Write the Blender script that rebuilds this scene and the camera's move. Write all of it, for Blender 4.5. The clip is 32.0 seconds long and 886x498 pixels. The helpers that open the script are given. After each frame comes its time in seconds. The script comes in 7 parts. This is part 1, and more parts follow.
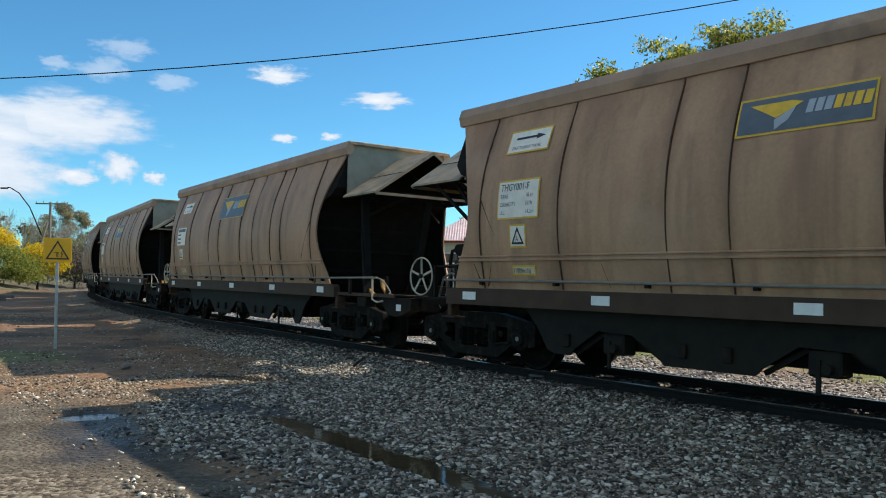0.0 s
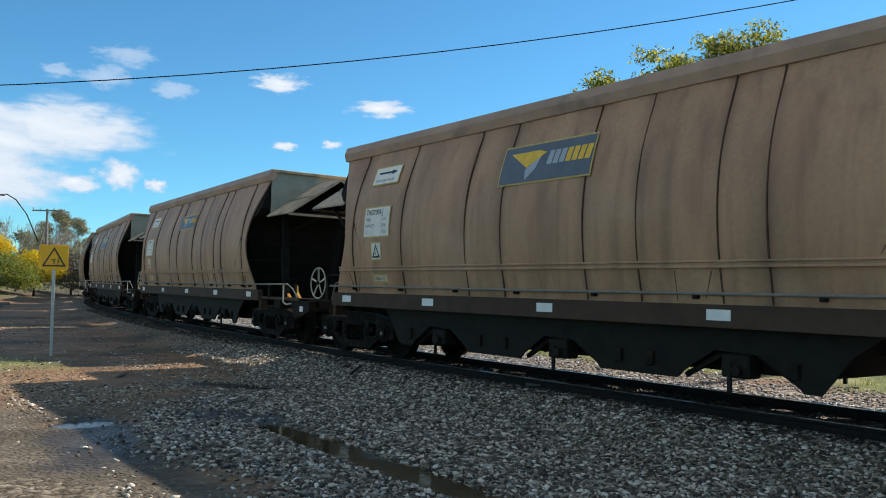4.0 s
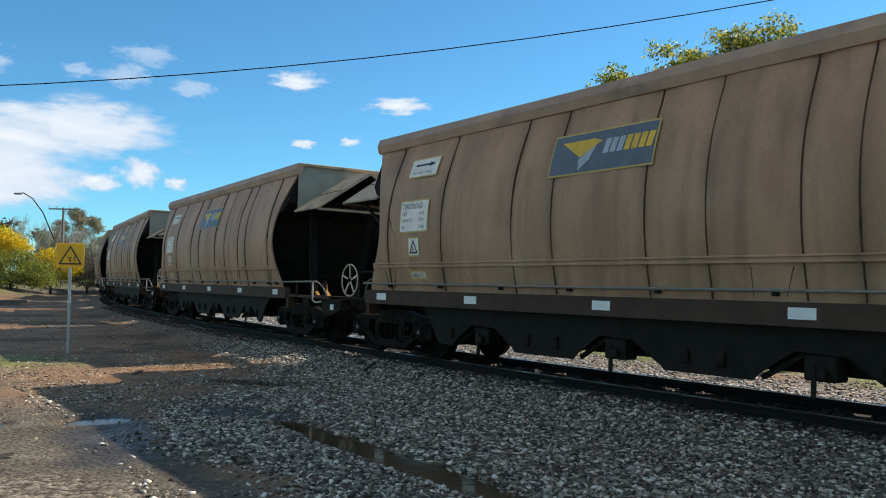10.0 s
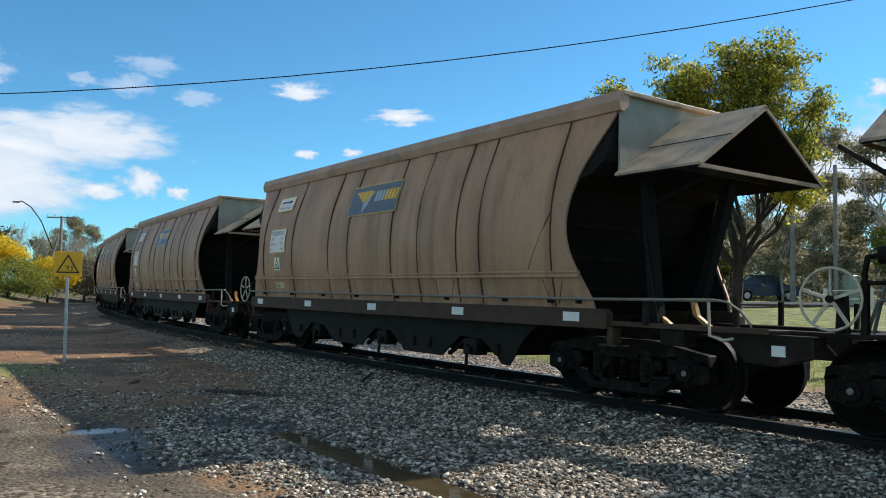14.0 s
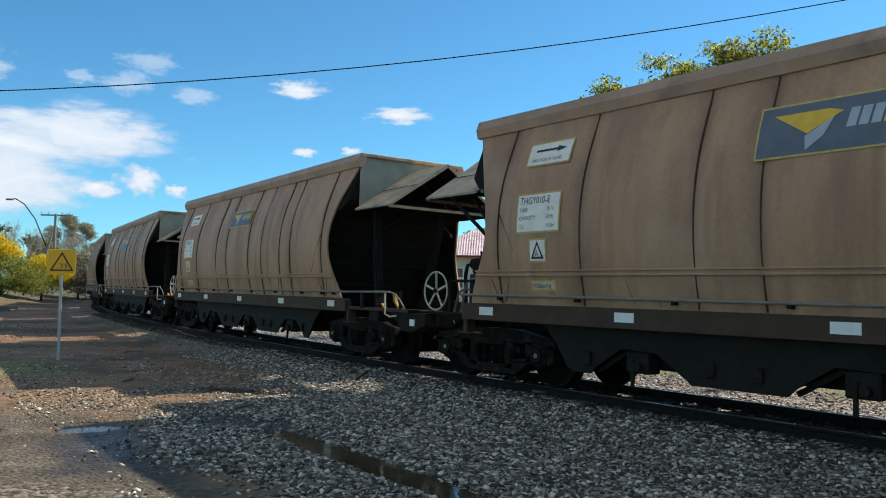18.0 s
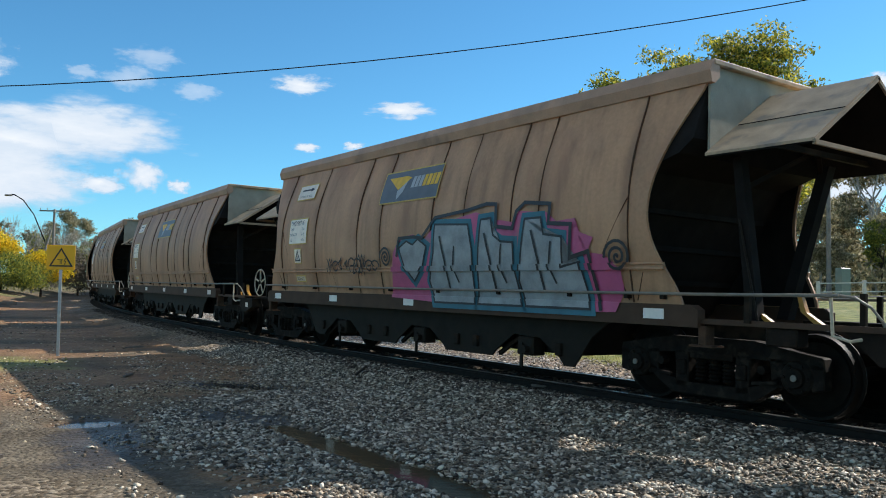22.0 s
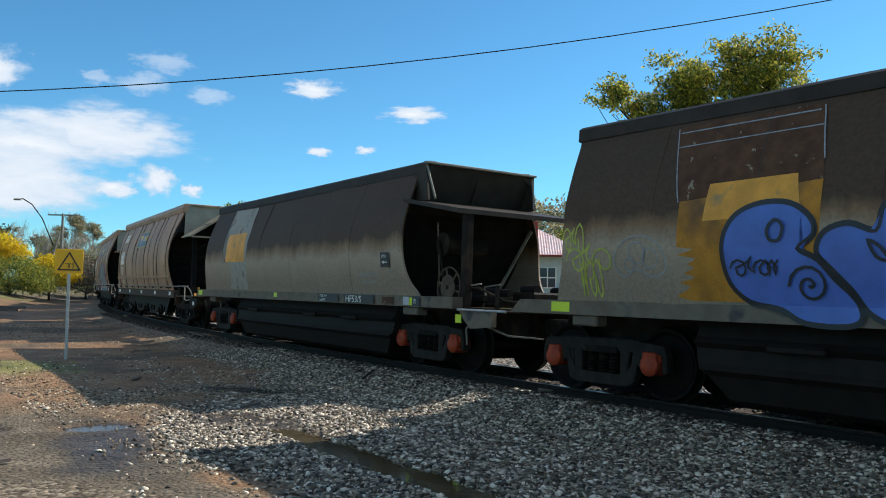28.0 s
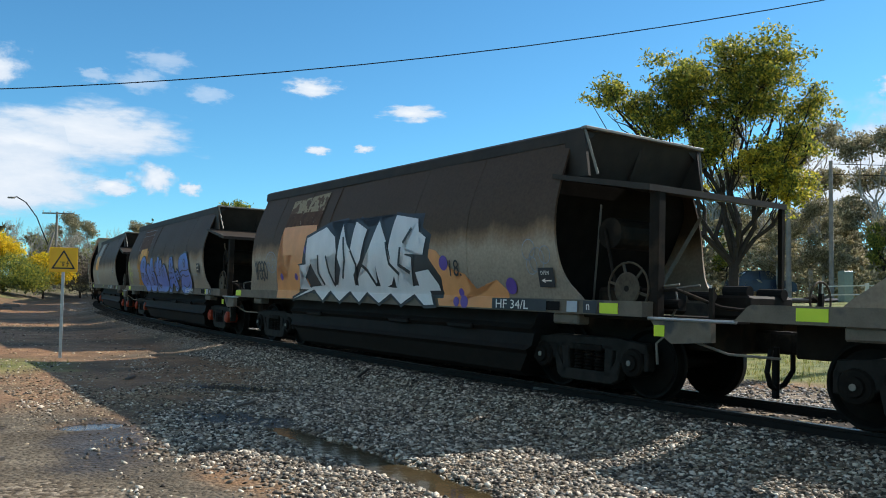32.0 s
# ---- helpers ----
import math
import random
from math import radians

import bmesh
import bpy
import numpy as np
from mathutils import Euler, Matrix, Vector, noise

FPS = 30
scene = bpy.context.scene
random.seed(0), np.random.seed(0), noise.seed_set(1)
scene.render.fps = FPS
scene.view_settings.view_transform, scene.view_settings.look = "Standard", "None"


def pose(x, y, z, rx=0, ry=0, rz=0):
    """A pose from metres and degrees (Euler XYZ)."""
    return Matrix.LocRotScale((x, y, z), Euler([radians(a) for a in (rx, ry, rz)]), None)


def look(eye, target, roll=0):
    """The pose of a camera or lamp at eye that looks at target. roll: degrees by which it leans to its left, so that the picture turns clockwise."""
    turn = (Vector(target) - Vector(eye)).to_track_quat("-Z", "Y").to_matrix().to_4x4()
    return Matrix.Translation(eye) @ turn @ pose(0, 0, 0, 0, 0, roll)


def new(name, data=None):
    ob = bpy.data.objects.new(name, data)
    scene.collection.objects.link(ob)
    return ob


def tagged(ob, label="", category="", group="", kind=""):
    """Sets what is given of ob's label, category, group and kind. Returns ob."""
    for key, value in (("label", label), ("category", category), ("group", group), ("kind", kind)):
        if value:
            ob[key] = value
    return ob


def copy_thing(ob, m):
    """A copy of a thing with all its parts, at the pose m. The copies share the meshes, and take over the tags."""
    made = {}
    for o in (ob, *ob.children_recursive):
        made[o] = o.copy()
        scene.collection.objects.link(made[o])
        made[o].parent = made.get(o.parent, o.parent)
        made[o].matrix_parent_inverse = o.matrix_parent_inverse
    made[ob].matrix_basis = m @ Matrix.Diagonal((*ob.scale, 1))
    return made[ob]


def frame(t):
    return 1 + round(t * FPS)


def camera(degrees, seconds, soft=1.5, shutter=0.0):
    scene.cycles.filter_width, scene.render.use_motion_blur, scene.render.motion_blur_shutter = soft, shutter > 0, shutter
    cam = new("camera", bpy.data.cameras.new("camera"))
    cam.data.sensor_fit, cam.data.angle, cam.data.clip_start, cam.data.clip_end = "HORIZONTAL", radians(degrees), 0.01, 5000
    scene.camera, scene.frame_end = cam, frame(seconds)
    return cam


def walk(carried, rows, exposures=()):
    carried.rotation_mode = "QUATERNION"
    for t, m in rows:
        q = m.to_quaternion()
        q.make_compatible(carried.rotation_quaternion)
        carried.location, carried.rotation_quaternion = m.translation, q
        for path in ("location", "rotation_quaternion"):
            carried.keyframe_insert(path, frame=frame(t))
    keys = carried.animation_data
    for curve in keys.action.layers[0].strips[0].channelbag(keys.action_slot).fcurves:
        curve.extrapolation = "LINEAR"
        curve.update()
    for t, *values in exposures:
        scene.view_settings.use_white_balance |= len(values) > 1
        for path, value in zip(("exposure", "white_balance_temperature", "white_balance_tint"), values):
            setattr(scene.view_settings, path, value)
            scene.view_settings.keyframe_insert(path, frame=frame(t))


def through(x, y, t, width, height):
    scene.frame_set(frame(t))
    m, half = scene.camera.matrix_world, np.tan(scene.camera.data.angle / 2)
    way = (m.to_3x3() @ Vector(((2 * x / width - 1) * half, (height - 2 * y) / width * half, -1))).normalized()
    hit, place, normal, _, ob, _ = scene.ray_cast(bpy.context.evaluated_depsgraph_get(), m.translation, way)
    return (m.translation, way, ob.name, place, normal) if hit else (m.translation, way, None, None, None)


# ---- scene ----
cam = camera(56.8, 32.0, soft=1.0)
EYE = 1.283          # metres above the rail tops
# seconds, yaw, pitch, roll of the hand-held camera, which stays at one spot
HELD = [
    (0, -0.62, 1.86, -0.55),
    (0.5, -0.79, 1.95, -0.57),
    (1, -0.90, 2.01, -0.59),
    (1.5, -0.93, 2.09, -0.68),
    (2, -0.94, 2.19, -0.81),
    (2.5, -0.92, 2.24, -0.83),
    (4.5, -0.71, 2.54, -0.70),
    (5, -0.56, 2.63, -0.67),
    (5.5, -0.37, 2.68, -0.73),
    (6, -0.18, 2.70, -0.84),
    (6.5, -0.05, 2.64, -0.89),
    (7, 0.06, 2.53, -0.76),
    (7.5, 0.18, 2.43, -0.59),
    (8, 0.27, 2.29, -0.44),
    (8.5, 0.29, 2.19, -0.38),
    (9, 0.24, 2.16, -0.40),
    (9.5, 0.16, 2.17, -0.49),
    (10, 0.12, 2.20, -0.56),
    (10.5, 0.11, 2.23, -0.60),
    (11, 0.14, 2.29, -0.66),
    (11.5, 0.21, 2.35, -0.73),
    (12, 0.25, 2.47, -0.81),
    (12.5, 0.20, 2.60, -0.92),
    (13, 0.09, 2.74, -1.02),
    (13.5, 0.05, 2.89, -1.00),
    (14, -0.00, 2.97, -0.93),
    (14.5, -0.10, 2.96, -0.85),
    (16.5, -0.25, 2.63, -0.95),
    (17, -0.28, 2.64, -1.01),
    (17.5, -0.30, 2.72, -1.03),
    (18, -0.35, 2.87, -1.02),
    (18.5, -0.57, 3.06, -1.03),
    (19, -0.83, 3.21, -1.07),
    (19.5, -0.89, 3.25, -1.05),
    (20, -0.82, 3.11, -0.88),
    (20.5, -0.70, 2.86, -0.71),
    (21, -0.54, 2.60, -0.74),
    (21.5, -0.45, 2.51, -0.86),
    (22, -0.41, 2.50, -0.86),
    (22.5, -0.33, 2.47, -0.76),
    (23, -0.20, 2.39, -0.70),
    (23.5, -0.02, 2.31, -0.73),
    (24, 0.20, 2.29, -0.80),
    (24.5, 0.35, 2.29, -0.88),
    (25, 0.46, 2.29, -0.87),
    (25.5, 0.49, 2.33, -0.89),
    (27.5, 0.11, 2.64, -0.91),
    (28, 0.07, 2.76, -0.86),
    (28.5, 0.05, 2.83, -0.89),
    (29, 0.00, 2.89, -0.96),
    (29.5, -0.07, 2.95, -1.04),
    (30, -0.11, 2.97, -1.08),
    (30.5, -0.14, 2.92, -1.12),
    (31, -0.17, 2.81, -1.13),
    (31.5, -0.21, 2.72, -1.05),
    (32, -0.26, 2.68, -0.91),
]


def aim(yaw, pitch, roll):
    return pose(0, 0, EYE, 0, 0, yaw) @ pose(0, 0, 0, pitch) @ pose(0, 0, 0, 0, roll) @ pose(0, 0, 0, 90)


walk(cam, [(t, aim(a, b, c)) for t, a, b, c in HELD])

# ---- words that stand on the wagons ----
WORDS = {}
for text in ("THGY001-F", "THGY004-J", "THGY005-S", "THGY015-D", "THGY008-W", "THGY002-Y", "THGY010-E", "THGY007-N", "THGY012-W", "DIRECTION OF TRAVEL", "TARE", "18.1t", "CAPACITY",
             "53.9t", "U.L.", "14.2m", "A", "(100km/h)", "HF 34/L", "HF53/S", "HF 507/Y", "OPEN", "TURN HAND WHEEL", "UNTIL TIGHT", "TARE 14.5t", "Load 50t", "n", "18."):
    curve = bpy.data.curves.new("letters", "FONT")
    curve.body, curve.size, curve.resolution_u = text, 1.0, 2
    shape = new("letters", curve)
    flat_mesh = bpy.data.meshes.new_from_object(shape.evaluated_get(bpy.context.evaluated_depsgraph_get()))
    WORDS[text] = ([(v.co.x, v.co.y) for v in flat_mesh.vertices], [tuple(f.vertices) for f in flat_mesh.polygons])
    bpy.data.objects.remove(shape), bpy.data.curves.remove(curve), bpy.data.meshes.remove(flat_mesh)

# ---- light ----
SUN_TO = Vector((1.16, 0.67, 1.0)).normalized()
SUN_EL = math.asin(SUN_TO.z)
SUN_AZ = math.atan2(SUN_TO.x, SUN_TO.y)
world = bpy.data.worlds.new("sky")
scene.world = world
world.use_nodes = True
wn = world.node_tree.nodes
sky = wn.new("ShaderNodeTexSky")
sky.sky_type, sky.sun_disc = "NISHITA", False
sky.sun_elevation, sky.sun_rotation = SUN_EL, SUN_AZ
sky.altitude, sky.air_density, sky.dust_density, sky.ozone_density = 1200, 1.0, 0.4, 3.0
wn["Background"].inputs[1].default_value = 0.111
clear = wn.new("ShaderNodeMix")
clear.data_type, clear.blend_type = "RGBA", "MULTIPLY"
clear.inputs[0].default_value = 1.0
clear.inputs[7].default_value = (0.50, 0.97, 1.09, 1)       # a clear, deep blue winter sky
world.node_tree.links.new(sky.outputs[0], clear.inputs[6])
world.node_tree.links.new(clear.outputs[2], wn["Background"].inputs[0])
sun = new("sun", bpy.data.lights.new("sun", "SUN"))
sun.data.energy, sun.data.angle, sun.data.color = 5.0, radians(0.55), (1.0, 0.965, 0.91)
sun.matrix_world = look(SUN_TO * 50, (0, 0, 0))
scene.view_settings.exposure = 0.4

# ---- the line of the track ----
PSI, KAPPA, START = radians(35.89), 0.004692, Vector((2.784, 10.389))


def track(s):
    """The track's centre and its heading at s metres along it."""
    a = PSI - KAPPA * s / 2
    b = KAPPA * s / 2
    run = s * (math.sin(b) / b if abs(b) > 1e-9 else 1.0)
    return START + run * Vector((-math.sin(a), math.cos(a))), PSI - KAPPA * s


def beside(s, lat):
    """A place at s along the track and lat metres to its far side."""
    p, h = track(s)
    return p + lat * Vector((math.cos(h), math.sin(h)))


HUB = beside(0, 1 / KAPPA)      # the middle of the curve


def lateral(x, y):
    """Metres from the track's centre line, far side positive."""
    return 1 / KAPPA - (Vector((x, y)) - HUB).length


def run_of_train(t):
    """How far the train has gone at t seconds."""
    s = -2.7404 + 4.31174 * t + 0.019662 * t ** 2 + 0.000199 * t ** 3 - 2.3e-6 * t ** 4
    return s + 0.18 * min(1.0, max(0.0, (t - 26.0) / 4.0))


def wagon_pose(t, back):
    """The pose of a wagon whose middle is so many metres behind the train's mark."""
    s = run_of_train(t) - back
    a, b = track(s + 4.6)[0], track(s - 4.6)[0]
    mid, way = (a + b) / 2, (a - b).normalized()
    return pose(mid.x, mid.y, 0, 0, 0, math.degrees(math.atan2(way.y, way.x))) @ pose(0, 0, 0, 1.08)


# ---- materials ----
def material(name, base, rough=0.6, metal=0.0, vary=0.25, scale=6.0, bump=0.15, fine=60.0, spots=None, spot_scale=3.0, spot_at=0.55, spot_soft=0.12,
             streak=0.0, per_object=0.0, gloss=None):
    m = bpy.data.materials.new(name)
    m.use_nodes = True
    n, l = m.node_tree.nodes, m.node_tree.links
    p = n["Principled BSDF"]
    co = n.new("ShaderNodeTexCoord")
    big = n.new("ShaderNodeTexNoise")
    big.inputs["Scale"].default_value, big.inputs["Detail"].default_value = scale, 6
    small = n.new("ShaderNodeTexNoise")
    small.inputs["Scale"].default_value, small.inputs["Detail"].default_value = fine, 4
    mp = n.new("ShaderNodeMapping")
    mp.inputs["Scale"].default_value = (1, 1, 1 - 0.85 * streak)
    l.new(co.outputs["Object"], mp.inputs[0])
    l.new(mp.outputs[0], big.inputs[0])
    l.new(co.outputs["Object"], small.inputs[0])
    add = n.new("ShaderNodeMath")
    add.operation = "MULTIPLY_ADD"
    l.new(small.outputs[0], add.inputs[0])
    add.inputs[1].default_value = 0.35
    l.new(big.outputs[0], add.inputs[2])
    ramp = n.new("ShaderNodeMapRange")
    ramp.inputs["From Min"].default_value, ramp.inputs["From Max"].default_value = 0.4, 0.95
    ramp.inputs["To Min"].default_value, ramp.inputs["To Max"].default_value = 1 - vary, 1 + vary
    l.new(add.outputs[0], ramp.inputs[0])
    out = ramp.outputs[0]
    if per_object:
        info = n.new("ShaderNodeObjectInfo")
        r2 = n.new("ShaderNodeMapRange")
        r2.inputs["To Min"].default_value, r2.inputs["To Max"].default_value = 1 - per_object, 1 + per_object
        l.new(info.outputs["Random"], r2.inputs[0])
        mul = n.new("ShaderNodeMath")
        mul.operation = "MULTIPLY"
        l.new(out, mul.inputs[0]), l.new(r2.outputs[0], mul.inputs[1])
        out = mul.outputs[0]
    colour = n.new("ShaderNodeMix")
    colour.data_type, colour.blend_type = "RGBA", "MULTIPLY"
    colour.inputs[0].default_value = 1
    colour.inputs[6].default_value = (*base, 1)
    l.new(out, colour.inputs[7])
    last = colour.outputs[2]
    if spots:
        sp = n.new("ShaderNodeTexNoise")
        sp.inputs["Scale"].default_value, sp.inputs["Detail"].default_value = spot_scale, 8
        l.new(mp.outputs[0], sp.inputs[0])
        edge = n.new("ShaderNodeMapRange")
        edge.inputs["From Min"].default_value, edge.inputs["From Max"].default_value = spot_at, spot_at + spot_soft
        l.new(sp.outputs[0], edge.inputs[0])
        mix = n.new("ShaderNodeMix")
        mix.data_type = "RGBA"
        l.new(edge.outputs[0], mix.inputs[0]), l.new(last, mix.inputs[6])
        mix.inputs[7].default_value = (*spots, 1)
        last = mix.outputs[2]
    l.new(last, p.inputs["Base Color"])
    p.inputs["Roughness"].default_value, p.inputs["Metallic"].default_value = rough, metal
    if gloss is not None:
        p.inputs["Specular IOR Level"].default_value = gloss
    elif rough >= 0.6:
        p.inputs["Specular IOR Level"].default_value = 0.15      # dull with dust and grime
    if bump:
        b = n.new("ShaderNodeBump")
        b.inputs["Strength"].default_value, b.inputs["Distance"].default_value = bump, 0.01
        l.new(add.outputs[0], b.inputs["Height"])
        l.new(b.outputs[0], p.inputs["Normal"])
    return m


M = {}
SEAMS_A = (4.58, 3.11, 1.52, 0.76, -0.72, -1.52, -2.55, -3.09, -4.56)
M["seam"] = material("rust_stained_weld", (0.10, 0.052, 0.030), 0.8, scale=9, vary=0.4)
M["frame"] = material("grimy_dark_frame", (0.020, 0.0145, 0.010), 0.7, scale=5, vary=0.4, spots=(0.045, 0.029, 0.017), gloss=0.08)
M["skirt"] = material("dark_olive_grey_paint", (0.021, 0.0165, 0.011), 0.6, scale=3, vary=0.35, spots=(0.016, 0.0125, 0.009), gloss=0.1)
M["cap_rail"] = material("dark_brown_top_rail", (0.43, 0.245, 0.145), 0.5, scale=2, vary=0.3, spots=(0.28, 0.165, 0.105), spot_scale=1.5)
M["sill"] = material("dark_brown_sill", (0.078, 0.045, 0.027), 0.65, scale=3, vary=0.25)
M["hood"] = material("weathered_grey_sheet", (0.42, 0.30, 0.19), 0.6, scale=4, vary=0.25, spots=(0.25, 0.20, 0.15), spot_scale=3)
M["cheek"] = material("pale_grey_green_panel", (0.34, 0.31, 0.235), 0.6, scale=4, vary=0.2)
# near-black for hoses, tyres and end slopes; also the shade under the hoods
M["void"] = material("black_parts_and_shade", (0.017, 0.0145, 0.0125), 0.75, scale=5, vary=0.3, gloss=0.05)
M["bogie"] = material("cast_steel_grime", (0.0135, 0.010, 0.007), 0.7, scale=12, vary=0.5, bump=0.35, spots=(0.032, 0.024, 0.016), spot_scale=9, gloss=0.08)
M["wheel"] = material("oily_wheel_steel", (0.012, 0.0095, 0.007), 0.6, metal=0.3, scale=10, vary=0.4, gloss=0.1)
M["white"] = material("reflector_white", (0.85, 0.77, 0.66), 0.4, vary=0.08, scale=8)
M["cream"] = material("cream_wheel_paint", (0.56, 0.45, 0.30), 0.5, vary=0.2, scale=20)
M["pipe"] = material("pale_worn_pipe", (0.21, 0.175, 0.13), 0.5, vary=0.25, scale=9)
M["plate"] = material("white_plate_enamel", (0.92, 0.77, 0.61), 0.45, vary=0.12, scale=7, per_object=0.08)
M["yellow"] = material("yellow_paint", (0.85, 0.46, 0.03), 0.5, vary=0.15, scale=10, per_object=0.1)
M["orange"] = material("amber_yellow_paint", (0.42, 0.19, 0.02), 0.5, vary=0.2, scale=10)
M["blue"] = material("slate_blue_panel", (0.12, 0.125, 0.135), 0.45, vary=0.15, scale=6)
M["grey"] = material("silver_grey_paint", (0.42, 0.42, 0.42), 0.5, vary=0.1)
M["ink"] = material("black_ink", (0.02, 0.02, 0.022), 0.5, vary=0.2)
M["rust"] = material("red_brown_rust", (0.085, 0.046, 0.026), 0.8, vary=0.35, scale=8, bump=0.3)
M["red"] = material("orange_red_axle_cap", (0.36, 0.05, 0.018), 0.5, vary=0.3, scale=14, gloss=0.2)
M["lime"] = material("fluorescent_lime", (0.62, 0.72, 0.02), 0.45, vary=0.05)
M["cabinet"] = material("dull_grey_cabinet", (0.045, 0.042, 0.038), 0.6, vary=0.3, scale=6, spots=(0.022, 0.018, 0.014))
M["dark_wheel"] = material("dirty_brown_wheel", (0.085, 0.06, 0.036), 0.6, vary=0.4, scale=14)
M["galv"] = material("galvanised_steel", (0.46, 0.44, 0.41), 0.4, metal=0.6, vary=0.15, scale=15)


def hull_material():
    """Dusty brown paint with rain streaks, rust that has run along the welds, and a few rubbed pale places."""
    m = material("dusty_brown_paint", (0.47, 0.250, 0.130), 0.52, vary=0.30, scale=1.6, bump=0.12, fine=22, spots=(0.37, 0.178, 0.098), spot_scale=2.2, spot_at=0.52, spot_soft=0.22, streak=0.85, per_object=0.05)
    n, l = m.node_tree.nodes, m.node_tree.links
    p = n["Principled BSDF"]
    p.inputs["Specular IOR Level"].default_value = 0.3
    last = p.inputs["Base Color"].links[0].from_socket
    co = n.new("ShaderNodeTexCoord")
    sep = n.new("ShaderNodeSeparateXYZ")
    l.new(co.outputs["Object"], sep.inputs[0])

    def noise_of(size, scale, detail=5):
        mp = n.new("ShaderNodeMapping")
        mp.inputs["Scale"].default_value = size
        l.new(co.outputs["Object"], mp.inputs[0])
        t = n.new("ShaderNodeTexNoise")
        t.inputs["Scale"].default_value, t.inputs["Detail"].default_value = scale, detail
        l.new(mp.outputs[0], t.inputs[0])
        return t.outputs[0]

    def ranged(value, a, b, c, d):
        r = n.new("ShaderNodeMapRange")
        for name, x in (("From Min", a), ("From Max", b), ("To Min", c), ("To Max", d)):
            r.inputs[name].default_value = x
        l.new(value, r.inputs[0])
        return r.outputs[0]

    def stain(last, amount, colour, blend="MIX"):
        x = n.new("ShaderNodeMix")
        x.data_type, x.blend_type = "RGBA", blend
        l.new(amount, x.inputs[0]), l.new(last, x.inputs[6])
        x.inputs[7].default_value = (*colour, 1)
        return x.outputs[2]

    # the welds wander a little, and the rust beside them is patchy
    wander = n.new("ShaderNodeMath")
    wander.operation = "MULTIPLY_ADD"
    l.new(noise_of((1, 1, 1), 2.5), wander.inputs[0])
    wander.inputs[1].default_value = 0.10
    l.new(sep.outputs["X"], wander.inputs[2])
    at = ranged(wander.outputs[0], -5.45, 5.55, 0, 1)
    ramp = n.new("ShaderNodeValToRGB")
    e = ramp.color_ramp.elements
    stops = sorted((((u + d + 5.5) / 11), v) for u in SEAMS_A for d, v in ((-0.13, 0.0), (0.0, 1.0), (0.13, 0.0)))
    while len(e) < len(stops):
        e.new(0.5)
    for el, (x, v) in zip(e, stops):
        el.position, el.color = x, (v, v, v, 1)
    l.new(at, ramp.inputs[0])
    by_weld = n.new("ShaderNodeMath")
    by_weld.operation = "MULTIPLY"
    l.new(ramp.outputs[0], by_weld.inputs[0])
    l.new(ranged(noise_of((1, 1, 0.5), 2.0), 0.35, 0.65, 0.05, 0.62), by_weld.inputs[1])
    last = stain(last, by_weld.outputs[0], (0.15, 0.072, 0.042))
    last = stain(last, ranged(noise_of((1, 1, 0.06), 4.5, 3), 0.52, 0.72, 0, 0.5), (0.22, 0.11, 0.062))
    last = stain(last, ranged(noise_of((0.5, 1, 1), 0.9, 6), 0.56, 0.75, 0, 0.45), (0.60, 0.36, 0.22))
    l.new(last, p.inputs["Base Color"])
    return m


M["hull"] = hull_material()


# ---- mesh helpers ----
def part(name, bm, mat, parent=None, label="", smooth=False):
    """Links a bmesh as one mesh object, under a thing or a part where a parent is given."""
    me = bpy.data.meshes.new(name)
    bmesh.ops.recalc_face_normals(bm, faces=bm.faces)
    bm.to_mesh(me)
    bm.free()
    me.materials.append(M[mat] if isinstance(mat, str) else mat)
    if smooth:
        me.shade_smooth()
        me.set_sharp_from_angle(angle=radians(40))
    ob = new(name, me)
    if parent is not None:
        ob.parent = parent
    if label:
        tagged(ob, label)
    return ob


def holder(name, label, category, group="", kind=""):
    return tagged(new(name), label, category, group, kind)


def box(bm, x0, x1, y0, y1, z0, z1, bevel=0.0):
    m = Matrix.Translation(((x0 + x1) / 2, (y0 + y1) / 2, (z0 + z1) / 2)) @ Matrix.Diagonal((abs(x1 - x0), abs(y1 - y0), abs(z1 - z0), 1))
    r = bmesh.ops.create_cube(bm, size=1, matrix=m)
    if bevel:
        es = list({e for v in r["verts"] for e in v.link_edges})
        bmesh.ops.bevel(bm, geom=es, offset=bevel, segments=1, affect="EDGES")
    return bm


def rod(bm, p, q, r, n=8, r2=None):
    p, q = Vector(p), Vector(q)
    d = q - p
    m = Matrix.Translation((p + q) / 2) @ d.to_track_quat("Z", "Y").to_matrix().to_4x4()
    bmesh.ops.create_cone(bm, cap_ends=True, segments=n, radius1=r, radius2=r if r2 is None else r2, depth=d.length, matrix=m)
    return bm


def bar(bm, p, q, w, h):
    """A square bar between two points."""
    p, q = Vector(p), Vector(q)
    d = q - p
    m = Matrix.Translation((p + q) / 2) @ d.to_track_quat("Z", "Y").to_matrix().to_4x4() @ Matrix.Diagonal((w, h, d.length, 1))
    bmesh.ops.create_cube(bm, size=1, matrix=m)
    return bm


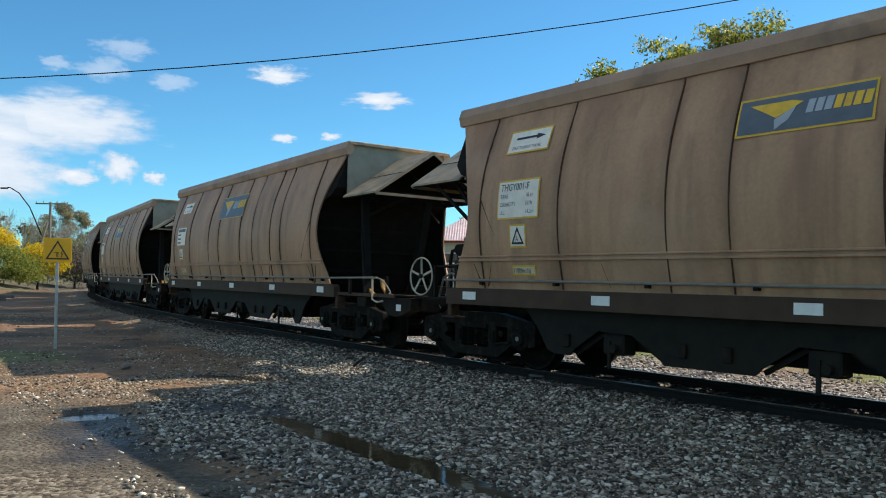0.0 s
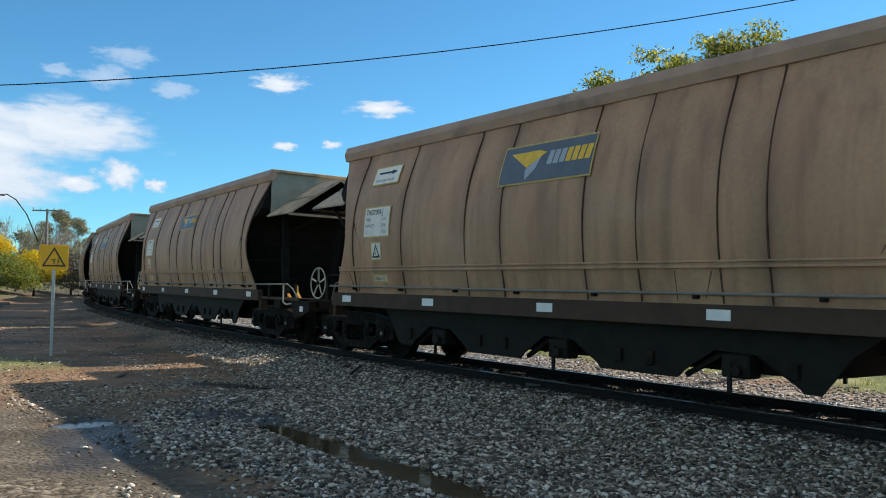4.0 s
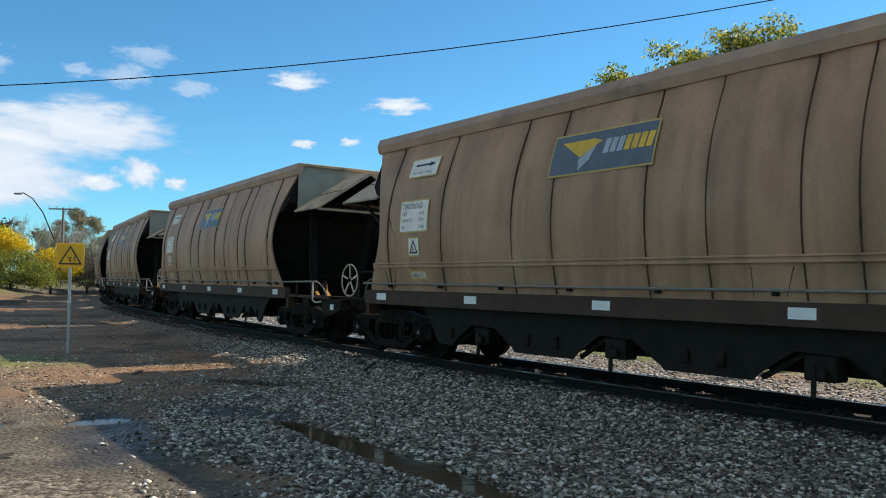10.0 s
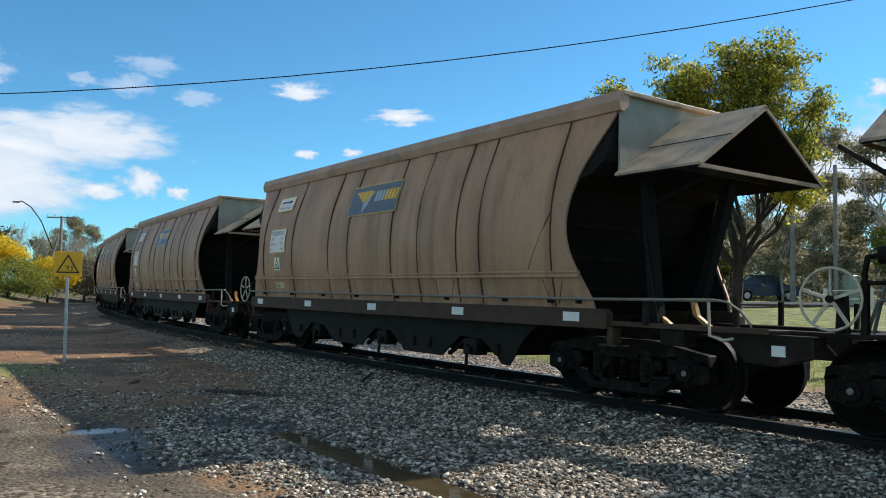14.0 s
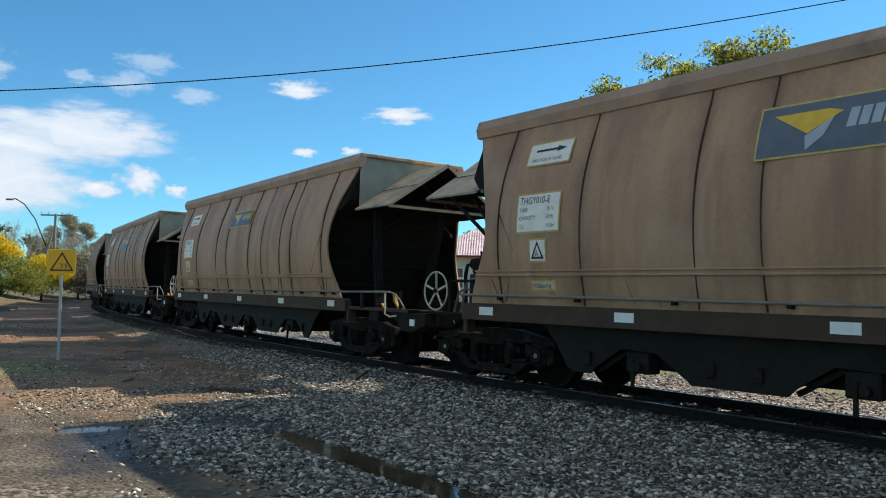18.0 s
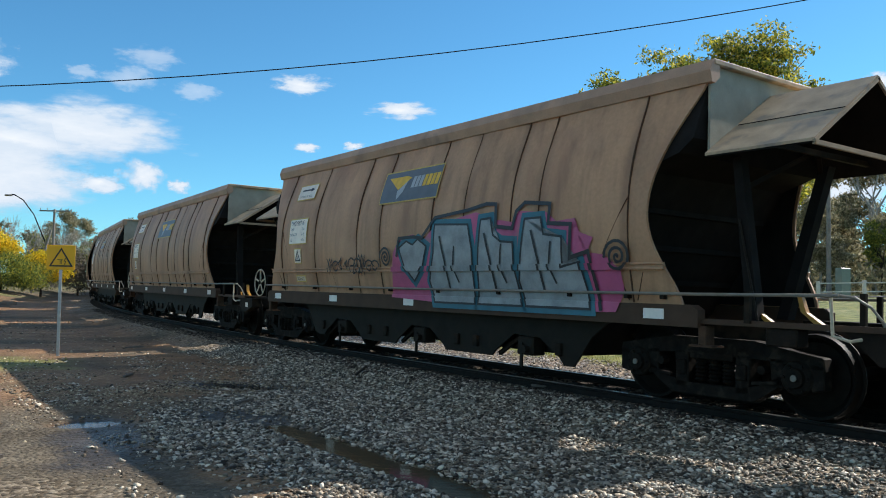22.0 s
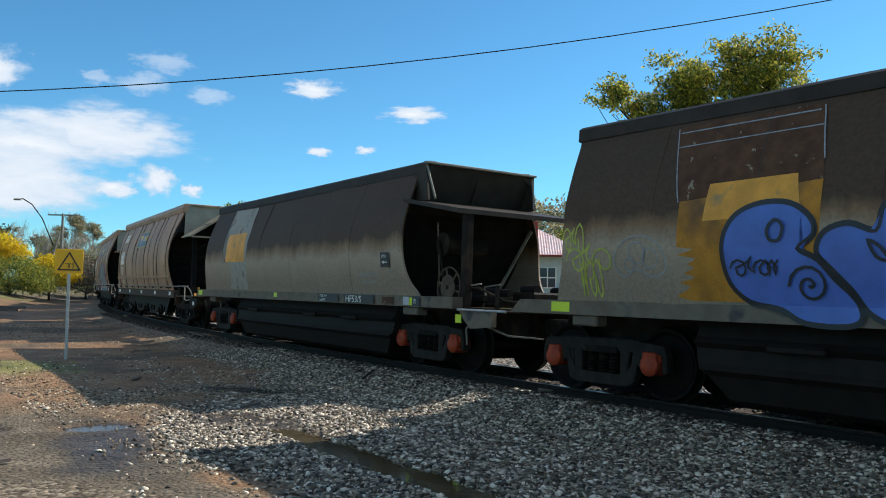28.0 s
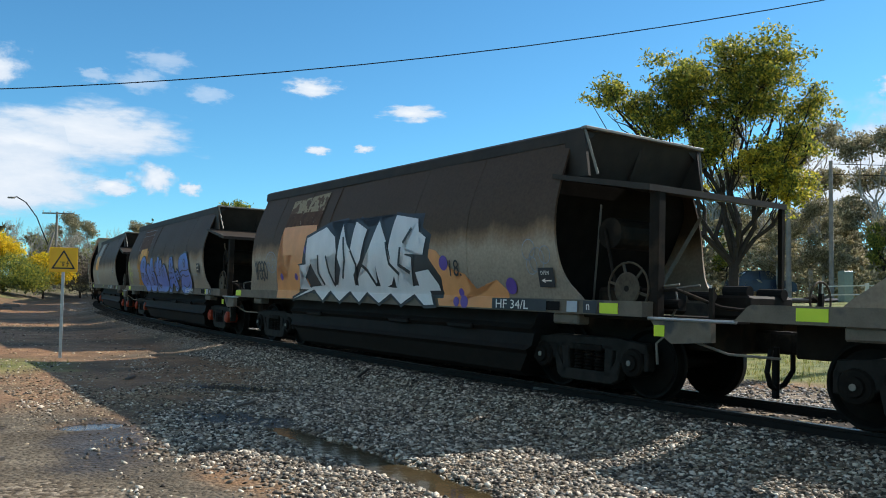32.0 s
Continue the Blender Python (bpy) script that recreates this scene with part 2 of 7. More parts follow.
def tube(bm, pts, r, n=8):
    """One bent pipe through the points."""
    pts = [Vector(p) for p in pts]
    rings, side = [], None
    for i, p in enumerate(pts):
        d = (pts[min(i + 1, len(pts) - 1)] - pts[max(i - 1, 0)]).normalized()
        if side is None:
            side = d.orthogonal().normalized()
        side = (side - d * side.dot(d)).normalized()
        up = d.cross(side)
        rings.append([bm.verts.new(p + r * (math.cos(2 * math.pi * k / n) * side + math.sin(2 * math.pi * k / n) * up)) for k in range(n)])
    for a, b in zip(rings, rings[1:]):
        for k in range(n):
            bm.faces.new((a[k], a[(k + 1) % n], b[(k + 1) % n], b[k]))
    bm.faces.new(rings[0]), bm.faces.new(rings[-1])
    return bm


def slab(bm, pts, y0, y1):
    """A polygon in x and z, drawn out from y0 to y1."""
    lo = [bm.verts.new((x, y0, z)) for x, z in pts]
    hi = [bm.verts.new((x, y1, z)) for x, z in pts]
    bm.faces.new(lo), bm.faces.new(hi)
    for i in range(len(pts)):
        j = (i + 1) % len(pts)
        bm.faces.new((lo[i], lo[j], hi[j], hi[i]))
    return bm


def lathe(bm, prof, n=24):
    """A profile of (radius, y) turned about the y axis."""
    rings = [[bm.verts.new((r * math.cos(2 * math.pi * i / n), y, r * math.sin(2 * math.pi * i / n))) for i in range(n)] for r, y in prof]
    for a, b in zip(rings, rings[1:]):
        for i in range(n):
            j = (i + 1) % n
            bm.faces.new((a[i], a[j], b[j], b[i]))
    bm.faces.new(rings[0]), bm.faces.new(rings[-1])
    return bm


def B():
    return bmesh.new()


# ---- ground and track ----
def smoothstep(a, b, x):
    t = min(1.0, max(0.0, (x - a) / (b - a)))
    return t * t * (3 - 2 * t)


# long trench, small pools: place, half lengths, turn of the long axis
POOLS = [((-0.62, 7.55), (1.75, 0.17), 126), ((-3.75, 8.95), (0.28, 0.2), 15), ((-4.9, 8.7), (0.3, 0.13), 160), ((-2.95, 12.4), (0.6, 0.16), 160)]


def pool_depth(x, y):
    best = 0.0
    for (px, py), (a, b), turn in POOLS:
        c, s = math.cos(radians(turn)), math.sin(radians(turn))
        dx, dy = x - px, y - py
        u, v = (dx * c + dy * s) / a, (-dx * s + dy * c) / b
        r = math.hypot(u, v) + 0.35 * noise.noise((x * 2.3, y * 2.3, 7))
        best = max(best, 1 - smoothstep(0.7, 1.7, r))
    return best


def ground_height(x, y):
    lat = lateral(x, y)
    d = math.hypot(x, y)
    z = -0.28
    z += 0.17 * (1 - smoothstep(1.2, 2.7, abs(lat)))
    if lat > 3:
        z += min(1.25, 0.042 * (lat - 3)) if lat < 200 else 1.25
    if lat < -5 and d > 20:
        z += min(1.15, 0.02 * (d - 20)) * smoothstep(5, 11, -lat)
    z += 0.16 * math.exp(-((x + 9.4) ** 2 + (y - 13.4) ** 2) / 6)
    amp = 0.035 if d < 40 else 0.1
    if abs(lat) > 1.6:
        z += amp * noise.noise((x * 0.35, y * 0.35, 0)) * smoothstep(1.6, 3, abs(lat)) + 0.012 * noise.noise((x * 1.9, y * 1.9, 3))
    z -= 0.06 * pool_depth(x, y)
    return z


def far_steps(near, step, far, grow):
    out, x, s = [], 0.0, step
    while x < far:
        out.append(x)
        if x > near:
            s *= grow
        x += s
    return out + [far]


def ground_sheet():
    px = far_steps(9, 0.13, 3000, 1.1)
    xs = [-a for a in reversed(px[1:])] + px
    ys = [-a for a in reversed(far_steps(1, 0.6, 2500, 1.3)[1:])] + far_steps(18, 0.13, 4000, 1.08)
    verts = [(x, y, ground_height(x, y)) for y in ys for x in xs]
    n = len(xs)
    faces = [(j * n + i, j * n + i + 1, (j + 1) * n + i + 1, (j + 1) * n + i) for j in range(len(ys) - 1) for i in range(n - 1)]
    me = bpy.data.meshes.new("ground")
    me.from_pydata(verts, [], faces)
    me.shade_smooth()
    for name, fn in GROUND_MASKS.items():
        at = me.attributes.new(name, "FLOAT", "POINT")
        at.data.foreach_set("value", [fn(x, y) for x, y, z in verts])
    me.materials.append(M["ground"])
    return tagged(new("ground", me), "grey gravel and wet brown dirt beside the railway", "ground", kind="structure")


def n2(x, y, f, k=0.0):
    return noise.noise((x * f, y * f, k))


def mask_gravel(x, y):
    lat = lateral(x, y) + 0.9 * n2(x, y, 0.4, 5) + 0.4 * n2(x, y, 1.5, 6)
    d = math.hypot(x, y) + 1.2 * n2(x, y, 0.3, 9)
    reach = -5.6 + 3.3 * smoothstep(8.5, 15, d) + 0.7 * smoothstep(15, 26, d)
    bed = 1 - smoothstep(1.5, 2.4, -lat) if lat < 0 else 1 - smoothstep(3.6, 4.5, lat)
    side = smoothstep(reach - 0.7, reach + 0.5, lat) * (1 - smoothstep(-1.2, -0.6, lat)) * (1 - 0.6 * smoothstep(18, 30, d))
    near = 1 - smoothstep(8, 12, d)
    return max(bed, side, 0.6 * near * smoothstep(-0.1, 0.3, n2(x, y, 0.6, 11)), 0.14 * smoothstep(-0.2, 0.3, n2(x, y, 0.9, 12)) * (1 - smoothstep(13, 20, d)))


def mask_grass(x, y):
    lat = lateral(x, y)
    far = smoothstep(3.7, 4.7, lat + 0.8 * n2(x, y, 0.7, 2))
    left = smoothstep(7, 11, -lat + 1.5 * n2(x, y, 0.3, 3)) * smoothstep(38, 60, math.hypot(x, y)) * 0.9
    tuft = smoothstep(0.25, 0.5, n2(x, y, 0.5, 21)) * smoothstep(5.6, 6.4, -lat) * smoothstep(12, 14, math.hypot(x, y)) * 0.7
    verge = smoothstep(0.0, 0.5, 1 - math.hypot(x + 8.3, y - 14.6) / 2.2 + 0.5 * n2(x, y, 1.2, 23)) * 0.8
    return max(far, left, tuft, verge)


def mask_mud(x, y):
    wet = smoothstep(-0.45, 0.15, n2(x, y, 0.35, 14) + 0.25 * n2(x, y, 1.3, 15))
    return max(wet * smoothstep(9.5, 13, math.hypot(x, y)) * (1 - smoothstep(55, 85, math.hypot(x, y))), 0.9 * pool_depth(x, y), 0.85 * smoothstep(0.0, 0.35, 0.55 - abs(lateral(x, y) + 5.6 + 0.5 * n2(x, y, 0.8, 31)) * 0.8 + 0.5 * n2(x, y, 1.1, 33)) * (1 - smoothstep(9, 12, math.hypot(x, y))))


def mask_wet(x, y):
    """Sodden ground round the small pools and down to the ruts."""
    best = 0.0
    for px, py, a, b, turn in WET:
        c, s = math.cos(radians(turn)), math.sin(radians(turn))
        u, v = ((x - px) * c + (y - py) * s) / a, (-(x - px) * s + (y - py) * c) / b
        best = max(best, 1 - smoothstep(0.6, 1.15, math.hypot(u, v) + 0.45 * n2(x, y, 1.7, 61) + 0.2 * n2(x, y, 5.0, 62)))
    return best


# place, half lengths, turn of the long axis
WET = [(-3.2, 8.0, 1.7, 0.5, 117), (-4.9, 8.7, 0.45, 0.2, 160), (-2.95, 12.4, 1.4, 0.5, 165), (-2.2, 9.6, 1.1, 0.45, 150)]
GROUND_MASKS = {"gravel": mask_gravel, "grass": mask_grass, "mud": mask_mud, "wet": mask_wet}


def ground_material():
    m = bpy.data.materials.new("gravel_and_dirt")
    m.use_nodes = True
    n, l = m.node_tree.nodes, m.node_tree.links
    p = n["Principled BSDF"]
    co = n.new("ShaderNodeTexCoord")

    def tex(scale, detail=6):
        t = n.new("ShaderNodeTexNoise")
        t.inputs["Scale"].default_value, t.inputs["Detail"].default_value = scale, detail
        l.new(co.outputs["Object"], t.inputs[0])
        return t.outputs[0]

    def ramp(value, stops):
        r = n.new("ShaderNodeValToRGB")
        e = r.color_ramp.elements
        while len(e) < len(stops):
            e.new(0.5)
        for el, (at, c) in zip(e, stops):
            el.position, el.color = at, (*c, 1)
        l.new(value, r.inputs[0])
        return r.outputs[0]

    def mix(f, a, b):
        x = n.new("ShaderNodeMix")
        x.data_type = "RGBA"
        l.new(f, x.inputs[0]), l.new(a, x.inputs[6]), l.new(b, x.inputs[7])
        return x.outputs[2]

    def blend(a, b):
        x = n.new("ShaderNodeMath")
        x.operation = "MULTIPLY_ADD"
        l.new(b, x.inputs[0])
        x.inputs[1].default_value = 0.5
        y = n.new("ShaderNodeMath")
        y.operation = "MULTIPLY"
        y.inputs[1].default_value = 0.5
        l.new(a, y.inputs[0]), l.new(y.outputs[0], x.inputs[2])
        return x.outputs[0]

    def attr(name):
        a = n.new("ShaderNodeAttribute")
        a.attribute_name = name
        return a.outputs["Fac"]

    vor = n.new("ShaderNodeTexVoronoi")
    vor.inputs["Scale"].default_value, vor.inputs["Randomness"].default_value = 22, 1
    l.new(co.outputs["Object"], vor.inputs["Vector"])
    sep = n.new("ShaderNodeSeparateColor")
    l.new(vor.outputs["Color"], sep.inputs[0])
    stone = ramp(sep.outputs[0], [(0.0, (0.044, 0.030, 0.018)), (0.5, (0.165, 0.120, 0.076)), (1.0, (0.46, 0.365, 0.255))])
    dirt = ramp(blend(tex(2.2, 8), tex(14, 6)), [(0.3, (0.055, 0.040, 0.025)), (0.52, (0.115, 0.091, 0.062)), (0.75, (0.235, 0.19, 0.135))])
    mud = ramp(blend(tex(1.7, 8), tex(11, 6)), [(0.3, (0.105, 0.049, 0.020)), (0.52, (0.26, 0.135, 0.060)), (0.72, (0.46, 0.28, 0.14))])
    grass = ramp(tex(2.5), [(0.3, (0.08, 0.10, 0.025)), (0.55, (0.20, 0.20, 0.055)), (0.75, (0.36, 0.30, 0.12))])
    c = mix(attr("mud"), dirt, mud)
    c = mix(attr("gravel"), c, stone)
    c = mix(attr("grass"), c, grass)
    sodden = ramp(tex(6, 6), [(0.3, (0.030, 0.021, 0.013)), (0.7, (0.075, 0.054, 0.034))])
    c = mix(attr("wet"), c, sodden)
    l.new(c, p.inputs["Base Color"])
    rough = n.new("ShaderNodeMapRange")
    rough.inputs["To Min"].default_value, rough.inputs["To Max"].default_value = 0.9, 0.6
    l.new(attr("mud"), rough.inputs[0])
    sheen = n.new("ShaderNodeMapRange")
    sheen.inputs["To Min"].default_value, sheen.inputs["To Max"].default_value = 0.15, 0.32
    l.new(attr("wet"), sheen.inputs[0])
    l.new(sheen.outputs[0], p.inputs["Specular IOR Level"])
    slick = n.new("ShaderNodeMath")
    slick.operation = "MULTIPLY_ADD"
    l.new(attr("wet"), slick.inputs[0])
    slick.inputs[1].default_value = -0.42
    l.new(rough.outputs[0], slick.inputs[2])
    l.new(slick.outputs[0], p.inputs["Roughness"])
    h = n.new("ShaderNodeMath")
    h.operation = "SUBTRACT"
    l.new(tex(30, 8), h.inputs[0])
    l.new(vor.outputs["Distance"], h.inputs[1])
    b = n.new("ShaderNodeBump")
    b.inputs["Strength"].default_value, b.inputs["Distance"].default_value = 0.8, 0.025
    l.new(h.outputs[0], b.inputs["Height"])
    l.new(b.outputs[0], p.inputs["Normal"])
    return m


M["ground"] = ground_material()
M["water"] = material("still_brown_water", (0.030, 0.021, 0.011), 0.2, vary=0.2, scale=9, bump=0.5, fine=24)
M["muddy"] = material("muddy_brown_water", (0.070, 0.050, 0.024), 0.06, vary=0.35, scale=3, bump=0.12, fine=12)
ground_sheet()
for (px, py), (a, b), turn in POOLS:
    bm = B()
    c, s = math.cos(radians(turn)), math.sin(radians(turn))
    ring = []
    for i in range(36):
        q = 2 * math.pi * i / 36
        k = 1.6 * (1 + 0.3 * noise.noise((3.1 * math.cos(q), 3.1 * math.sin(q), 5.0 * px)))
        x, y = k * a * math.cos(q), k * b * math.sin(q)
        ring.append(bm.verts.new((px + x * c - y * s, py + x * s + y * c, ground_height(px, py) + 0.032)))
    bm.faces.new(ring)
    tagged(part("puddle", bm, "muddy" if a > 1 else "water"), "shallow puddle of still brown water in the gravel", "puddle", "puddles", "structure")

M["rail"] = material("dark_rail_steel", (0.020, 0.0145, 0.011), 0.65, metal=0.2, vary=0.3, scale=12)
M["railtop"] = material("polished_rail_head", (0.35, 0.33, 0.31), 0.3, metal=0.9, vary=0.2, scale=15)
M["sleeper"] = material("weathered_timber_sleeper", (0.045, 0.034, 0.025), 0.85, vary=0.35, scale=6, bump=0.5)


def along(name, prof, s0, s1, step, mat, label, category):
    """A profile of (lateral, z) drawn along the track."""
    bm, rings, s = B(), [], s0
    while s <= s1 + 1e-6:
        p, h = track(s)
        rings.append([bm.verts.new((p.x + a * math.cos(h), p.y + a * math.sin(h), z)) for a, z in prof])
        s += step
    k = len(prof)
    for a, b in zip(rings, rings[1:]):
        for i in range(k):
            bm.faces.new((a[i], a[(i + 1) % k], b[(i + 1) % k], b[i]))
    bm.faces.new(rings[0]), bm.faces.new(rings[-1])
    return tagged(part(name, bm, mat), label, category, "rails of the track", "structure")


for c in (-0.568, 0.568):
    rail = along("rail", [(c - 0.065, -0.15), (c + 0.065, -0.15), (c + 0.065, -0.138), (c + 0.012, -0.12), (c + 0.012, -0.04), (c + 0.034, -0.03), (c + 0.034, -0.004),
                          (c - 0.034, -0.004), (c - 0.034, -0.03), (c - 0.012, -0.04), (c - 0.012, -0.12), (c - 0.065, -0.138)], -60, 230, 2.0, "rail", "rust-dark steel rail spiked to timber sleepers", "rail")
    head = along("rail_head", [(c - 0.03, -0.006), (c + 0.03, -0.006), (c + 0.026, 0.0), (c - 0.026, 0.0)], -60, 230, 2.0, "railtop", "polished running face of the rail", "rail")
bm = box(B(), -0.12, 0.12, -1.05, 1.05, -0.22, -0.098, 0.012)
tie = tagged(part("sleeper", bm, "sleeper"), "weathered timber sleeper half sunk in the ballast", "sleeper", "sleepers under the rails")
for i in range(150):
    s = -40 + 0.65 * i + random.uniform(-0.03, 0.03)
    p, h = track(s)
    m = pose(p.x, p.y, 0, 0, 0, 90 + math.degrees(h) + random.uniform(-1, 1))
    if i == 0:
        tie.matrix_basis = m
    else:
        copy_thing(tie, m)
DRIFT = []


# ---- wagons ----
def spline(table, w):
    """Straight lines through a table of (w, value)."""
    for (a, p), (b, q) in zip(table, table[1:]):
        if w <= b:
            return p + (q - p) * (w - a) / (b - a) if w > a else p
    return table[-1][1]


def smooth_spline(table, w):
    h = 0.12
    return sum(spline(table, w + d) for d in (-h, -h / 2, 0, h / 2, h)) / 5


SIDE_A = [(1.08, 1.28), (1.35, 1.345), (1.7, 1.405), (2.05, 1.425), (2.4, 1.405), (2.75, 1.335), (3.1, 1.215), (3.45, 1.075)]
END_A = [(1.08, 5.24), (1.3, 5.15), (1.56, 4.98), (1.85, 4.85), (2.1, 4.82), (2.4, 4.87), (2.76, 5.0), (3.1, 5.17), (3.45, 5.36)]
SIDE_H = [(1.12, 1.28), (1.35, 1.35), (1.7, 1.41), (1.95, 1.42), (2.3, 1.385), (2.7, 1.25), (3.14, 1.06)]
END_H = [(1.12, 4.95), (1.19, 4.82), (1.38, 4.6), (1.72, 4.5), (2.12, 4.46), (2.69, 4.41), (3.17, 4.37)]
FRONT_H = [(1.12, 5.45), (1.5, 5.25), (1.9, 5.2), (2.3, 5.25), (3.14, 5.48)]
# side profiles
HULL_A = lambda w: smooth_spline(SIDE_A, w)
HULL_H = lambda w: smooth_spline(SIDE_H, w)


def levels(a, b, step=0.1):
    n = max(1, math.ceil((b - a) / step))
    return [a + (b - a) * i / n for i in range(n + 1)]


def side_sheet(bm, hull, rear, front, w0, w1, sign, thick=0.03, dent=0.0, cols=48, welds=()):
    """One curved side, with thickness, between its rear and front edges."""
    ws = levels(w0, w1, 0.1)
    grid = {}
    for i, w in enumerate(ws):
        a, b = rear(w), front(w)
        for j in range(cols + 1):
            u = a + (b - a) * j / cols
            d = dent * noise.noise((u * 0.9, w * 0.9, sign)) if dent else 0
            d -= sum(0.014 * math.exp(-((u - x) / 0.1) ** 2) for x in welds if abs(u - x) < 0.3)      # drawn in along the welds
            for k in (0, 1):
                grid[i, j, k] = bm.verts.new((u, sign * (hull(w) + d - k * thick), w))
    R, C = len(ws) - 1, cols
    for i in range(R):
        for j in range(C):
            for k in (0, 1):
                bm.faces.new((grid[i, j, k], grid[i, j + 1, k], grid[i + 1, j + 1, k], grid[i + 1, j, k]))
    for i in range(R):
        for j in (0, C):
            bm.faces.new((grid[i, j, 0], grid[i + 1, j, 0], grid[i + 1, j, 1], grid[i, j, 1]))
    for j in range(C):
        for i in (0, R):
            bm.faces.new((grid[i, j, 0], grid[i, j + 1, 0], grid[i, j + 1, 1], grid[i, j, 1]))
    return bm


def core(bm, hull, rear, front, w0, w1, inset):
    """The closed hopper between the two side sheets."""
    ws = levels(w0, w1, 0.15)
    rings = []
    for w in ws:
        y = hull(w) - inset
        rings.append([bm.verts.new(p) for p in ((rear(w), y, w), (front(w), y, w), (front(w), -y, w), (rear(w), -y, w))])
    for a, b in zip(rings, rings[1:]):
        for i in range(4):
            bm.faces.new((a[i], a[(i + 1) % 4], b[(i + 1) % 4], b[i]))
    bm.faces.new(rings[0]), bm.faces.new(rings[-1])
    return bm


def seam(bm, hull, u, w0, w1, wide=0.022, proud=0.002, lean=0.0):
    ws = levels(w0, w1, 0.12)
    rows = []
    for w in ws:
        y, x = hull(w), u + lean * (w - w0)
        rows.append([bm.verts.new(p) for p in ((x - wide / 2, y - 0.03, w), (x - wide / 4, y + proud, w), (x + wide / 4, y + proud, w), (x + wide / 2, y - 0.03, w))])
    for a, b in zip(rows, rows[1:]):
        for i in range(3):
            bm.faces.new((a[i], a[i + 1], b[i + 1], b[i]))
    return bm


def paint_a(w):
    """The brown wagon's side as paint meets it: sill, sheet and band."""
    return 1.303 if w < 1.092 else HULL_A(w) + (0.034 if 1.452 < w < 1.533 else 0)


def paint_h(w):
    return 1.303 if w < 1.142 else HULL_H(w)


STEPS = {paint_a: (1.091, 1.093, 1.451, 1.453, 1.532, 1.534), paint_h: (1.141, 1.143)}


def lie_on(bm, hull, proud):
    """Cuts flat shapes in x and z along the curve of a side and lays them on it."""
    zs = [v.co.z for v in bm.verts]
    for w in levels(min(zs), max(zs), 0.1)[1:-1] + [c for c in STEPS.get(hull, ()) if min(zs) < c < max(zs)]:
        bmesh.ops.bisect_plane(bm, geom=bm.verts[:] + bm.edges[:] + bm.faces[:], plane_co=(0, 0, w), plane_no=(0, 0, 1))
    for v in bm.verts:
        v.co.y = hull(v.co.z) + proud
    return bm


def flat(bm, pts):
    """A flat polygon in x and z. Corners may come in any turn."""
    f = bm.faces.new([bm.verts.new((x, 0, z)) for x, z in pts])
    if len(pts) > 4:
        bmesh.ops.triangulate(bm, faces=[f])
    return bm


def rect(bm, u0, u1, w0, w1):
    return flat(bm, [(u0, w0), (u1, w0), (u1, w1), (u0, w1)])


def ringed(bm, u, w, ru, rw, n=24, a0=0.0, a1=2 * math.pi, wide=0.03):
    """A band bent round (u, w)."""
    for i in range(n):
        a, b = a0 + (a1 - a0) * i / n, a0 + (a1 - a0) * (i + 1) / n
        flat(bm, [(u + (ru + d) * math.cos(c), w + (rw + d) * math.sin(c)) for c, d in ((a, -wide / 2), (b, -wide / 2), (b, wide / 2), (a, wide / 2))])
    return bm


def stroke(bm, pts, wide):
    """A painted line of even width through points (u, w), as one joined strip."""
    pts = [Vector(p) for p in pts]
    pts = [p for i, p in enumerate(pts) if i == 0 or (p - pts[i - 1]).length > 1e-5]
    closed = (pts[0] - pts[-1]).length < 1e-5
    if closed:
        pts.pop()
    n, rows = len(pts), []
    for i, p in enumerate(pts):
        a = pts[i - 1] if closed or i else None
        b = pts[(i + 1) % n] if closed or i < n - 1 else None
        d0 = (p - a).normalized() if a is not None else (b - p).normalized()
        d1 = (b - p).normalized() if b is not None else d0
        side = Vector((-d0.y - d1.y, d0.x + d1.x))
        side = side.normalized() if side.length > 0.2 else Vector((-d0.y, d0.x))
        side *= wide / 2 / max(0.5, abs(side.dot(Vector((-d0.y, d0.x)))))
        end = (d0 * wide * 0.3) if b is None else (-d1 * wide * 0.3 if a is None else Vector((0, 0)))
        rows.append([bm.verts.new((p.x + end.x + k * side.x, 0, p.y + end.y + k * side.y)) for k in (1, -1)])
    for i in range(n if closed else n - 1):
        a, b = rows[i], rows[(i + 1) % n]
        bm.faces.new((a[0], a[1], b[1], b[0]))
    return bm


def lines(parent, name, many, wide, hull, lift, mat, label=""):
    """Each sprayed line as a part of its own."""
    for pts in many:
        part(name, lie_on(stroke(B(), pts, wide), hull, lift), mat, parent, label)


def coil(u, w, r, turns):
    n = int(14 * turns)
    return [(u + r * (1 - i / n) * math.cos(i / n * turns * 6.283), w + r * (1 - i / n) * math.sin(i / n * turns * 6.283)) for i in range(n + 1)]


def lettering(bm, text, u, w, size, narrow=0.85):
    """Words as flat mesh; u, w is where the first letter's foot stands. Read from the near side, so they run towards the rear."""
    verts, faces = WORDS[text]
    vs = [bm.verts.new((u - x * size * narrow, 0, w + y * size)) for x, y in verts]
    for f in faces:
        bm.faces.new([vs[k] for k in f])
    return bm


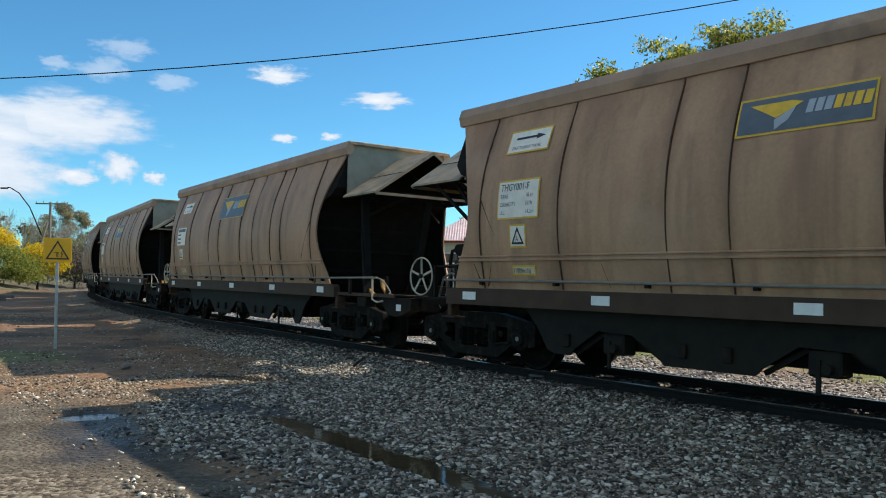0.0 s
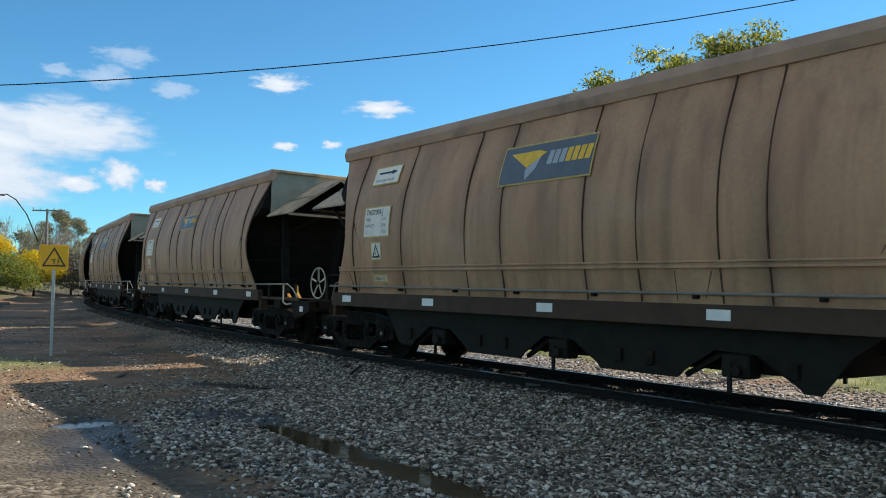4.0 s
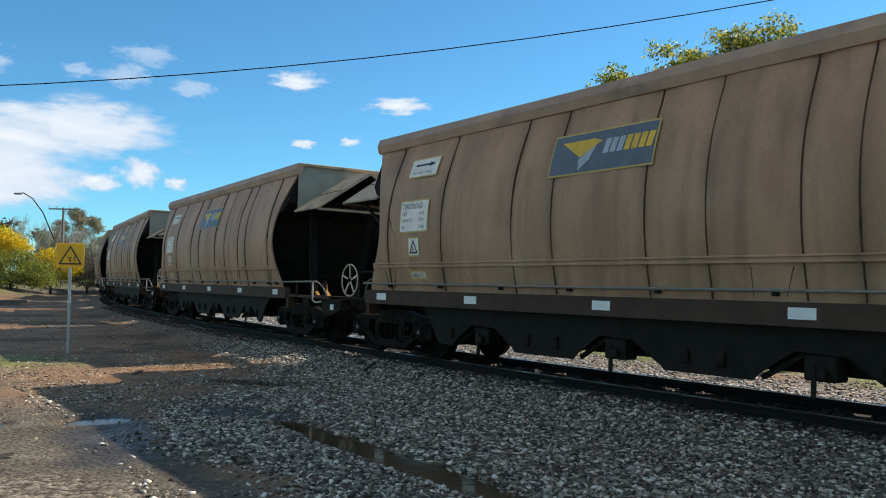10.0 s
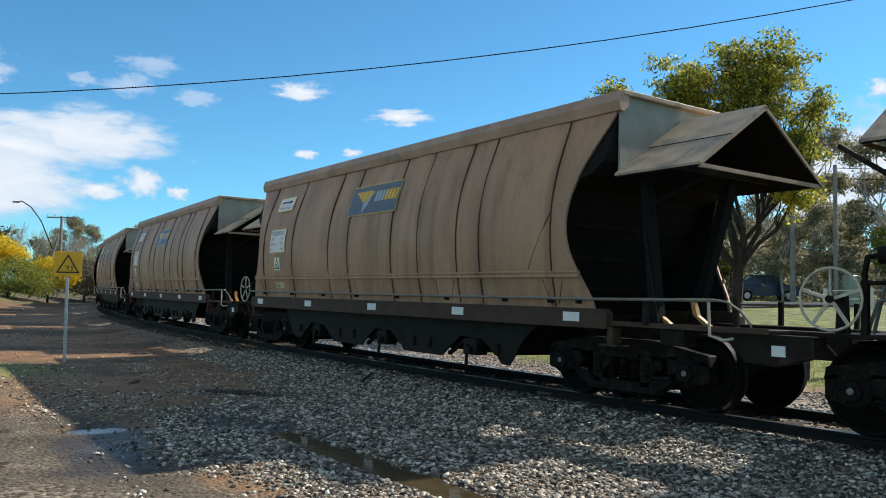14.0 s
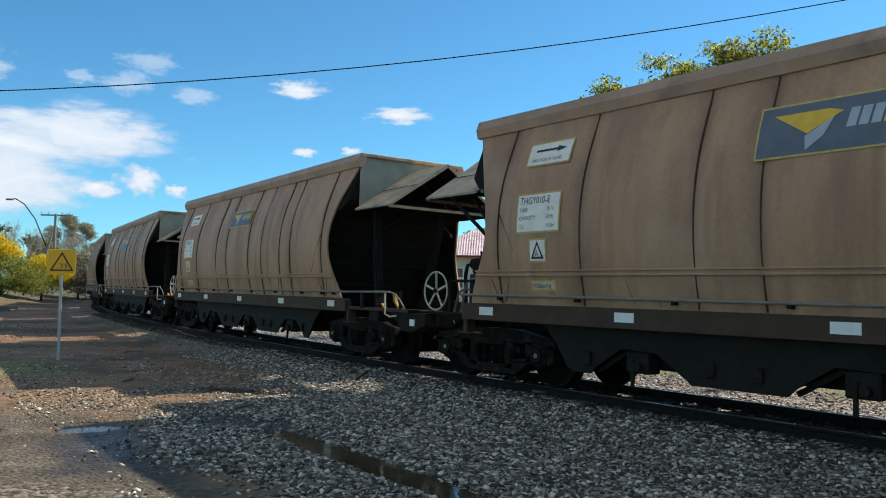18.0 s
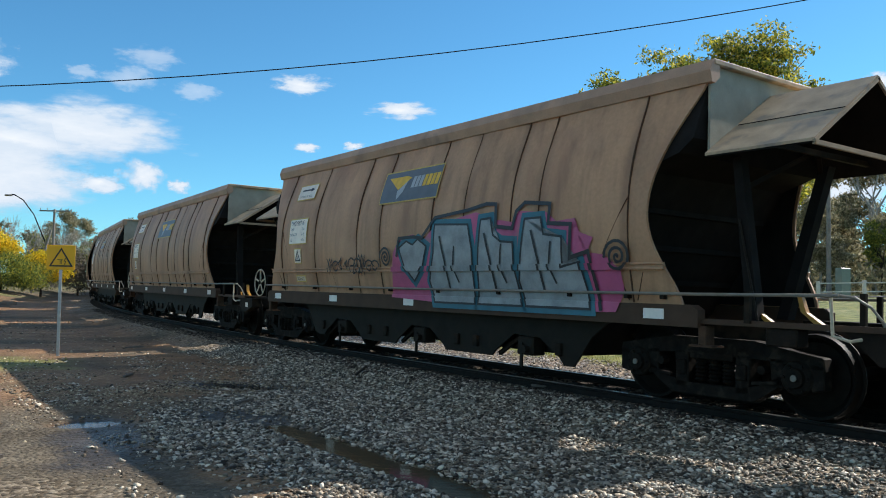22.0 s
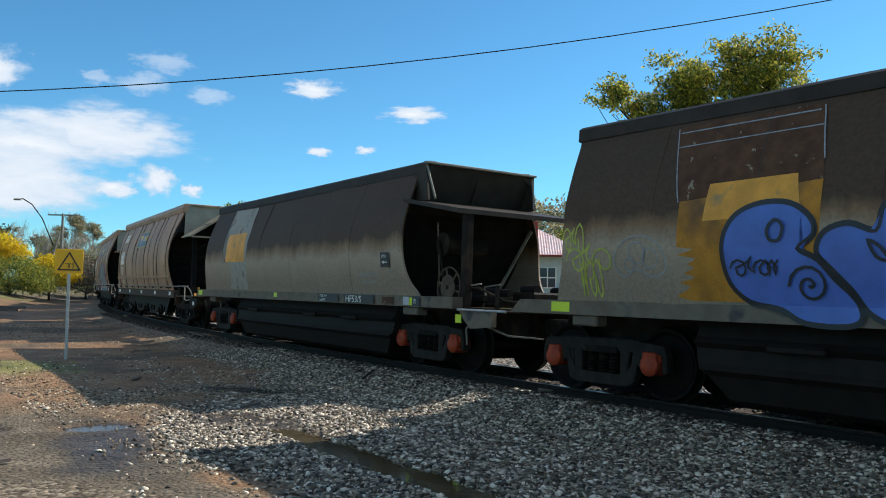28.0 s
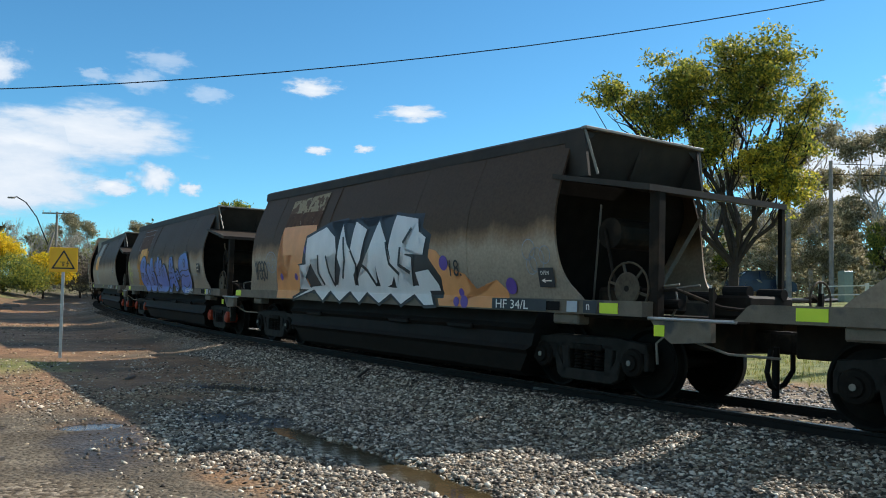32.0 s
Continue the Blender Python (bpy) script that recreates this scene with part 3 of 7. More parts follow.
def wheelset():
    bm = B()
    for s in (1, -1):
        prof = [(0.08, 0.66), (0.17, 0.655), (0.34, 0.60), (0.385, 0.645), (0.415, 0.645), (0.425, 0.56), (0.43, 0.545), (0.455, 0.53), (0.455, 0.515), (0.38, 0.505), (0.33, 0.56), (0.16, 0.57), (0.08, 0.55)]
        lathe(bm, [(r, s * y) for r, y in prof], 28)
    rod(bm, (0, -0.98, 0), (0, 0.98, 0), 0.075, 10)
    for s in (1, -1):       # bolted cap
        for i in range(3):
            a = 2.1 * i
            rod(bm, (0.045 * math.cos(a), s * 0.97, 0.045 * math.sin(a)), (0.045 * math.cos(a), s * 1.0, 0.045 * math.sin(a)), 0.014, 6)
    return bm


def side_frame(bm, s, base, high):
    """A cast side frame with its two windows, as one casting."""
    y0, y1 = s * 0.80, s * 0.93
    h = base / 2
    slab(bm, [(-h - 0.22, 0.50), (-h - 0.18, 0.66), (-h + 0.1, high), (-0.55, high + 0.04), (0.55, high + 0.04), (h - 0.1, high), (h + 0.18, 0.66), (h + 0.22, 0.50),
              (h + 0.06, 0.58), (h - 0.24, high - 0.12), (0.3, high - 0.10), (-0.3, high - 0.10), (-h + 0.24, high - 0.12), (-h - 0.06, 0.58)], y0, y1)
    slab(bm, [(-0.42, 0.14), (0.42, 0.14), (0.52, 0.2), (h - 0.18, 0.48), (h - 0.18, 0.6), (0.40, 0.27), (-0.40, 0.27), (-h + 0.18, 0.6), (-h + 0.18, 0.48), (-0.52, 0.2)], y0, y1)
    for c in (-1, 1):
        slab(bm, [(c * 0.30, 0.22), (c * 0.41, 0.22), (c * 0.45, high - 0.04), (c * 0.30, high - 0.04)], y0, y1)
        slab(bm, [(c * (h - 0.24), 0.44), (c * (h - 0.13), 0.36), (c * (h - 0.09), high - 0.06), (c * (h - 0.26), high - 0.08)], y0, y1)
        slab(bm, [(c * (h + 0.15), 0.34), (c * (h + 0.22), 0.34), (c * (h + 0.22), 0.56), (c * (h + 0.15), 0.6)], y0, y1)
        slab(bm, [(c * 0.44, 0.30), (c * 0.52, 0.26), (c * (h - 0.2), 0.56), (c * (h - 0.28), 0.60)], y0, s * 0.91)
    bmesh.ops.bevel(bm, geom=bm.edges[:], offset=0.014, segments=1, affect="EDGES", clamp_overlap=True)
    return bm


def cast_frame(bm, s, base, high):
    """A heavy cast side frame: deep top chord, square windows beside the springs."""
    y0, y1 = s * 0.79, s * 0.94
    h = base / 2
    slab(bm, [(-h - 0.28, 0.50), (-h - 0.26, 0.63), (-h + 0.05, high - 0.02), (-0.5, high + 0.05), (0.5, high + 0.05), (h - 0.05, high - 0.02), (h + 0.26, 0.63), (h + 0.28, 0.50),
              (h - 0.2, 0.555), (0.42, 0.575), (-0.42, 0.575), (-h + 0.2, 0.555)], y0, y1)
    slab(bm, [(-0.5, 0.13), (0.5, 0.13), (0.66, 0.24), (h - 0.12, 0.36), (h - 0.12, 0.46), (0.56, 0.30), (0.36, 0.25), (-0.36, 0.25), (-0.56, 0.30), (-h + 0.12, 0.46), (-h + 0.12, 0.36), (-0.66, 0.24)], y0, y1)
    for c in (-1, 1):
        slab(bm, [(c * 0.29, 0.2), (c * 0.45, 0.2), (c * 0.47, 0.6), (c * 0.29, 0.6)], y0, y1)
        slab(bm, [(c * (h - 0.27), 0.32), (c * (h - 0.14), 0.30), (c * (h - 0.14), 0.6), (c * (h - 0.30), 0.6)], y0, y1)
        slab(bm, [(c * (h + 0.14), 0.30), (c * (h + 0.27), 0.33), (c * (h + 0.27), 0.56), (c * (h + 0.14), 0.58)], y0, y1)
    bmesh.ops.bevel(bm, geom=bm.edges[:], offset=0.012, segments=1, affect="EDGES", clamp_overlap=True)
    for c in (-1, 1):
        box(bm, c * 0.31, c * 0.43, s * 0.93, s * 0.965, 0.34, 0.5, 0.01)
        for a in range(6):      # bolts round the axle housing
            x, z = c * h + 0.125 * math.cos(a * 1.047), 0.425 + 0.125 * math.sin(a * 1.047)
            rod(bm, (x, s * 0.93, z), (x, s * 0.985, z), 0.016, 6)
        rod(bm, (c * 0.62, s * 0.9, 0.47), (c * 0.62, s * 0.99, 0.47), 0.045, 10)
        bar(bm, (c * 0.5, s * 0.955, 0.33), (c * 0.78, s * 0.955, 0.36), 0.03, 0.03)
    return bm


def bogie(parent, u, base, high, cap, cap_label, frame_of=side_frame):
    bog = part("bogie", box(B(), -0.16, 0.16, -0.78, 0.78, 0.42, 0.66, 0.02), "bogie", parent)
    bog.location = (u, 0, 0)
    for s in (1, -1):
        part("side_frame", frame_of(B(), s, base, high), "bogie" if frame_of is cast_frame else "cast_grey", bog)
        for i in (-0.17, 0.0, 0.17):
            bm = lathe(B(), [(r, 0.02 * k) for k, r in enumerate([0.05, 0.078] * 6 + [0.05])], 10)
            for v in bm.verts:
                v.co = Vector((v.co.x + i, s * 0.86 + v.co.z, 0.28 + v.co.y))
            part("coil_spring", bm, "bogie", bog)
        part("bolster_end", box(B(), -0.27, 0.27, s * 0.78, s * 0.95, 0.52, 0.60, 0.01), "bogie", bog)
        for c in (-1, 1):
            bm = B()
            if cap == "red":
                lathe(bm, [(0.05, s * 0.70), (0.12, s * 0.72), (0.125, s * 0.97), (0.10, s * 1.0), (0.05, s * 1.01), (0.03, s * 1.01)], 16)
                box(bm, -0.10, 0.10, s * 0.8, s * 0.975, 0.02, 0.15, 0.02)
            else:
                lathe(bm, [(0.05, s * 0.70), (0.16, s * 0.72), (0.17, s * 0.94), (0.15, s * 0.965), (0.10, s * 0.97), (0.09, s * 1.0), (0.03, s * 1.0)], 18)
            box(bm, -0.13, 0.13, s * 0.78, s * 0.92, 0.04, 0.17, 0.01)
            ob = part("axle_box", bm, cap, bog, cap_label, smooth=True)
            ob.location = (c * base / 2, 0, 0.425)
            if cap != "red":
                part("axle_cap", rod(B(), (c * base / 2, s * 0.99, 0.425), (c * base / 2, s * 1.012, 0.425), 0.032, 12), "pipe", bog, "worn bright axle end cap")
        part("brake_shoe", slab(B(), [(s * 0.42, 0.24), (s * 0.50, 0.26), (s * 0.47, 0.42), (s * 0.50, 0.58), (s * 0.42, 0.58), (s * 0.38, 0.42)], 0.48, 0.62), "bogie", bog)
        part("brake_beam", rod(B(), (s * 0.35, -0.7, 0.3), (s * 0.35, 0.7, 0.3), 0.035), "bogie", bog)
    # added dark block that makes the side-frame windows read as shaded
    part("brake_rigging", box(B(), -0.34, 0.34, -0.62, 0.62, 0.16, 0.40, 0.02), "bogie", bog)
    for c in (-1, 1):
        ws = part("wheelset", wheelset(), "wheel", bog, smooth=True)
        ws.location = (c * base / 2, 0, 0.425)
    return bog


def brake_wheel(parent, u, y, w, r, mat, spokes, label):
    bm = B()
    n, m = 28, 8
    ring = [[bm.verts.new(((r + 0.013 * math.cos(b)) * math.cos(a), 0.013 * math.sin(b), (r + 0.013 * math.cos(b)) * math.sin(a))) for b in [2 * math.pi * j / m for j in range(m)]]
            for a in [2 * math.pi * i / n for i in range(n)]]
    for i in range(n):
        for j in range(m):
            bm.faces.new((ring[i][j], ring[(i + 1) % n][j], ring[(i + 1) % n][(j + 1) % m], ring[i][(j + 1) % m]))
    wheel = part("brake_wheel", bm, mat, parent, label, smooth=True)
    wheel.location = (u, y, w)
    for i in range(spokes):
        a = 2 * math.pi * (i + 0.25) / spokes
        part("spoke", bar(B(), (0.03 * math.cos(a), -0.01, 0.03 * math.sin(a)), (r * math.cos(a), 0, r * math.sin(a)), 0.016, 0.03), mat, wheel)
    part("hub", rod(B(), (0, -0.2, 0), (0, 0.03, 0), 0.035, 12), "frame", wheel)
    return wheel


END_SLOPE = [(0.95, 3.75), (2.62, 4.75), (2.72, 5.30), (3.6, 5.33)]


def hopper_wagon():
    """The brown cement hopper: curved sides, a gabled hood over each end platform, two bogies."""
    w = holder("hopper_wagon", "dusty brown curved-side hopper wagon with grey end hoods", "wagon", "brown hopper wagons of the train")
    end = lambda z: smooth_spline(END_A, z)
    for s in (1, -1):
        part("side_sheet", side_sheet(B(), HULL_A, lambda z: -end(z), end, 1.08, 3.47, s, dent=0.014, cols=110, welds=SEAMS_A), "hull", w, smooth=True)
        bm = B()
        pts = [(s * 1.055, 3.43), (s * 1.115, 3.44), (s * 1.145, 3.56), (s * 1.10, 3.68), (s * 0.98, 3.68), (s * 0.98, 3.5)]
        lo = [bm.verts.new((-5.42, y, z)) for y, z in pts]
        hi = [bm.verts.new((5.42, y, z)) for y, z in pts]
        bm.faces.new(lo), bm.faces.new(hi)
        for i in range(6):
            bm.faces.new((lo[i], lo[(i + 1) % 6], hi[(i + 1) % 6], hi[i]))
        part("top_rail", bm, "cap_rail", w)
        for u in SEAMS_A:
            for a, b in ((1.53, 3.44), (1.10, 1.46)):
                bm = seam(B(), HULL_A, u, a, b)
                for v in bm.verts:
                    v.co.y *= s
                part("weld_seam", bm, "seam", w)
        for e in (1, -1):       # slanting creases where the end braces are welded inside
            for u, a, b, lean in ((4.12, 1.56, 2.28, 0.62), (4.50, 1.12, 1.43, -0.4), (4.62, 1.12, 1.43, 0.4), (2.0, 1.12, 1.43, 0.0), (2.35, 1.14, 1.42, 0.35)):
                bm = seam(B(), HULL_A, u, a, b, 0.013, 0.002, lean)
                for v in bm.verts:
                    v.co.x *= e
                    v.co.y *= s
                part("crease", bm, "seam", w)
        bm = B()
        for z in (1.465, 1.52):
            box(bm, -5.04, 5.04, s * (HULL_A(z) - 0.02), s * (HULL_A(z) + 0.032), z - 0.012, z + 0.012, 0.004)
        box(bm, -5.04, 5.04, s * (HULL_A(1.49) - 0.02), s * (HULL_A(1.49) + 0.014), 1.475, 1.51)
        part("side_band", bm, "hull", w)
        bm = slab(B(), [(-5.42, 0.86), (5.42, 0.86), (5.42, 1.04), (5.34, 1.09), (-5.34, 1.09), (-5.42, 1.04)], s * 1.18, s * 1.30)
        part("sill", bm, "sill", w)
        part("hand_rail", tube(B(), [(5.4, s * 1.355, 1.2), (0, s * 1.355, 1.19), (-5.4, s * 1.355, 1.2), (-6.9, s * 1.30, 1.215)], 0.017), "pipe", w, "pale worn pipe rail")
        for u in (4.6, 3.2, 1.8, 0.5, -0.85, -2.25, -3.6, -4.5, -5.0):
            part("rail_bracket", box(B(), u - 0.03, u + 0.03, s * 1.27, s * 1.36, 1.14, 1.2, 0.008), "frame", w)
        for u in (4.9, 2.5, 0.0, -2.5, -4.85):
            part("reflector", box(B(), u - 0.14, u + 0.14, s * 1.295, s * 1.306, 0.93, 1.04), "white", w, "white reflector patch")
        # skirt with three gate openings
        prof = [(-4.2, 0.88), (-4.0, 0.84), (-3.75, 0.66), (-3.55, 0.4), (-3.45, 0.28), (-3.28, 0.28)]
        for c in (-2.57, -0.06, 2.45):
            prof += [(c - 0.70, 0.30), (c - 0.62, 0.38), (c - 0.26, 0.60), (c + 0.26, 0.62), (c + 0.64, 0.38), (c + 0.72, 0.30)]
        prof += [(3.42, 0.3), (3.55, 0.34), (3.75, 0.62), (3.95, 0.82), (4.15, 0.88)]
        part("skirt", slab(B(), prof, s * 1.07, s * 1.10), "skirt", w, "dark olive grey skirt plate")
        for c in (-2.57, -0.06, 2.45):
            bm = box(B(), c - 0.16, c + 0.16, s * 0.9, s * 1.13, 0.36, 0.6, 0.02)
            rod(bm, (c - 0.05, s * 1.1, 0.44), (c - 0.05, s * 1.2, 0.44), 0.05, 10)
            box(bm, c + 0.03, c + 0.07, s * 1.12, s * 1.15, 0.2, 0.52)
            part("gate_gear", bm, "skirt", w)
            for d in (-1, 1):
                part("gate_brace", bar(B(), (c + d * 0.2, s * 1.0, 0.60), (c + d * 0.66, s * 1.0, 0.33), 0.05, 0.05), "frame", w)
        for u in (-3.2, -1.5, -1.05, 0.95, 1.5, 3.2):
            part("lug", box(B(), u - 0.05, u + 0.05, s * 1.09, s * 1.14, 0.4, 0.56, 0.01), "frame", w)
    part("hopper", core(B(), HULL_A, lambda z: -spline(END_SLOPE, z), lambda z: spline(END_SLOPE, z), 0.95, 3.42, 0.05), "void", w, "black end slope")
    part("hopper_bottom", slab(B(), [(-3.9, 1.0), (3.9, 1.0), (3.3, 0.4), (-3.3, 0.4)], -0.85, 0.85), "void", w)
    part("roof", box(B(), -5.30, 5.30, -1.0, 1.0, 3.44, 3.52, 0.01), "hood", w)
    part("underframe", box(B(), -7.7, 6.3, -0.22, 0.22, 0.64, 0.92, 0.02), "frame", w)
    for e in (1, -1):
        part("end_panel", box(B(), e * 5.335, e * 5.365, -1.06, 1.06, 2.66, 3.64), "cheek", w, "pale grey-green upper end panel")
        part("end_rim", box(B(), e * 5.30, e * 5.43, -1.08, 1.08, 3.625, 3.69, 0.012), "hood", w)
        for s in (1, -1):
            bm = B()
            q = [(5.37, 0.0, 3.44), (6.58, 0.0, 3.44), (6.58, 1.15, 2.65), (5.37, 1.15, 2.65)]
            lo = [bm.verts.new((e * x, s * y, z)) for x, y, z in q]
            hi = [bm.verts.new((e * x, s * y, z + 0.03)) for x, y, z in q]
            bm.faces.new(lo), bm.faces.new(hi)
            for i in range(4):
                bm.faces.new((lo[i], lo[(i + 1) % 4], hi[(i + 1) % 4], hi[i]))
            part("hood_sheet", bm, "hood", w, "weathered grey sloping hood sheet")
            part("hood_fold", rod(B(), (e * 5.4, s * 0.62, 3.046), (e * 6.58, s * 0.62, 3.046), 0.007, 6), "frame", w)
            # thin black sheet that puts the shade under the hood into colour
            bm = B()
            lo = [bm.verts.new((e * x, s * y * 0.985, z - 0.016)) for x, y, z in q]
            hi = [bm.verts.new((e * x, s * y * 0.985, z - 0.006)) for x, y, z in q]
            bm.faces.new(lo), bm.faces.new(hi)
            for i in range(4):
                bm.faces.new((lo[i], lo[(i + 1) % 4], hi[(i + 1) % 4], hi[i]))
            part("hood_lining", bm, "void", w, "black sheet painting the shade under the hood")
            # black inner sheets that paint the open wagon end as shaded
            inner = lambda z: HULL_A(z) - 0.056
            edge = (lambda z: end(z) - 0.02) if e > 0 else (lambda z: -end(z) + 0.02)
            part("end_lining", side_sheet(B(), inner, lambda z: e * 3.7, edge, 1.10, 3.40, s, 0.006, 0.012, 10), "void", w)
            if e < 0:
                part("end_post", slab(B(), [(e * 5.50, 2.65), (e * 5.60, 2.65), (e * 5.82, 0.95), (e * 5.68, 0.95)] if s > 0 else [(e * 5.78, 2.65), (e * 5.90, 2.65), (e * 5.42, 0.95), (e * 5.28, 0.95)], s * (0.74 if s > 0 else 0.3), s * (0.86 if s > 0 else 0.44)), "void", w)
            else:
                for x0, x1 in ((5.3, 6.35), (5.15, 5.85)):
                    part("hood_brace", bar(B(), (x0, s * 0.85, 1.95), (x1, s * 0.85, 2.70), 0.035, 0.045), "frame", w)
            part("end_brace", bar(B(), (e * 5.55, s * 0.8, 2.3), (e * 5.9, s * 0.1, 2.72), 0.045, 0.045), "frame", w)
        # black gable triangle: shade painted over the end panel below the hood
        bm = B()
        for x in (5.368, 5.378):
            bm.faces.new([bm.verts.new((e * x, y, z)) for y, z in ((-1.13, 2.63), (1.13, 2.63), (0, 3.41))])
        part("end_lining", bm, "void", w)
        part("hood_tie", bar(B(), (e * 6.56, -1.13, 2.645), (e * 6.56, 1.13, 2.645), 0.03, 0.045), "hood", w)
        if e < 0:
            part("post_rod", rod(B(), (e * 5.6, 0.88, 2.0), (e * 5.84, 0.9, 0.95), 0.012), "skirt", w)
        part("hood_beam", bar(B(), (e * 5.96, -1.0, 2.74), (e * 5.96, 1.0, 2.74), 0.05, 0.06), "frame", w)
        part("hood_edge", bar(B(), (e * 6.58, -0.02, 3.44), (e * 6.58, 1.15, 2.65), 0.025, 0.035), "hood", w)
        part("hood_edge", bar(B(), (e * 6.58, 0.02, 3.44), (e * 6.58, -1.15, 2.65), 0.025, 0.035), "hood", w)
        for z in (1.35, 1.75, 2.15):
            x = spline(END_SLOPE, z)
            part("slope_rib", box(B(), e * (x - 0.03), e * (x + 0.045), -1.2, 1.2, z - 0.03, z + 0.03), "void", w)
    # rear platform
    part("platform", box(B(), -7.45, -5.3, 0.84, 1.22, 0.905, 0.945, 0.008), "frame", w)
    part("platform", box(B(), -7.45, -5.3, -1.22, -0.8, 0.905, 0.945, 0.008), "frame", w)
    part("platform_edge", box(B(), -7.45, -5.32, 1.20, 1.235, 0.90, 0.955), "sill", w)
    for s in (1, -1):
        bm = tube(B(), [(-6.82, s * 1.2, 1.22), (-6.82, s * 1.29, 1.2), (-6.84, s * 1.29, 0.86), (-7.0, s * 1.29, 0.82), (-7.05, s * 1.2, 0.84)], 0.016)
        part("step_iron", bm, "cream", w, "cream-painted step iron")
        part("rail_post", box(B(), -6.0, -5.94, s * 1.24, s * 1.28, 0.93, 1.24), "frame", w)
        part("rail_post", box(B(), -7.05, -7.0, s * 1.1, s * 1.14, 0.93, 1.24), "frame", w)
        for u in ((-5.72, -6.25) if s > 0 else ()):
            bm = slab(B(), [(u, 1.2), (u + 0.045, 1.2), (u + 0.01, 1.06), (u - 0.13, 0.945), (u - 0.21, 0.945), (u - 0.05, 1.05)], s * 0.74, s * 0.80)
            part("hose_guard", bm, "orange", w, "amber yellow guard plate")
        part("tool_box", box(B(), -6.45, -6.12, s * 1.0, s * 1.2, 0.72, 0.9, 0.015), "frame", w)
        part("jack_bracket", box(box(B(), -5.44 - 0.045, -5.44 + 0.045, s * 1.1, s * 1.26, 0.68, 0.88, 0.01), -5.44 - 0.14, -5.44 + 0.14, s * 1.08, s * 1.28, 0.665, 0.685), "rust", w)
        part("jack_bracket", box(box(B(), 5.4 - 0.045, 5.4 + 0.045, s * 1.1, s * 1.26, 0.68, 0.88, 0.01), 5.4 - 0.14, 5.4 + 0.14, s * 1.08, s * 1.28, 0.665, 0.685), "rust", w)
    bm = slab(B(), [(-6.9, 0.9), (-7.9, 0.9), (-7.9, 0.72), (-7.5, 0.6), (-7.2, 0.62)], 1.0, 1.2)
    part("buffer_beam", bm, "frame", w)
    part("reflector", box(B(), -7.62, -7.48, 1.2, 1.212, 0.70, 0.80), "white", w, "white reflector patch")
    bm = box(B(), -8.1, -7.7, -0.16, 0.16, 0.62, 0.86, 0.03)
    part("coupler", bm, "bogie", w)
    tubep = [(-7.6, 0.5, 0.8), (-7.85, 0.52, 0.55), (-7.95, 0.5, 0.42), (-8.1, 0.5, 0.42), (-8.15, 0.5, 0.6), (-8.12, 0.48, 0.8)]
    part("brake_hose", tube(B(), tubep, 0.024), "void", w, "black rubber brake hose")
    brake_wheel(w, 6.3, 1.12, 1.25, 0.285, "cream", 5, "cream-painted spoked brake wheel")
    part("wheel_stand", slab(B(), [(6.34, 0.92), (6.24, 0.92), (6.26, 1.3), (6.32, 1.3)], 0.85, 0.95), "frame", w)
    part("chain_rod", tube(B(), [(-6.9, 1.28, 1.215), (-7.02, 1.26, 1.2), (-7.14, 1.22, 1.12), (-7.22, 1.18, 1.0), (-7.24, 1.16, 0.92)], 0.013), "pipe", w)
    # front platform gear
    part("platform", box(B(), 5.3, 6.42, -1.1, 1.1, 0.90, 0.94, 0.008), "frame", w)
    cabinet = part("valve_cabinet", box(B(), 5.74, 5.98, 0.42, 0.74, 0.94, 1.52, 0.02), "cabinet", w, "dull grey valve cabinet")
    part("cabinet_door", box(B(), 5.765, 5.955, 0.735, 0.75, 1.0, 1.46, 0.006), "cabinet", cabinet)
    block = part("valve_block", rod(box(B(), 5.70, 5.96, 0.40, 0.72, 1.52, 1.74, 0.03), (5.60, 0.56, 1.68), (6.10, 0.56, 1.68), 0.085, 12), "frame", w)
    part("valve_pipe", tube(B(), [(6.1, 0.56, 1.68), (6.2, 0.6, 1.66), (6.22, 0.62, 1.5), (6.2, 0.6, 0.95)], 0.03), "frame", block)
    part("valve_bonnet", rod(B(), (5.8, 0.6, 1.72), (5.8, 0.6, 1.86), 0.07, 10), "frame", block)
    part("valve_bonnet", rod(B(), (5.92, 0.5, 1.72), (5.92, 0.5, 1.82), 0.045, 10), "frame", block)
    part("valve_elbow", tube(B(), [(5.62, 0.56, 1.66), (5.5, 0.6, 1.62), (5.46, 0.62, 1.45), (5.5, 0.62, 1.3)], 0.04), "frame", block)
    part("hand_wheel", lathe(B(), [(0.075, 0.80), (0.095, 0.79), (0.105, 0.80), (0.095, 0.81)], 16), "frame", block).location = (5.56, 0.0, 1.5)
    part("cross_pipe", rod(B(), (5.4, 0.45, 1.72), (5.75, 0.45, 1.72), 0.025), "frame", block)
    for y, z in ((0.95, 1.3), (0.82, 1.45), (-0.6, 1.4)):
        part("air_hose", tube(B(), [(5.55, y, 0.95), (5.6, y, z - 0.1), (5.75, y, z), (5.95, y, z - 0.06), (6.05, y, 0.95)], 0.018), "pipe", w)
    for x in (6.02, 5.5):
        part("rail_post", box(B(), x - 0.03, x + 0.03, 1.02, 1.08, 0.93, 1.42), "frame", w)
    part("cross_pipe", rod(B(), (5.5, 1.05, 1.4), (6.05, 1.05, 1.4), 0.02), "frame", w)
    for u in (5.2, -5.32):
        bogie(w, u, 1.95, 0.70, "bogie", "", cast_frame)
    return w


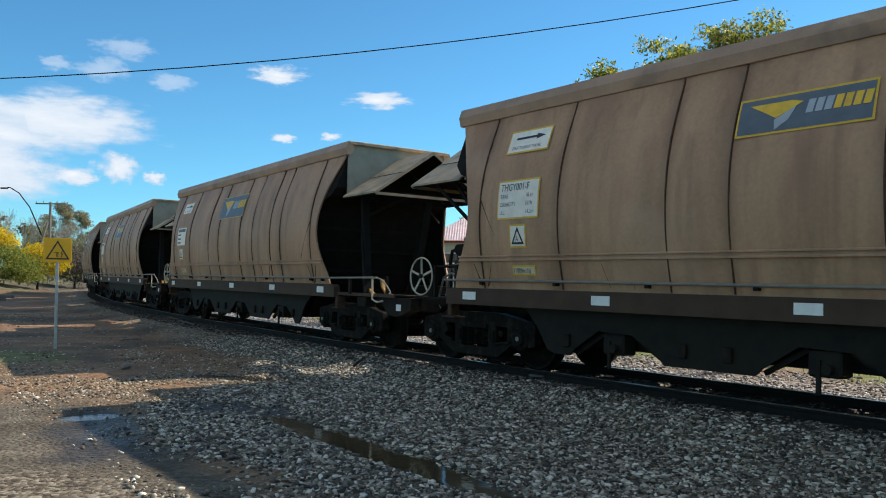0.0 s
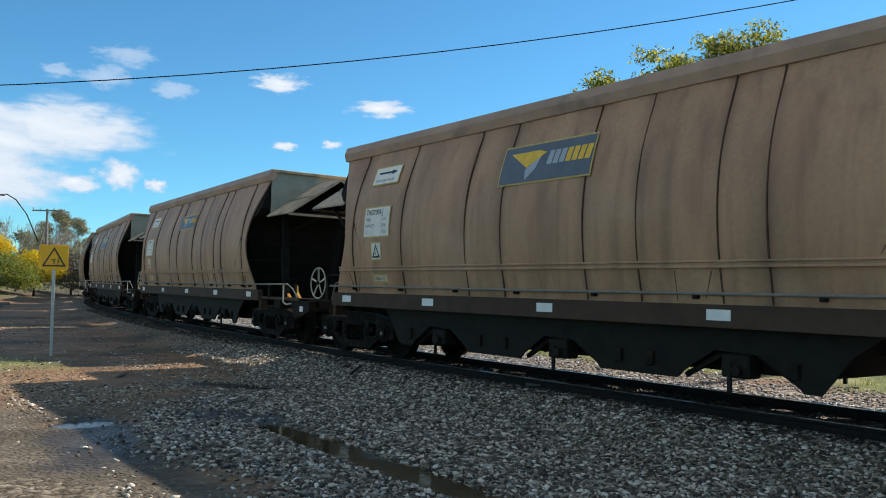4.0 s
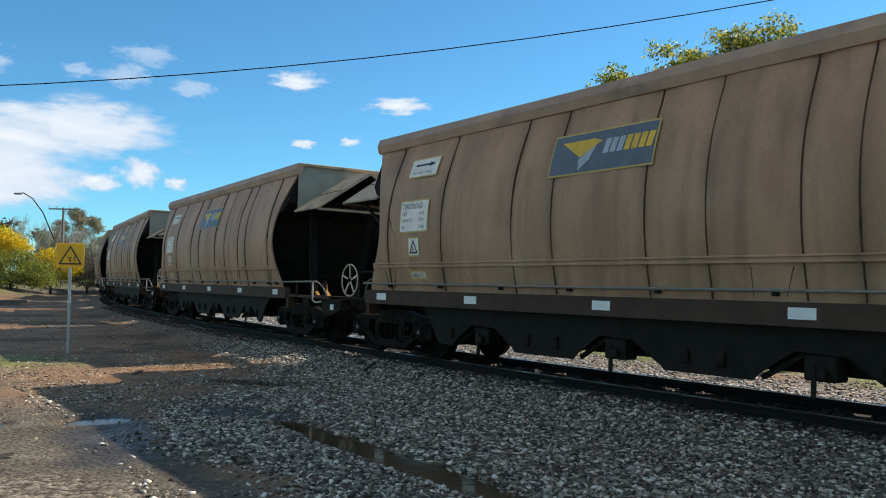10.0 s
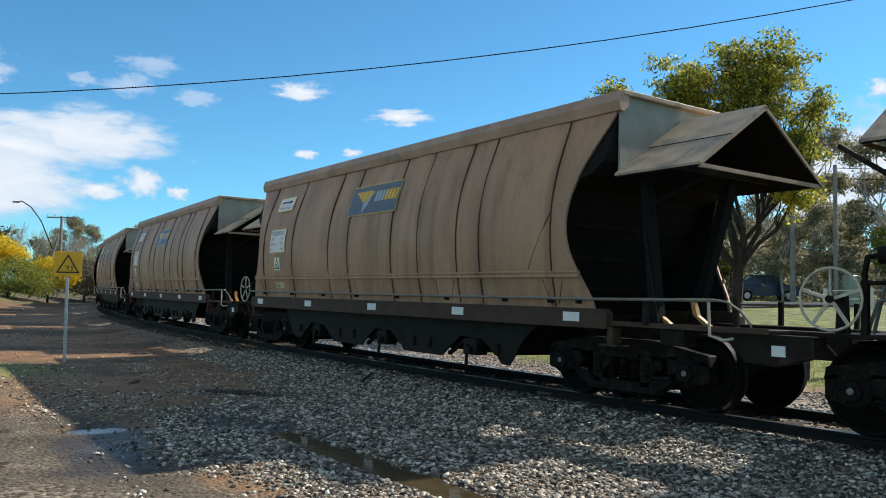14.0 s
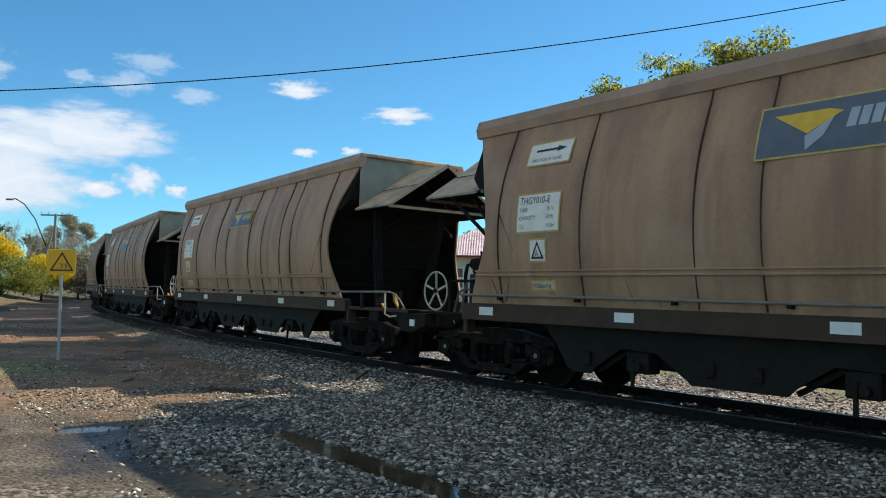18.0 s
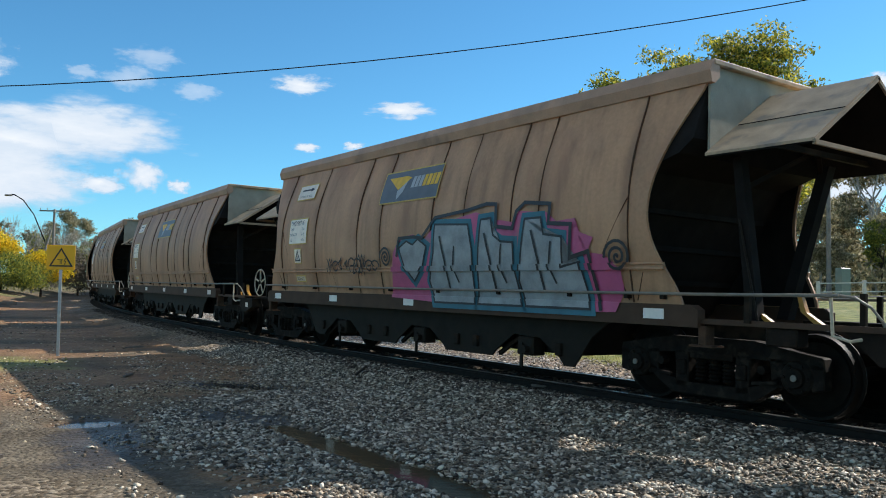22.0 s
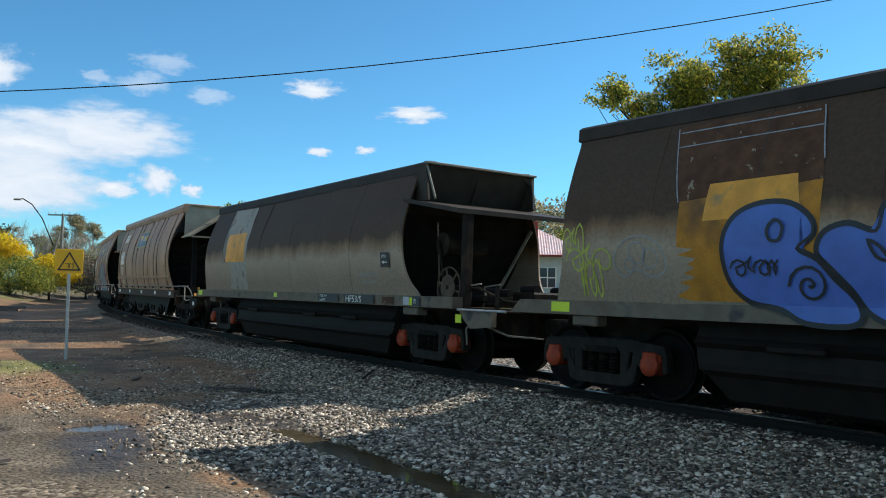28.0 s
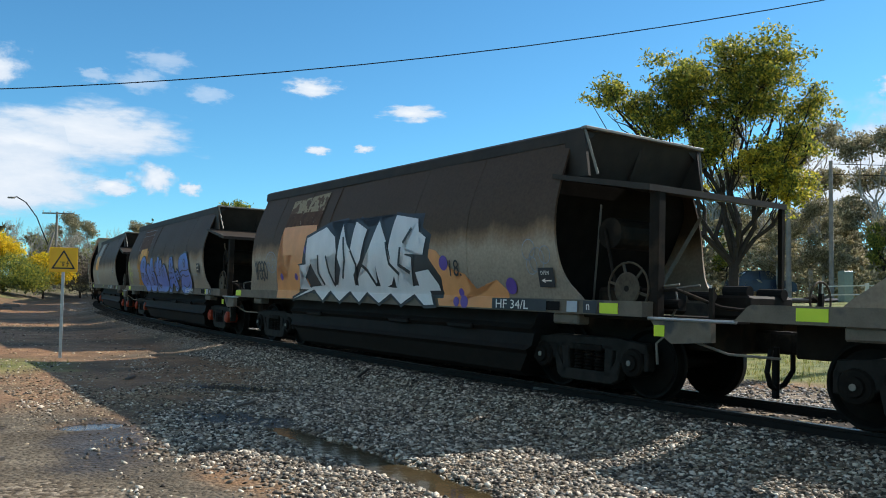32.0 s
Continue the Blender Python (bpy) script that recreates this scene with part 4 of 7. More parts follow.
def plate(parent, name, u0, u1, w0, w1, border, face, label, hull=HULL_A, rim=0.022):
    """A painted panel on the near side with its border."""
    p = part(name, lie_on(rect(B(), u0, u1, w0, w1), hull, 0.012), border, parent, label)
    part("panel", lie_on(rect(B(), u0 - rim, u1 + rim, w0 + rim, w1 - rim), hull, 0.015), face, p)
    return p


def markings(w, number, fresh):
    """Plates and the operator's panel on a brown wagon."""
    edge = M["yellow"] if fresh else M["faded"]
    p = plate(w, "arrow_plate", 4.18, 3.40, 2.86, 3.18, edge, "plate", "white plate with a black arrow")
    bm = stroke(B(), [(4.03, 3.065), (3.62, 3.065)], 0.03)
    flat(bm, [(3.66, 3.105), (3.66, 3.025), (3.50, 3.065)])
    part("arrow", lie_on(bm, HULL_A, 0.019), "ink", p)
    bm = lettering(B(), "DIRECTION OF TRAVEL", 4.08, 2.915, 0.062, 0.82)
    part("inscription", lie_on(bm, HULL_A, 0.019), "grey_ink", p)
    p = plate(w, "number_plate", 4.20, 3.42, 1.99, 2.50, edge, "plate", "white data plate with black letters")
    if number:
        part("inscription", lie_on(lettering(B(), number, 4.14, 2.36, 0.135, 0.80), HULL_A, 0.019), "ink", p)
        bm = B()
        for i, (a, b) in enumerate((("TARE", "18.1t"), ("CAPACITY", "53.9t"), ("U.L.", "14.2m"))):
            lettering(bm, a, 4.14, 2.265 - 0.105 * i, 0.075, 0.85)
            lettering(bm, b, 3.66, 2.265 - 0.105 * i, 0.075, 0.85)
        part("inscription", lie_on(bm, HULL_A, 0.019), "grey_ink", p)
    else:
        bm = rect(B(), 4.12, 3.50, 2.37, 2.45)
        for i in range(3):
            rect(bm, 4.12, 3.85, 2.27 - 0.105 * i, 2.31 - 0.105 * i)
        part("inscription", lie_on(bm, HULL_A, 0.019), "grey_ink", p)
    p = plate(w, "triangle_plate", 3.96, 3.65, 1.62, 1.92, edge, "plate", "white plate with a black triangle")
    bm = B()
    stroke(bm, [(3.90, 1.68), (3.71, 1.68), (3.805, 1.865), (3.90, 1.68)], 0.026)
    lettering(bm, "A", 3.845, 1.70, 0.10, 0.85)
    part("triangle", lie_on(bm, HULL_A, 0.019), "ink", p)
    p = plate(w, "speed_plate", 3.96, 3.53, 1.27, 1.40, edge, "plate_dull", "yellow-edged speed plate")
    part("inscription", lie_on(lettering(B(), "(100km/h)", 3.93, 1.305, 0.085, 0.9), HULL_A, 0.019), "ink", p)
    u0, u1, w0, w1 = (0.73, -0.62, 2.63, 3.02) if fresh else (0.86, -0.81, 2.55, 3.09)
    at = lambda pts: [(u0 + (u1 - u0) * (0.86 - a) / 1.67, w0 + (w1 - w0) * (b - 2.55) / 0.54) for a, b in pts]
    p = plate(w, "operator_panel", u0, u1, w0, w1, edge, "blue", "slate blue panel with a yellow chevron and letter bars")
    bm = flat(B(), at([(0.70, 2.98), (0.16, 2.98), (0.02, 2.94), (0.34, 2.76), (0.50, 2.86)]))
    part("chevron", lie_on(bm, HULL_A, 0.02), "yellow", p)
    bm = flat(B(), at([(0.36, 2.74), (0.10, 2.90), (0.18, 2.72), (0.34, 2.60)]))
    part("chevron", lie_on(bm, HULL_A, 0.02), "grey", p)
    x = -0.02
    for i in range(7):
        bm = flat(B(), at([(x, 2.77), (x - 0.085, 2.77), (x - 0.11, 2.95), (x - 0.025, 2.95)]))
        part("letter_bar", lie_on(bm, HULL_A, 0.02), "grey" if i < 3 else "yellow", p)
        x -= 0.108


# ---- grey-black hoppers at the train's rear ----
def soot_material():
    """Grey paint under old soot that ends in a ragged line halfway down the side."""
    m = bpy.data.materials.new("sooty_grey_paint")
    m.use_nodes = True
    n, l = m.node_tree.nodes, m.node_tree.links
    p = n["Principled BSDF"]
    co = n.new("ShaderNodeTexCoord")
    sep = n.new("ShaderNodeSeparateXYZ")
    l.new(co.outputs["Object"], sep.inputs[0])
    mp = n.new("ShaderNodeMapping")
    mp.inputs["Scale"].default_value = (1.6, 1, 0.35)
    l.new(co.outputs["Object"], mp.inputs[0])
    no = n.new("ShaderNodeTexNoise")
    no.inputs["Scale"].default_value, no.inputs["Detail"].default_value = 1.4, 7
    l.new(mp.outputs[0], no.inputs[0])
    fine = n.new("ShaderNodeTexNoise")
    fine.inputs["Scale"].default_value, fine.inputs["Detail"].default_value = 25, 5
    l.new(co.outputs["Object"], fine.inputs[0])
    h = n.new("ShaderNodeMath")
    h.operation = "MULTIPLY_ADD"
    l.new(no.outputs[0], h.inputs[0])
    h.inputs[1].default_value = 0.5
    l.new(sep.outputs["Z"], h.inputs[2])
    r = n.new("ShaderNodeValToRGB")
    e = r.color_ramp.elements
    e[0].position, e[0].color = 0.0, (0.30, 0.222, 0.155, 1)
    e[1].position, e[1].color = 1.0, (0.074, 0.045, 0.027, 1)
    for at, c in ((0.36, (0.40, 0.30, 0.205, 1)), (0.5, (0.25, 0.148, 0.078, 1)), (0.6, (0.088, 0.053, 0.031, 1))):
        x = e.new(at)
        x.color = c
    mr = n.new("ShaderNodeMapRange")
    mr.inputs["From Min"].default_value, mr.inputs["From Max"].default_value = 1.55, 2.9
    l.new(h.outputs[0], mr.inputs[0])
    l.new(mr.outputs[0], r.inputs[0])
    mix = n.new("ShaderNodeMix")
    mix.data_type, mix.blend_type = "RGBA", "MULTIPLY"
    mix.inputs[0].default_value = 0.6
    l.new(r.outputs[0], mix.inputs[6])
    fr = n.new("ShaderNodeMapRange")
    fr.inputs["To Min"].default_value, fr.inputs["To Max"].default_value = 0.4, 1.6
    l.new(fine.outputs[0], fr.inputs[0])
    l.new(fr.outputs[0], mix.inputs[7])
    l.new(mix.outputs[2], p.inputs["Base Color"])
    p.inputs["Roughness"].default_value = 0.6
    p.inputs["Specular IOR Level"].default_value = 0.15
    b = n.new("ShaderNodeBump")
    b.inputs["Strength"].default_value, b.inputs["Distance"].default_value = 0.15, 0.01
    l.new(fine.outputs[0], b.inputs["Height"])
    l.new(b.outputs[0], p.inputs["Normal"])
    return m


M["soot"] = soot_material()
M["lid"] = material("black_top_sheet", (0.044, 0.033, 0.024), 0.6, vary=0.3, scale=4)
M["sill_h"] = material("grey_black_sill", (0.17, 0.132, 0.092), 0.65, vary=0.35, scale=3, spots=(0.07, 0.065, 0.06))
M["cast_grey"] = material("worn_grey_casting", (0.026, 0.021, 0.016), 0.65, vary=0.4, scale=9, bump=0.3, gloss=0.1)
M["tub"] = material("black_tub_steel", (0.017, 0.0125, 0.009), 0.65, vary=0.3, scale=5, gloss=0.12)
M["silver"] = material("silver_spray_paint", (0.74, 0.68, 0.63), 0.45, vary=0.14, scale=3, streak=0.6)
M["spray_grey"] = material("thin_grey_spray_paint", (0.30, 0.31, 0.30), 0.5, vary=0.3, scale=5)
M["spray_orange"] = material("orange_spray_paint", (0.78, 0.31, 0.10), 0.5, vary=0.12, scale=4)
M["spray_blue"] = material("blue_spray_paint", (0.085, 0.16, 0.48), 0.45, vary=0.18, scale=4)
M["spray_pink"] = material("pink_spray_paint", (0.50, 0.09, 0.19), 0.5, vary=0.2, scale=4, spots=(0.40, 0.14, 0.17), spot_scale=2)
M["spray_teal"] = material("teal_spray_paint", (0.03, 0.14, 0.18), 0.5, vary=0.2, scale=5)
M["spray_purple"] = material("purple_spray_paint", (0.11, 0.05, 0.27), 0.5, vary=0.15)
M["spray_lime"] = material("thin_yellow_spray_paint", (0.46, 0.46, 0.06), 0.5, vary=0.3, scale=12)
M["rust_panel"] = material("flaking_brown_panel", (0.10, 0.047, 0.024), 0.7, vary=0.4, scale=6, spots=(0.30, 0.23, 0.16), spot_scale=9, spot_at=0.66, spot_soft=0.03)
M["cream_panel"] = material("flaking_cream_panel", (0.36, 0.27, 0.16), 0.7, vary=0.3, scale=6, spots=(0.13, 0.075, 0.045), spot_scale=6, spot_at=0.5, spot_soft=0.03)
M["pale_panel"] = material("pale_grey_panel", (0.36, 0.32, 0.26), 0.6, vary=0.2, scale=3, spots=(0.2, 0.17, 0.13))
M["yellow_panel"] = material("scuffed_yellow_panel", (0.78, 0.33, 0.03), 0.55, vary=0.25, scale=4, spots=(0.30, 0.20, 0.08), spot_scale=3, spot_at=0.6)
M["ochre_panel"] = material("smoke_stained_ochre", (0.50, 0.21, 0.03), 0.6, vary=0.4, scale=3, spots=(0.20, 0.10, 0.04), spot_scale=2.5, spot_at=0.5, spot_soft=0.2)
M["chalk"] = material("pale_chalk_line", (0.30, 0.31, 0.31), 0.7, vary=0.3, scale=20)
CANOPY = [(-4.28, 2.70), (-5.85, 2.43)]


def tub_slope(z):
    return 3.75 - 0.9 * max(0.0, 0.55 - z)


def sooty_wagon(cap, front_edge=FRONT_H, lead_bogie=5.22):
    """The older grey-black hopper: top sheet, curved sides, deep tub, one covered end platform."""
    w = holder("coal_hopper_wagon", "soot-blackened grey hopper wagon with a covered end platform", "wagon", "sooty hopper wagons of the train")
    rear, front = (lambda z: -smooth_spline(END_H, z)), (lambda z: smooth_spline(front_edge, z))
    lead = front_edge[-1][1] + 0.04
    for s in (1, -1):
        part("side_sheet", side_sheet(B(), HULL_H, rear, front, 1.12, 3.14, s, dent=0.015), "soot", w, smooth=True)
        bm = B()
        pts = [(s * 1.04, 3.10), (s * 1.095, 3.11), (s * 1.085, 3.26), (s * 1.02, 3.30), (s * 0.9, 3.30), (s * 0.9, 3.2)]
        lo = [bm.verts.new((-4.62, y, z)) for y, z in pts]
        hi = [bm.verts.new((lead, y, z)) for y, z in pts]
        bm.faces.new(lo), bm.faces.new(hi)
        for i in range(6):
            bm.faces.new((lo[i], lo[(i + 1) % 6], hi[(i + 1) % 6], hi[i]))
        part("top_sheet", bm, "lid", w, "black rolled top sheet")
        for u in (4.1, 2.86, 1.68, 0.0, -1.23, -2.66):
            bm = seam(B(), HULL_H, u, 1.15, 3.1, 0.05, 0.006)
            for v in bm.verts:
                v.co.y *= s
            part("weld_seam", bm, "soot", w)
        part("sill", slab(B(), [(-5.78, 0.97), (6.45, 0.97), (6.3, 1.12), (6.25, 1.14), (-5.78, 1.14)], s * 1.1, s * 1.30), "sill_h", w, "grimy grey sill beam")
        part("tub_side", side_tub(s), "tub", w)
        for u in (2.6, -0.5, -2.2):
            part("gate_catch", box(B(), u - 0.3, u + 0.3, s * 1.08, s * 1.16, 0.68, 0.76, 0.02), "tub", w)
        part("jack_pad", box(B(), -4.75, -4.3, s * 1.05, s * 1.25, 0.84, 0.97, 0.02), "sill_h", w)
        part("jack_pad", box(B(), 5.0, 5.4, s * 1.05, s * 1.25, 0.84, 0.97, 0.02), "sill_h", w)
        part("end_wing", slab(B(), [(-4.30, 2.66), (-4.72, 2.66), (-4.62, 3.26), (-4.3, 3.26)], s * 1.06, s * 1.1), "lid", w)
        part("end_flange", bar(B(), (-4.64, s * 1.1, 3.26), (-4.78, s * 1.0, 2.68), 0.02, 0.03), "pipe", w)
        part("platform_step", slab(B(), [(-5.78, 0.97), (-6.6, 0.97), (-6.6, 0.74), (-6.1, 0.70), (-5.95, 0.8)], s * 1.12, s * 1.2), "sill_h", w)
        if s > 0:
            part("canopy_post", box(B(), -5.84, -5.70, 1.0, 1.12, 0.95, 2.42, 0.01), "frame", w)
        else:
            part("canopy_post", box(B(), -5.84, -5.78, -1.27, -1.21, 0.95, 2.42), "frame", w)
        part("slope_flange", bar(B(), (-4.8, s * 0.95, 2.3), (-4.3, s * 0.55, 1.1), 0.02, 0.05), "pipe", w)
        part("hand_rail", tube(B(), [(-5.8, s * 1.22, 0.96), (-6.9, s * 1.2, 0.96)], 0.018), "galv", w)
        part("rail_post", box(B(), -6.5, -6.45, s * 1.0, s * 1.04, 0.95, 1.3), "frame", w)
    slope = lambda z: -spline([(1.0, 3.5), (2.4, 4.25), (3.2, 4.3)], z)
    part("hopper", core(B(), HULL_H, slope, lambda z: min(lead - 0.15, spline([(1.0, 5.1), (2.2, 5.05), (3.2, 5.35)], z)), 1.0, 3.2, 0.05), "void", w, "black end slope")
    part("end_panel", slab(B(), [(-4.28, 2.66), (-4.32, 2.66), (-4.64, 3.25), (-4.59, 3.25)], -1.08, 1.08), "lid", w, "blackened end sheet with a pale rim")
    part("end_rim", box(B(), -4.70, -4.60, -1.13, 1.13, 3.24, 3.28, 0.008), "pipe", w)
    part("end_stiffener", bar(B(), (-4.36, 0, 2.68), (-4.6, 0, 3.25), 0.06, 0.05), "lid", w)
    bm = B()
    for a, b in zip(CANOPY, CANOPY[1:]):
        slab(bm, [a, b, (b[0], b[1] - 0.07), (a[0], a[1] - 0.06)], -1.29, 1.29)
    part("canopy", bm, "lid", w, "dark flat canopy over the platform")
    part("underframe", box(B(), -6.4, 6.3, -0.4, 0.4, 0.6, 0.98, 0.02), "frame", w)
    part("platform", box(B(), -6.6, -4.4, -1.15, 1.15, 0.93, 0.965, 0.008), "frame", w)
    part("platform", box(B(), 5.3, 6.4, -1.1, 1.1, 0.95, 0.985, 0.008), "frame", w)
    bm = rod(B(), (-4.95, 0.2, 1.95), (-4.95, 0.95, 1.95), 0.19, 16)
    part("air_tank", bm, "frame", w, "dark round air reservoir")
    part("lever", tube(B(), [(-4.9, 0.98, 2.0), (-5.05, 1.0, 1.5), (-5.2, 1.02, 1.1)], 0.018), "frame", w)
    part("gear_box", box(B(), -5.6, -4.7, 0.3, 0.9, 1.0, 1.3, 0.04), "frame", w)
    part("gear_box", box(B(), -6.45, -5.95, -0.5, 0.35, 0.98, 1.24, 0.03), "frame", w)
    part("rigging", tube(B(), [(-5.6, 1.0, 1.25), (-6.0, 1.0, 1.28), (-6.5, 0.9, 1.1), (-6.9, 0.6, 1.05)], 0.02), "frame", w)
    wheel = brake_wheel(w, -5.42, 1.13, 1.28, 0.30, "dark_wheel", 6, "dirty brown brake wheel with a wide dished hub")
    part("dish", lathe(B(), [(0.04, 0.0), (0.17, 0.005), (0.19, 0.02), (0.17, 0.03), (0.04, 0.025)], 20), "dark_wheel", wheel)
    wheel = brake_wheel(w, -6.45, -1.05, 1.22, 0.22, "dark_wheel", 5, "")
    wheel.rotation_euler.z = radians(90)
    part("wheel_shaft", rod(B(), (-6.45, -1.05, 1.22), (-5.5, -0.9, 1.2), 0.02), "pipe", w)
    for k, (x, y, z) in enumerate(((-5.95, 0.5, 1.32), (-6.2, 0.2, 1.38), (-5.7, 0.75, 1.22), (-6.3, -0.3, 1.36))):
        part("brake_cylinder", rod(B(), (x - 0.16, y, z - 0.1), (x + 0.16, y, z - 0.1), 0.055 + 0.012 * (k % 2), 12), "void", w)
    for y in (1.05, 0.7):
        part("brake_lever", tube(B(), [(-5.7, y, 0.98), (-5.78, y, 1.12), (-5.74, y, 1.3), (-6.0, y - 0.1, 1.34)], 0.014), "pipe", w)
    tubep = [(-5.75, 1.0, 0.45), (-5.75, 1.02, 0.68), (-5.85, 1.02, 0.76), (-6.2, 1.0, 0.74), (-6.6, 0.9, 0.62), (-7.0, 0.6, 0.6)]
    part("brake_hose", tube(B(), tubep, 0.014), "pipe", w, "pale bent brake pipe")
    part("coupler", box(B(), -6.85, -6.3, -0.15, 0.15, 0.62, 0.86, 0.03), "bogie", w)
    part("coupler", box(B(), 6.3, 6.75, -0.15, 0.15, 0.62, 0.86, 0.03), "bogie", w)
    for d in (-1, 1):
        part("brake_hose", tube(B(), [(6.5, 0.3 + 0.22 * d, 0.68), (6.52, 0.3 + 0.26 * d, 0.45), (6.55, 0.3 + 0.14 * d, 0.3), (6.57, 0.3, 0.26)], 0.028), "void", w, "black rubber brake hose")
    part("pin_lifter", rod(B(), (6.57, 0.3, 0.7), (6.57, 0.3, 0.16), 0.04), "void", w)
    for u in (lead_bogie, -4.57):
        bogie(w, u, 1.52, 0.66, cap, "orange-red axle box cap" if cap == "red" else "")
    return w


def reflectors(w, front, rear, step):
    """The lime patches on sill and step, on both sides."""
    for s in (1, -1):
        for u, long, y, z in ((front, 0.15, 1.298, 1.0), (rear, 0.14, 1.298, 0.99), (step, 0.07, 1.198, 0.77)):
            part("reflector", box(B(), u - long, u + long, s * y, s * (y + 0.01), z, z + 0.12), "lime", w, "fluorescent lime reflector patch")


def side_tub(s):
    """One long side of the deep tub, with its two rolled ridges."""
    bm = B()
    rows = [(0.97, 1.0), (0.80, 1.06), (0.74, 1.12), (0.68, 1.06), (0.52, 1.08), (0.46, 1.13), (0.40, 1.06), (0.16, 0.98), (0.08, 0.80), (0.08, 0.3)]
    rings = []
    for z, y in rows:
        x = tub_slope(z)
        rings.append([bm.verts.new((-x + 2 * x * k / 8, s * y, z)) for k in range(9)])
    for a, b in zip(rings, rings[1:]):
        for k in range(8):
            bm.faces.new((a[k], a[k + 1], b[k + 1], b[k]))
    ends = [[r[0] for r in rings], [r[-1] for r in rings]]
    for e in ends:
        inner = [bm.verts.new((v.co.x * 0.985, s * 0.25, v.co.z)) for v in e]
        for i in range(len(e) - 1):
            bm.faces.new((e[i], e[i + 1], inner[i + 1], inner[i]))
    return bm


# ---- painted shapes ----
def painted(parent, name, pts, mat, hull, lift, label="", edge=None, wide=0.04, edge_lift=0.004):
    """A sprayed shape on the near side; edge names the paint of its outline."""
    if edge:
        bm = stroke(B(), pts + [pts[0]], wide)
        part("outline", lie_on(bm, hull, lift + edge_lift), edge, parent)
    return part(name, lie_on(flat(B(), pts), hull, lift), mat, parent, label)


def blob(u, w, ru, rw, n=14):
    return [(u + ru * math.cos(2 * math.pi * i / n), w + rw * math.sin(2 * math.pi * i / n)) for i in range(n)]


def spiral(bm, u, w, r, turns, wide):
    return stroke(bm, coil(u, w, r, turns), wide)


def scrawl(bm, u, w, long, high, loops, wide, seed):
    """A quick unreadable tag: joined loops and upstrokes of uneven height."""
    rng = random.Random(seed)
    pts = []
    for k in range(loops):
        x0, step = u - long * k / loops, long / loops
        h, kind = high * rng.uniform(0.5, 1.1), rng.choice((0, 0, 1, 2))
        for i in range(9):
            a = 2 * math.pi * i / 8
            if kind == 0:
                pts.append((x0 - step * (0.5 + i / 16 - 0.55 * math.cos(a)), w + 0.5 * h * math.sin(a)))
            elif kind == 1:
                pts.append((x0 - step * (i / 8 + 0.25 * math.sin(2 * a)), w + 0.55 * h * math.cos(2 * a)))
            else:
                pts.append((x0 - step * (0.3 + 0.7 * i / 8 + 0.3 * math.sin(a)), w + h * (0.5 - abs(i / 8 - 0.3))))
    return stroke(bm, pts, wide)


def rounded(pts, n=4):
    """A closed outline bent smoothly through a few corners."""
    out, k = [], len(pts)
    for i in range(k):
        a, b, c, d = (Vector(pts[(i + j) % k]) for j in (-1, 0, 1, 2))
        for m in range(n):
            t = m / n
            out.append(tuple(0.5 * (2 * b + (c - a) * t + (2 * a - 5 * b + 4 * c - d) * t * t + (3 * b - a - 3 * c + d) * t ** 3)))
    return out


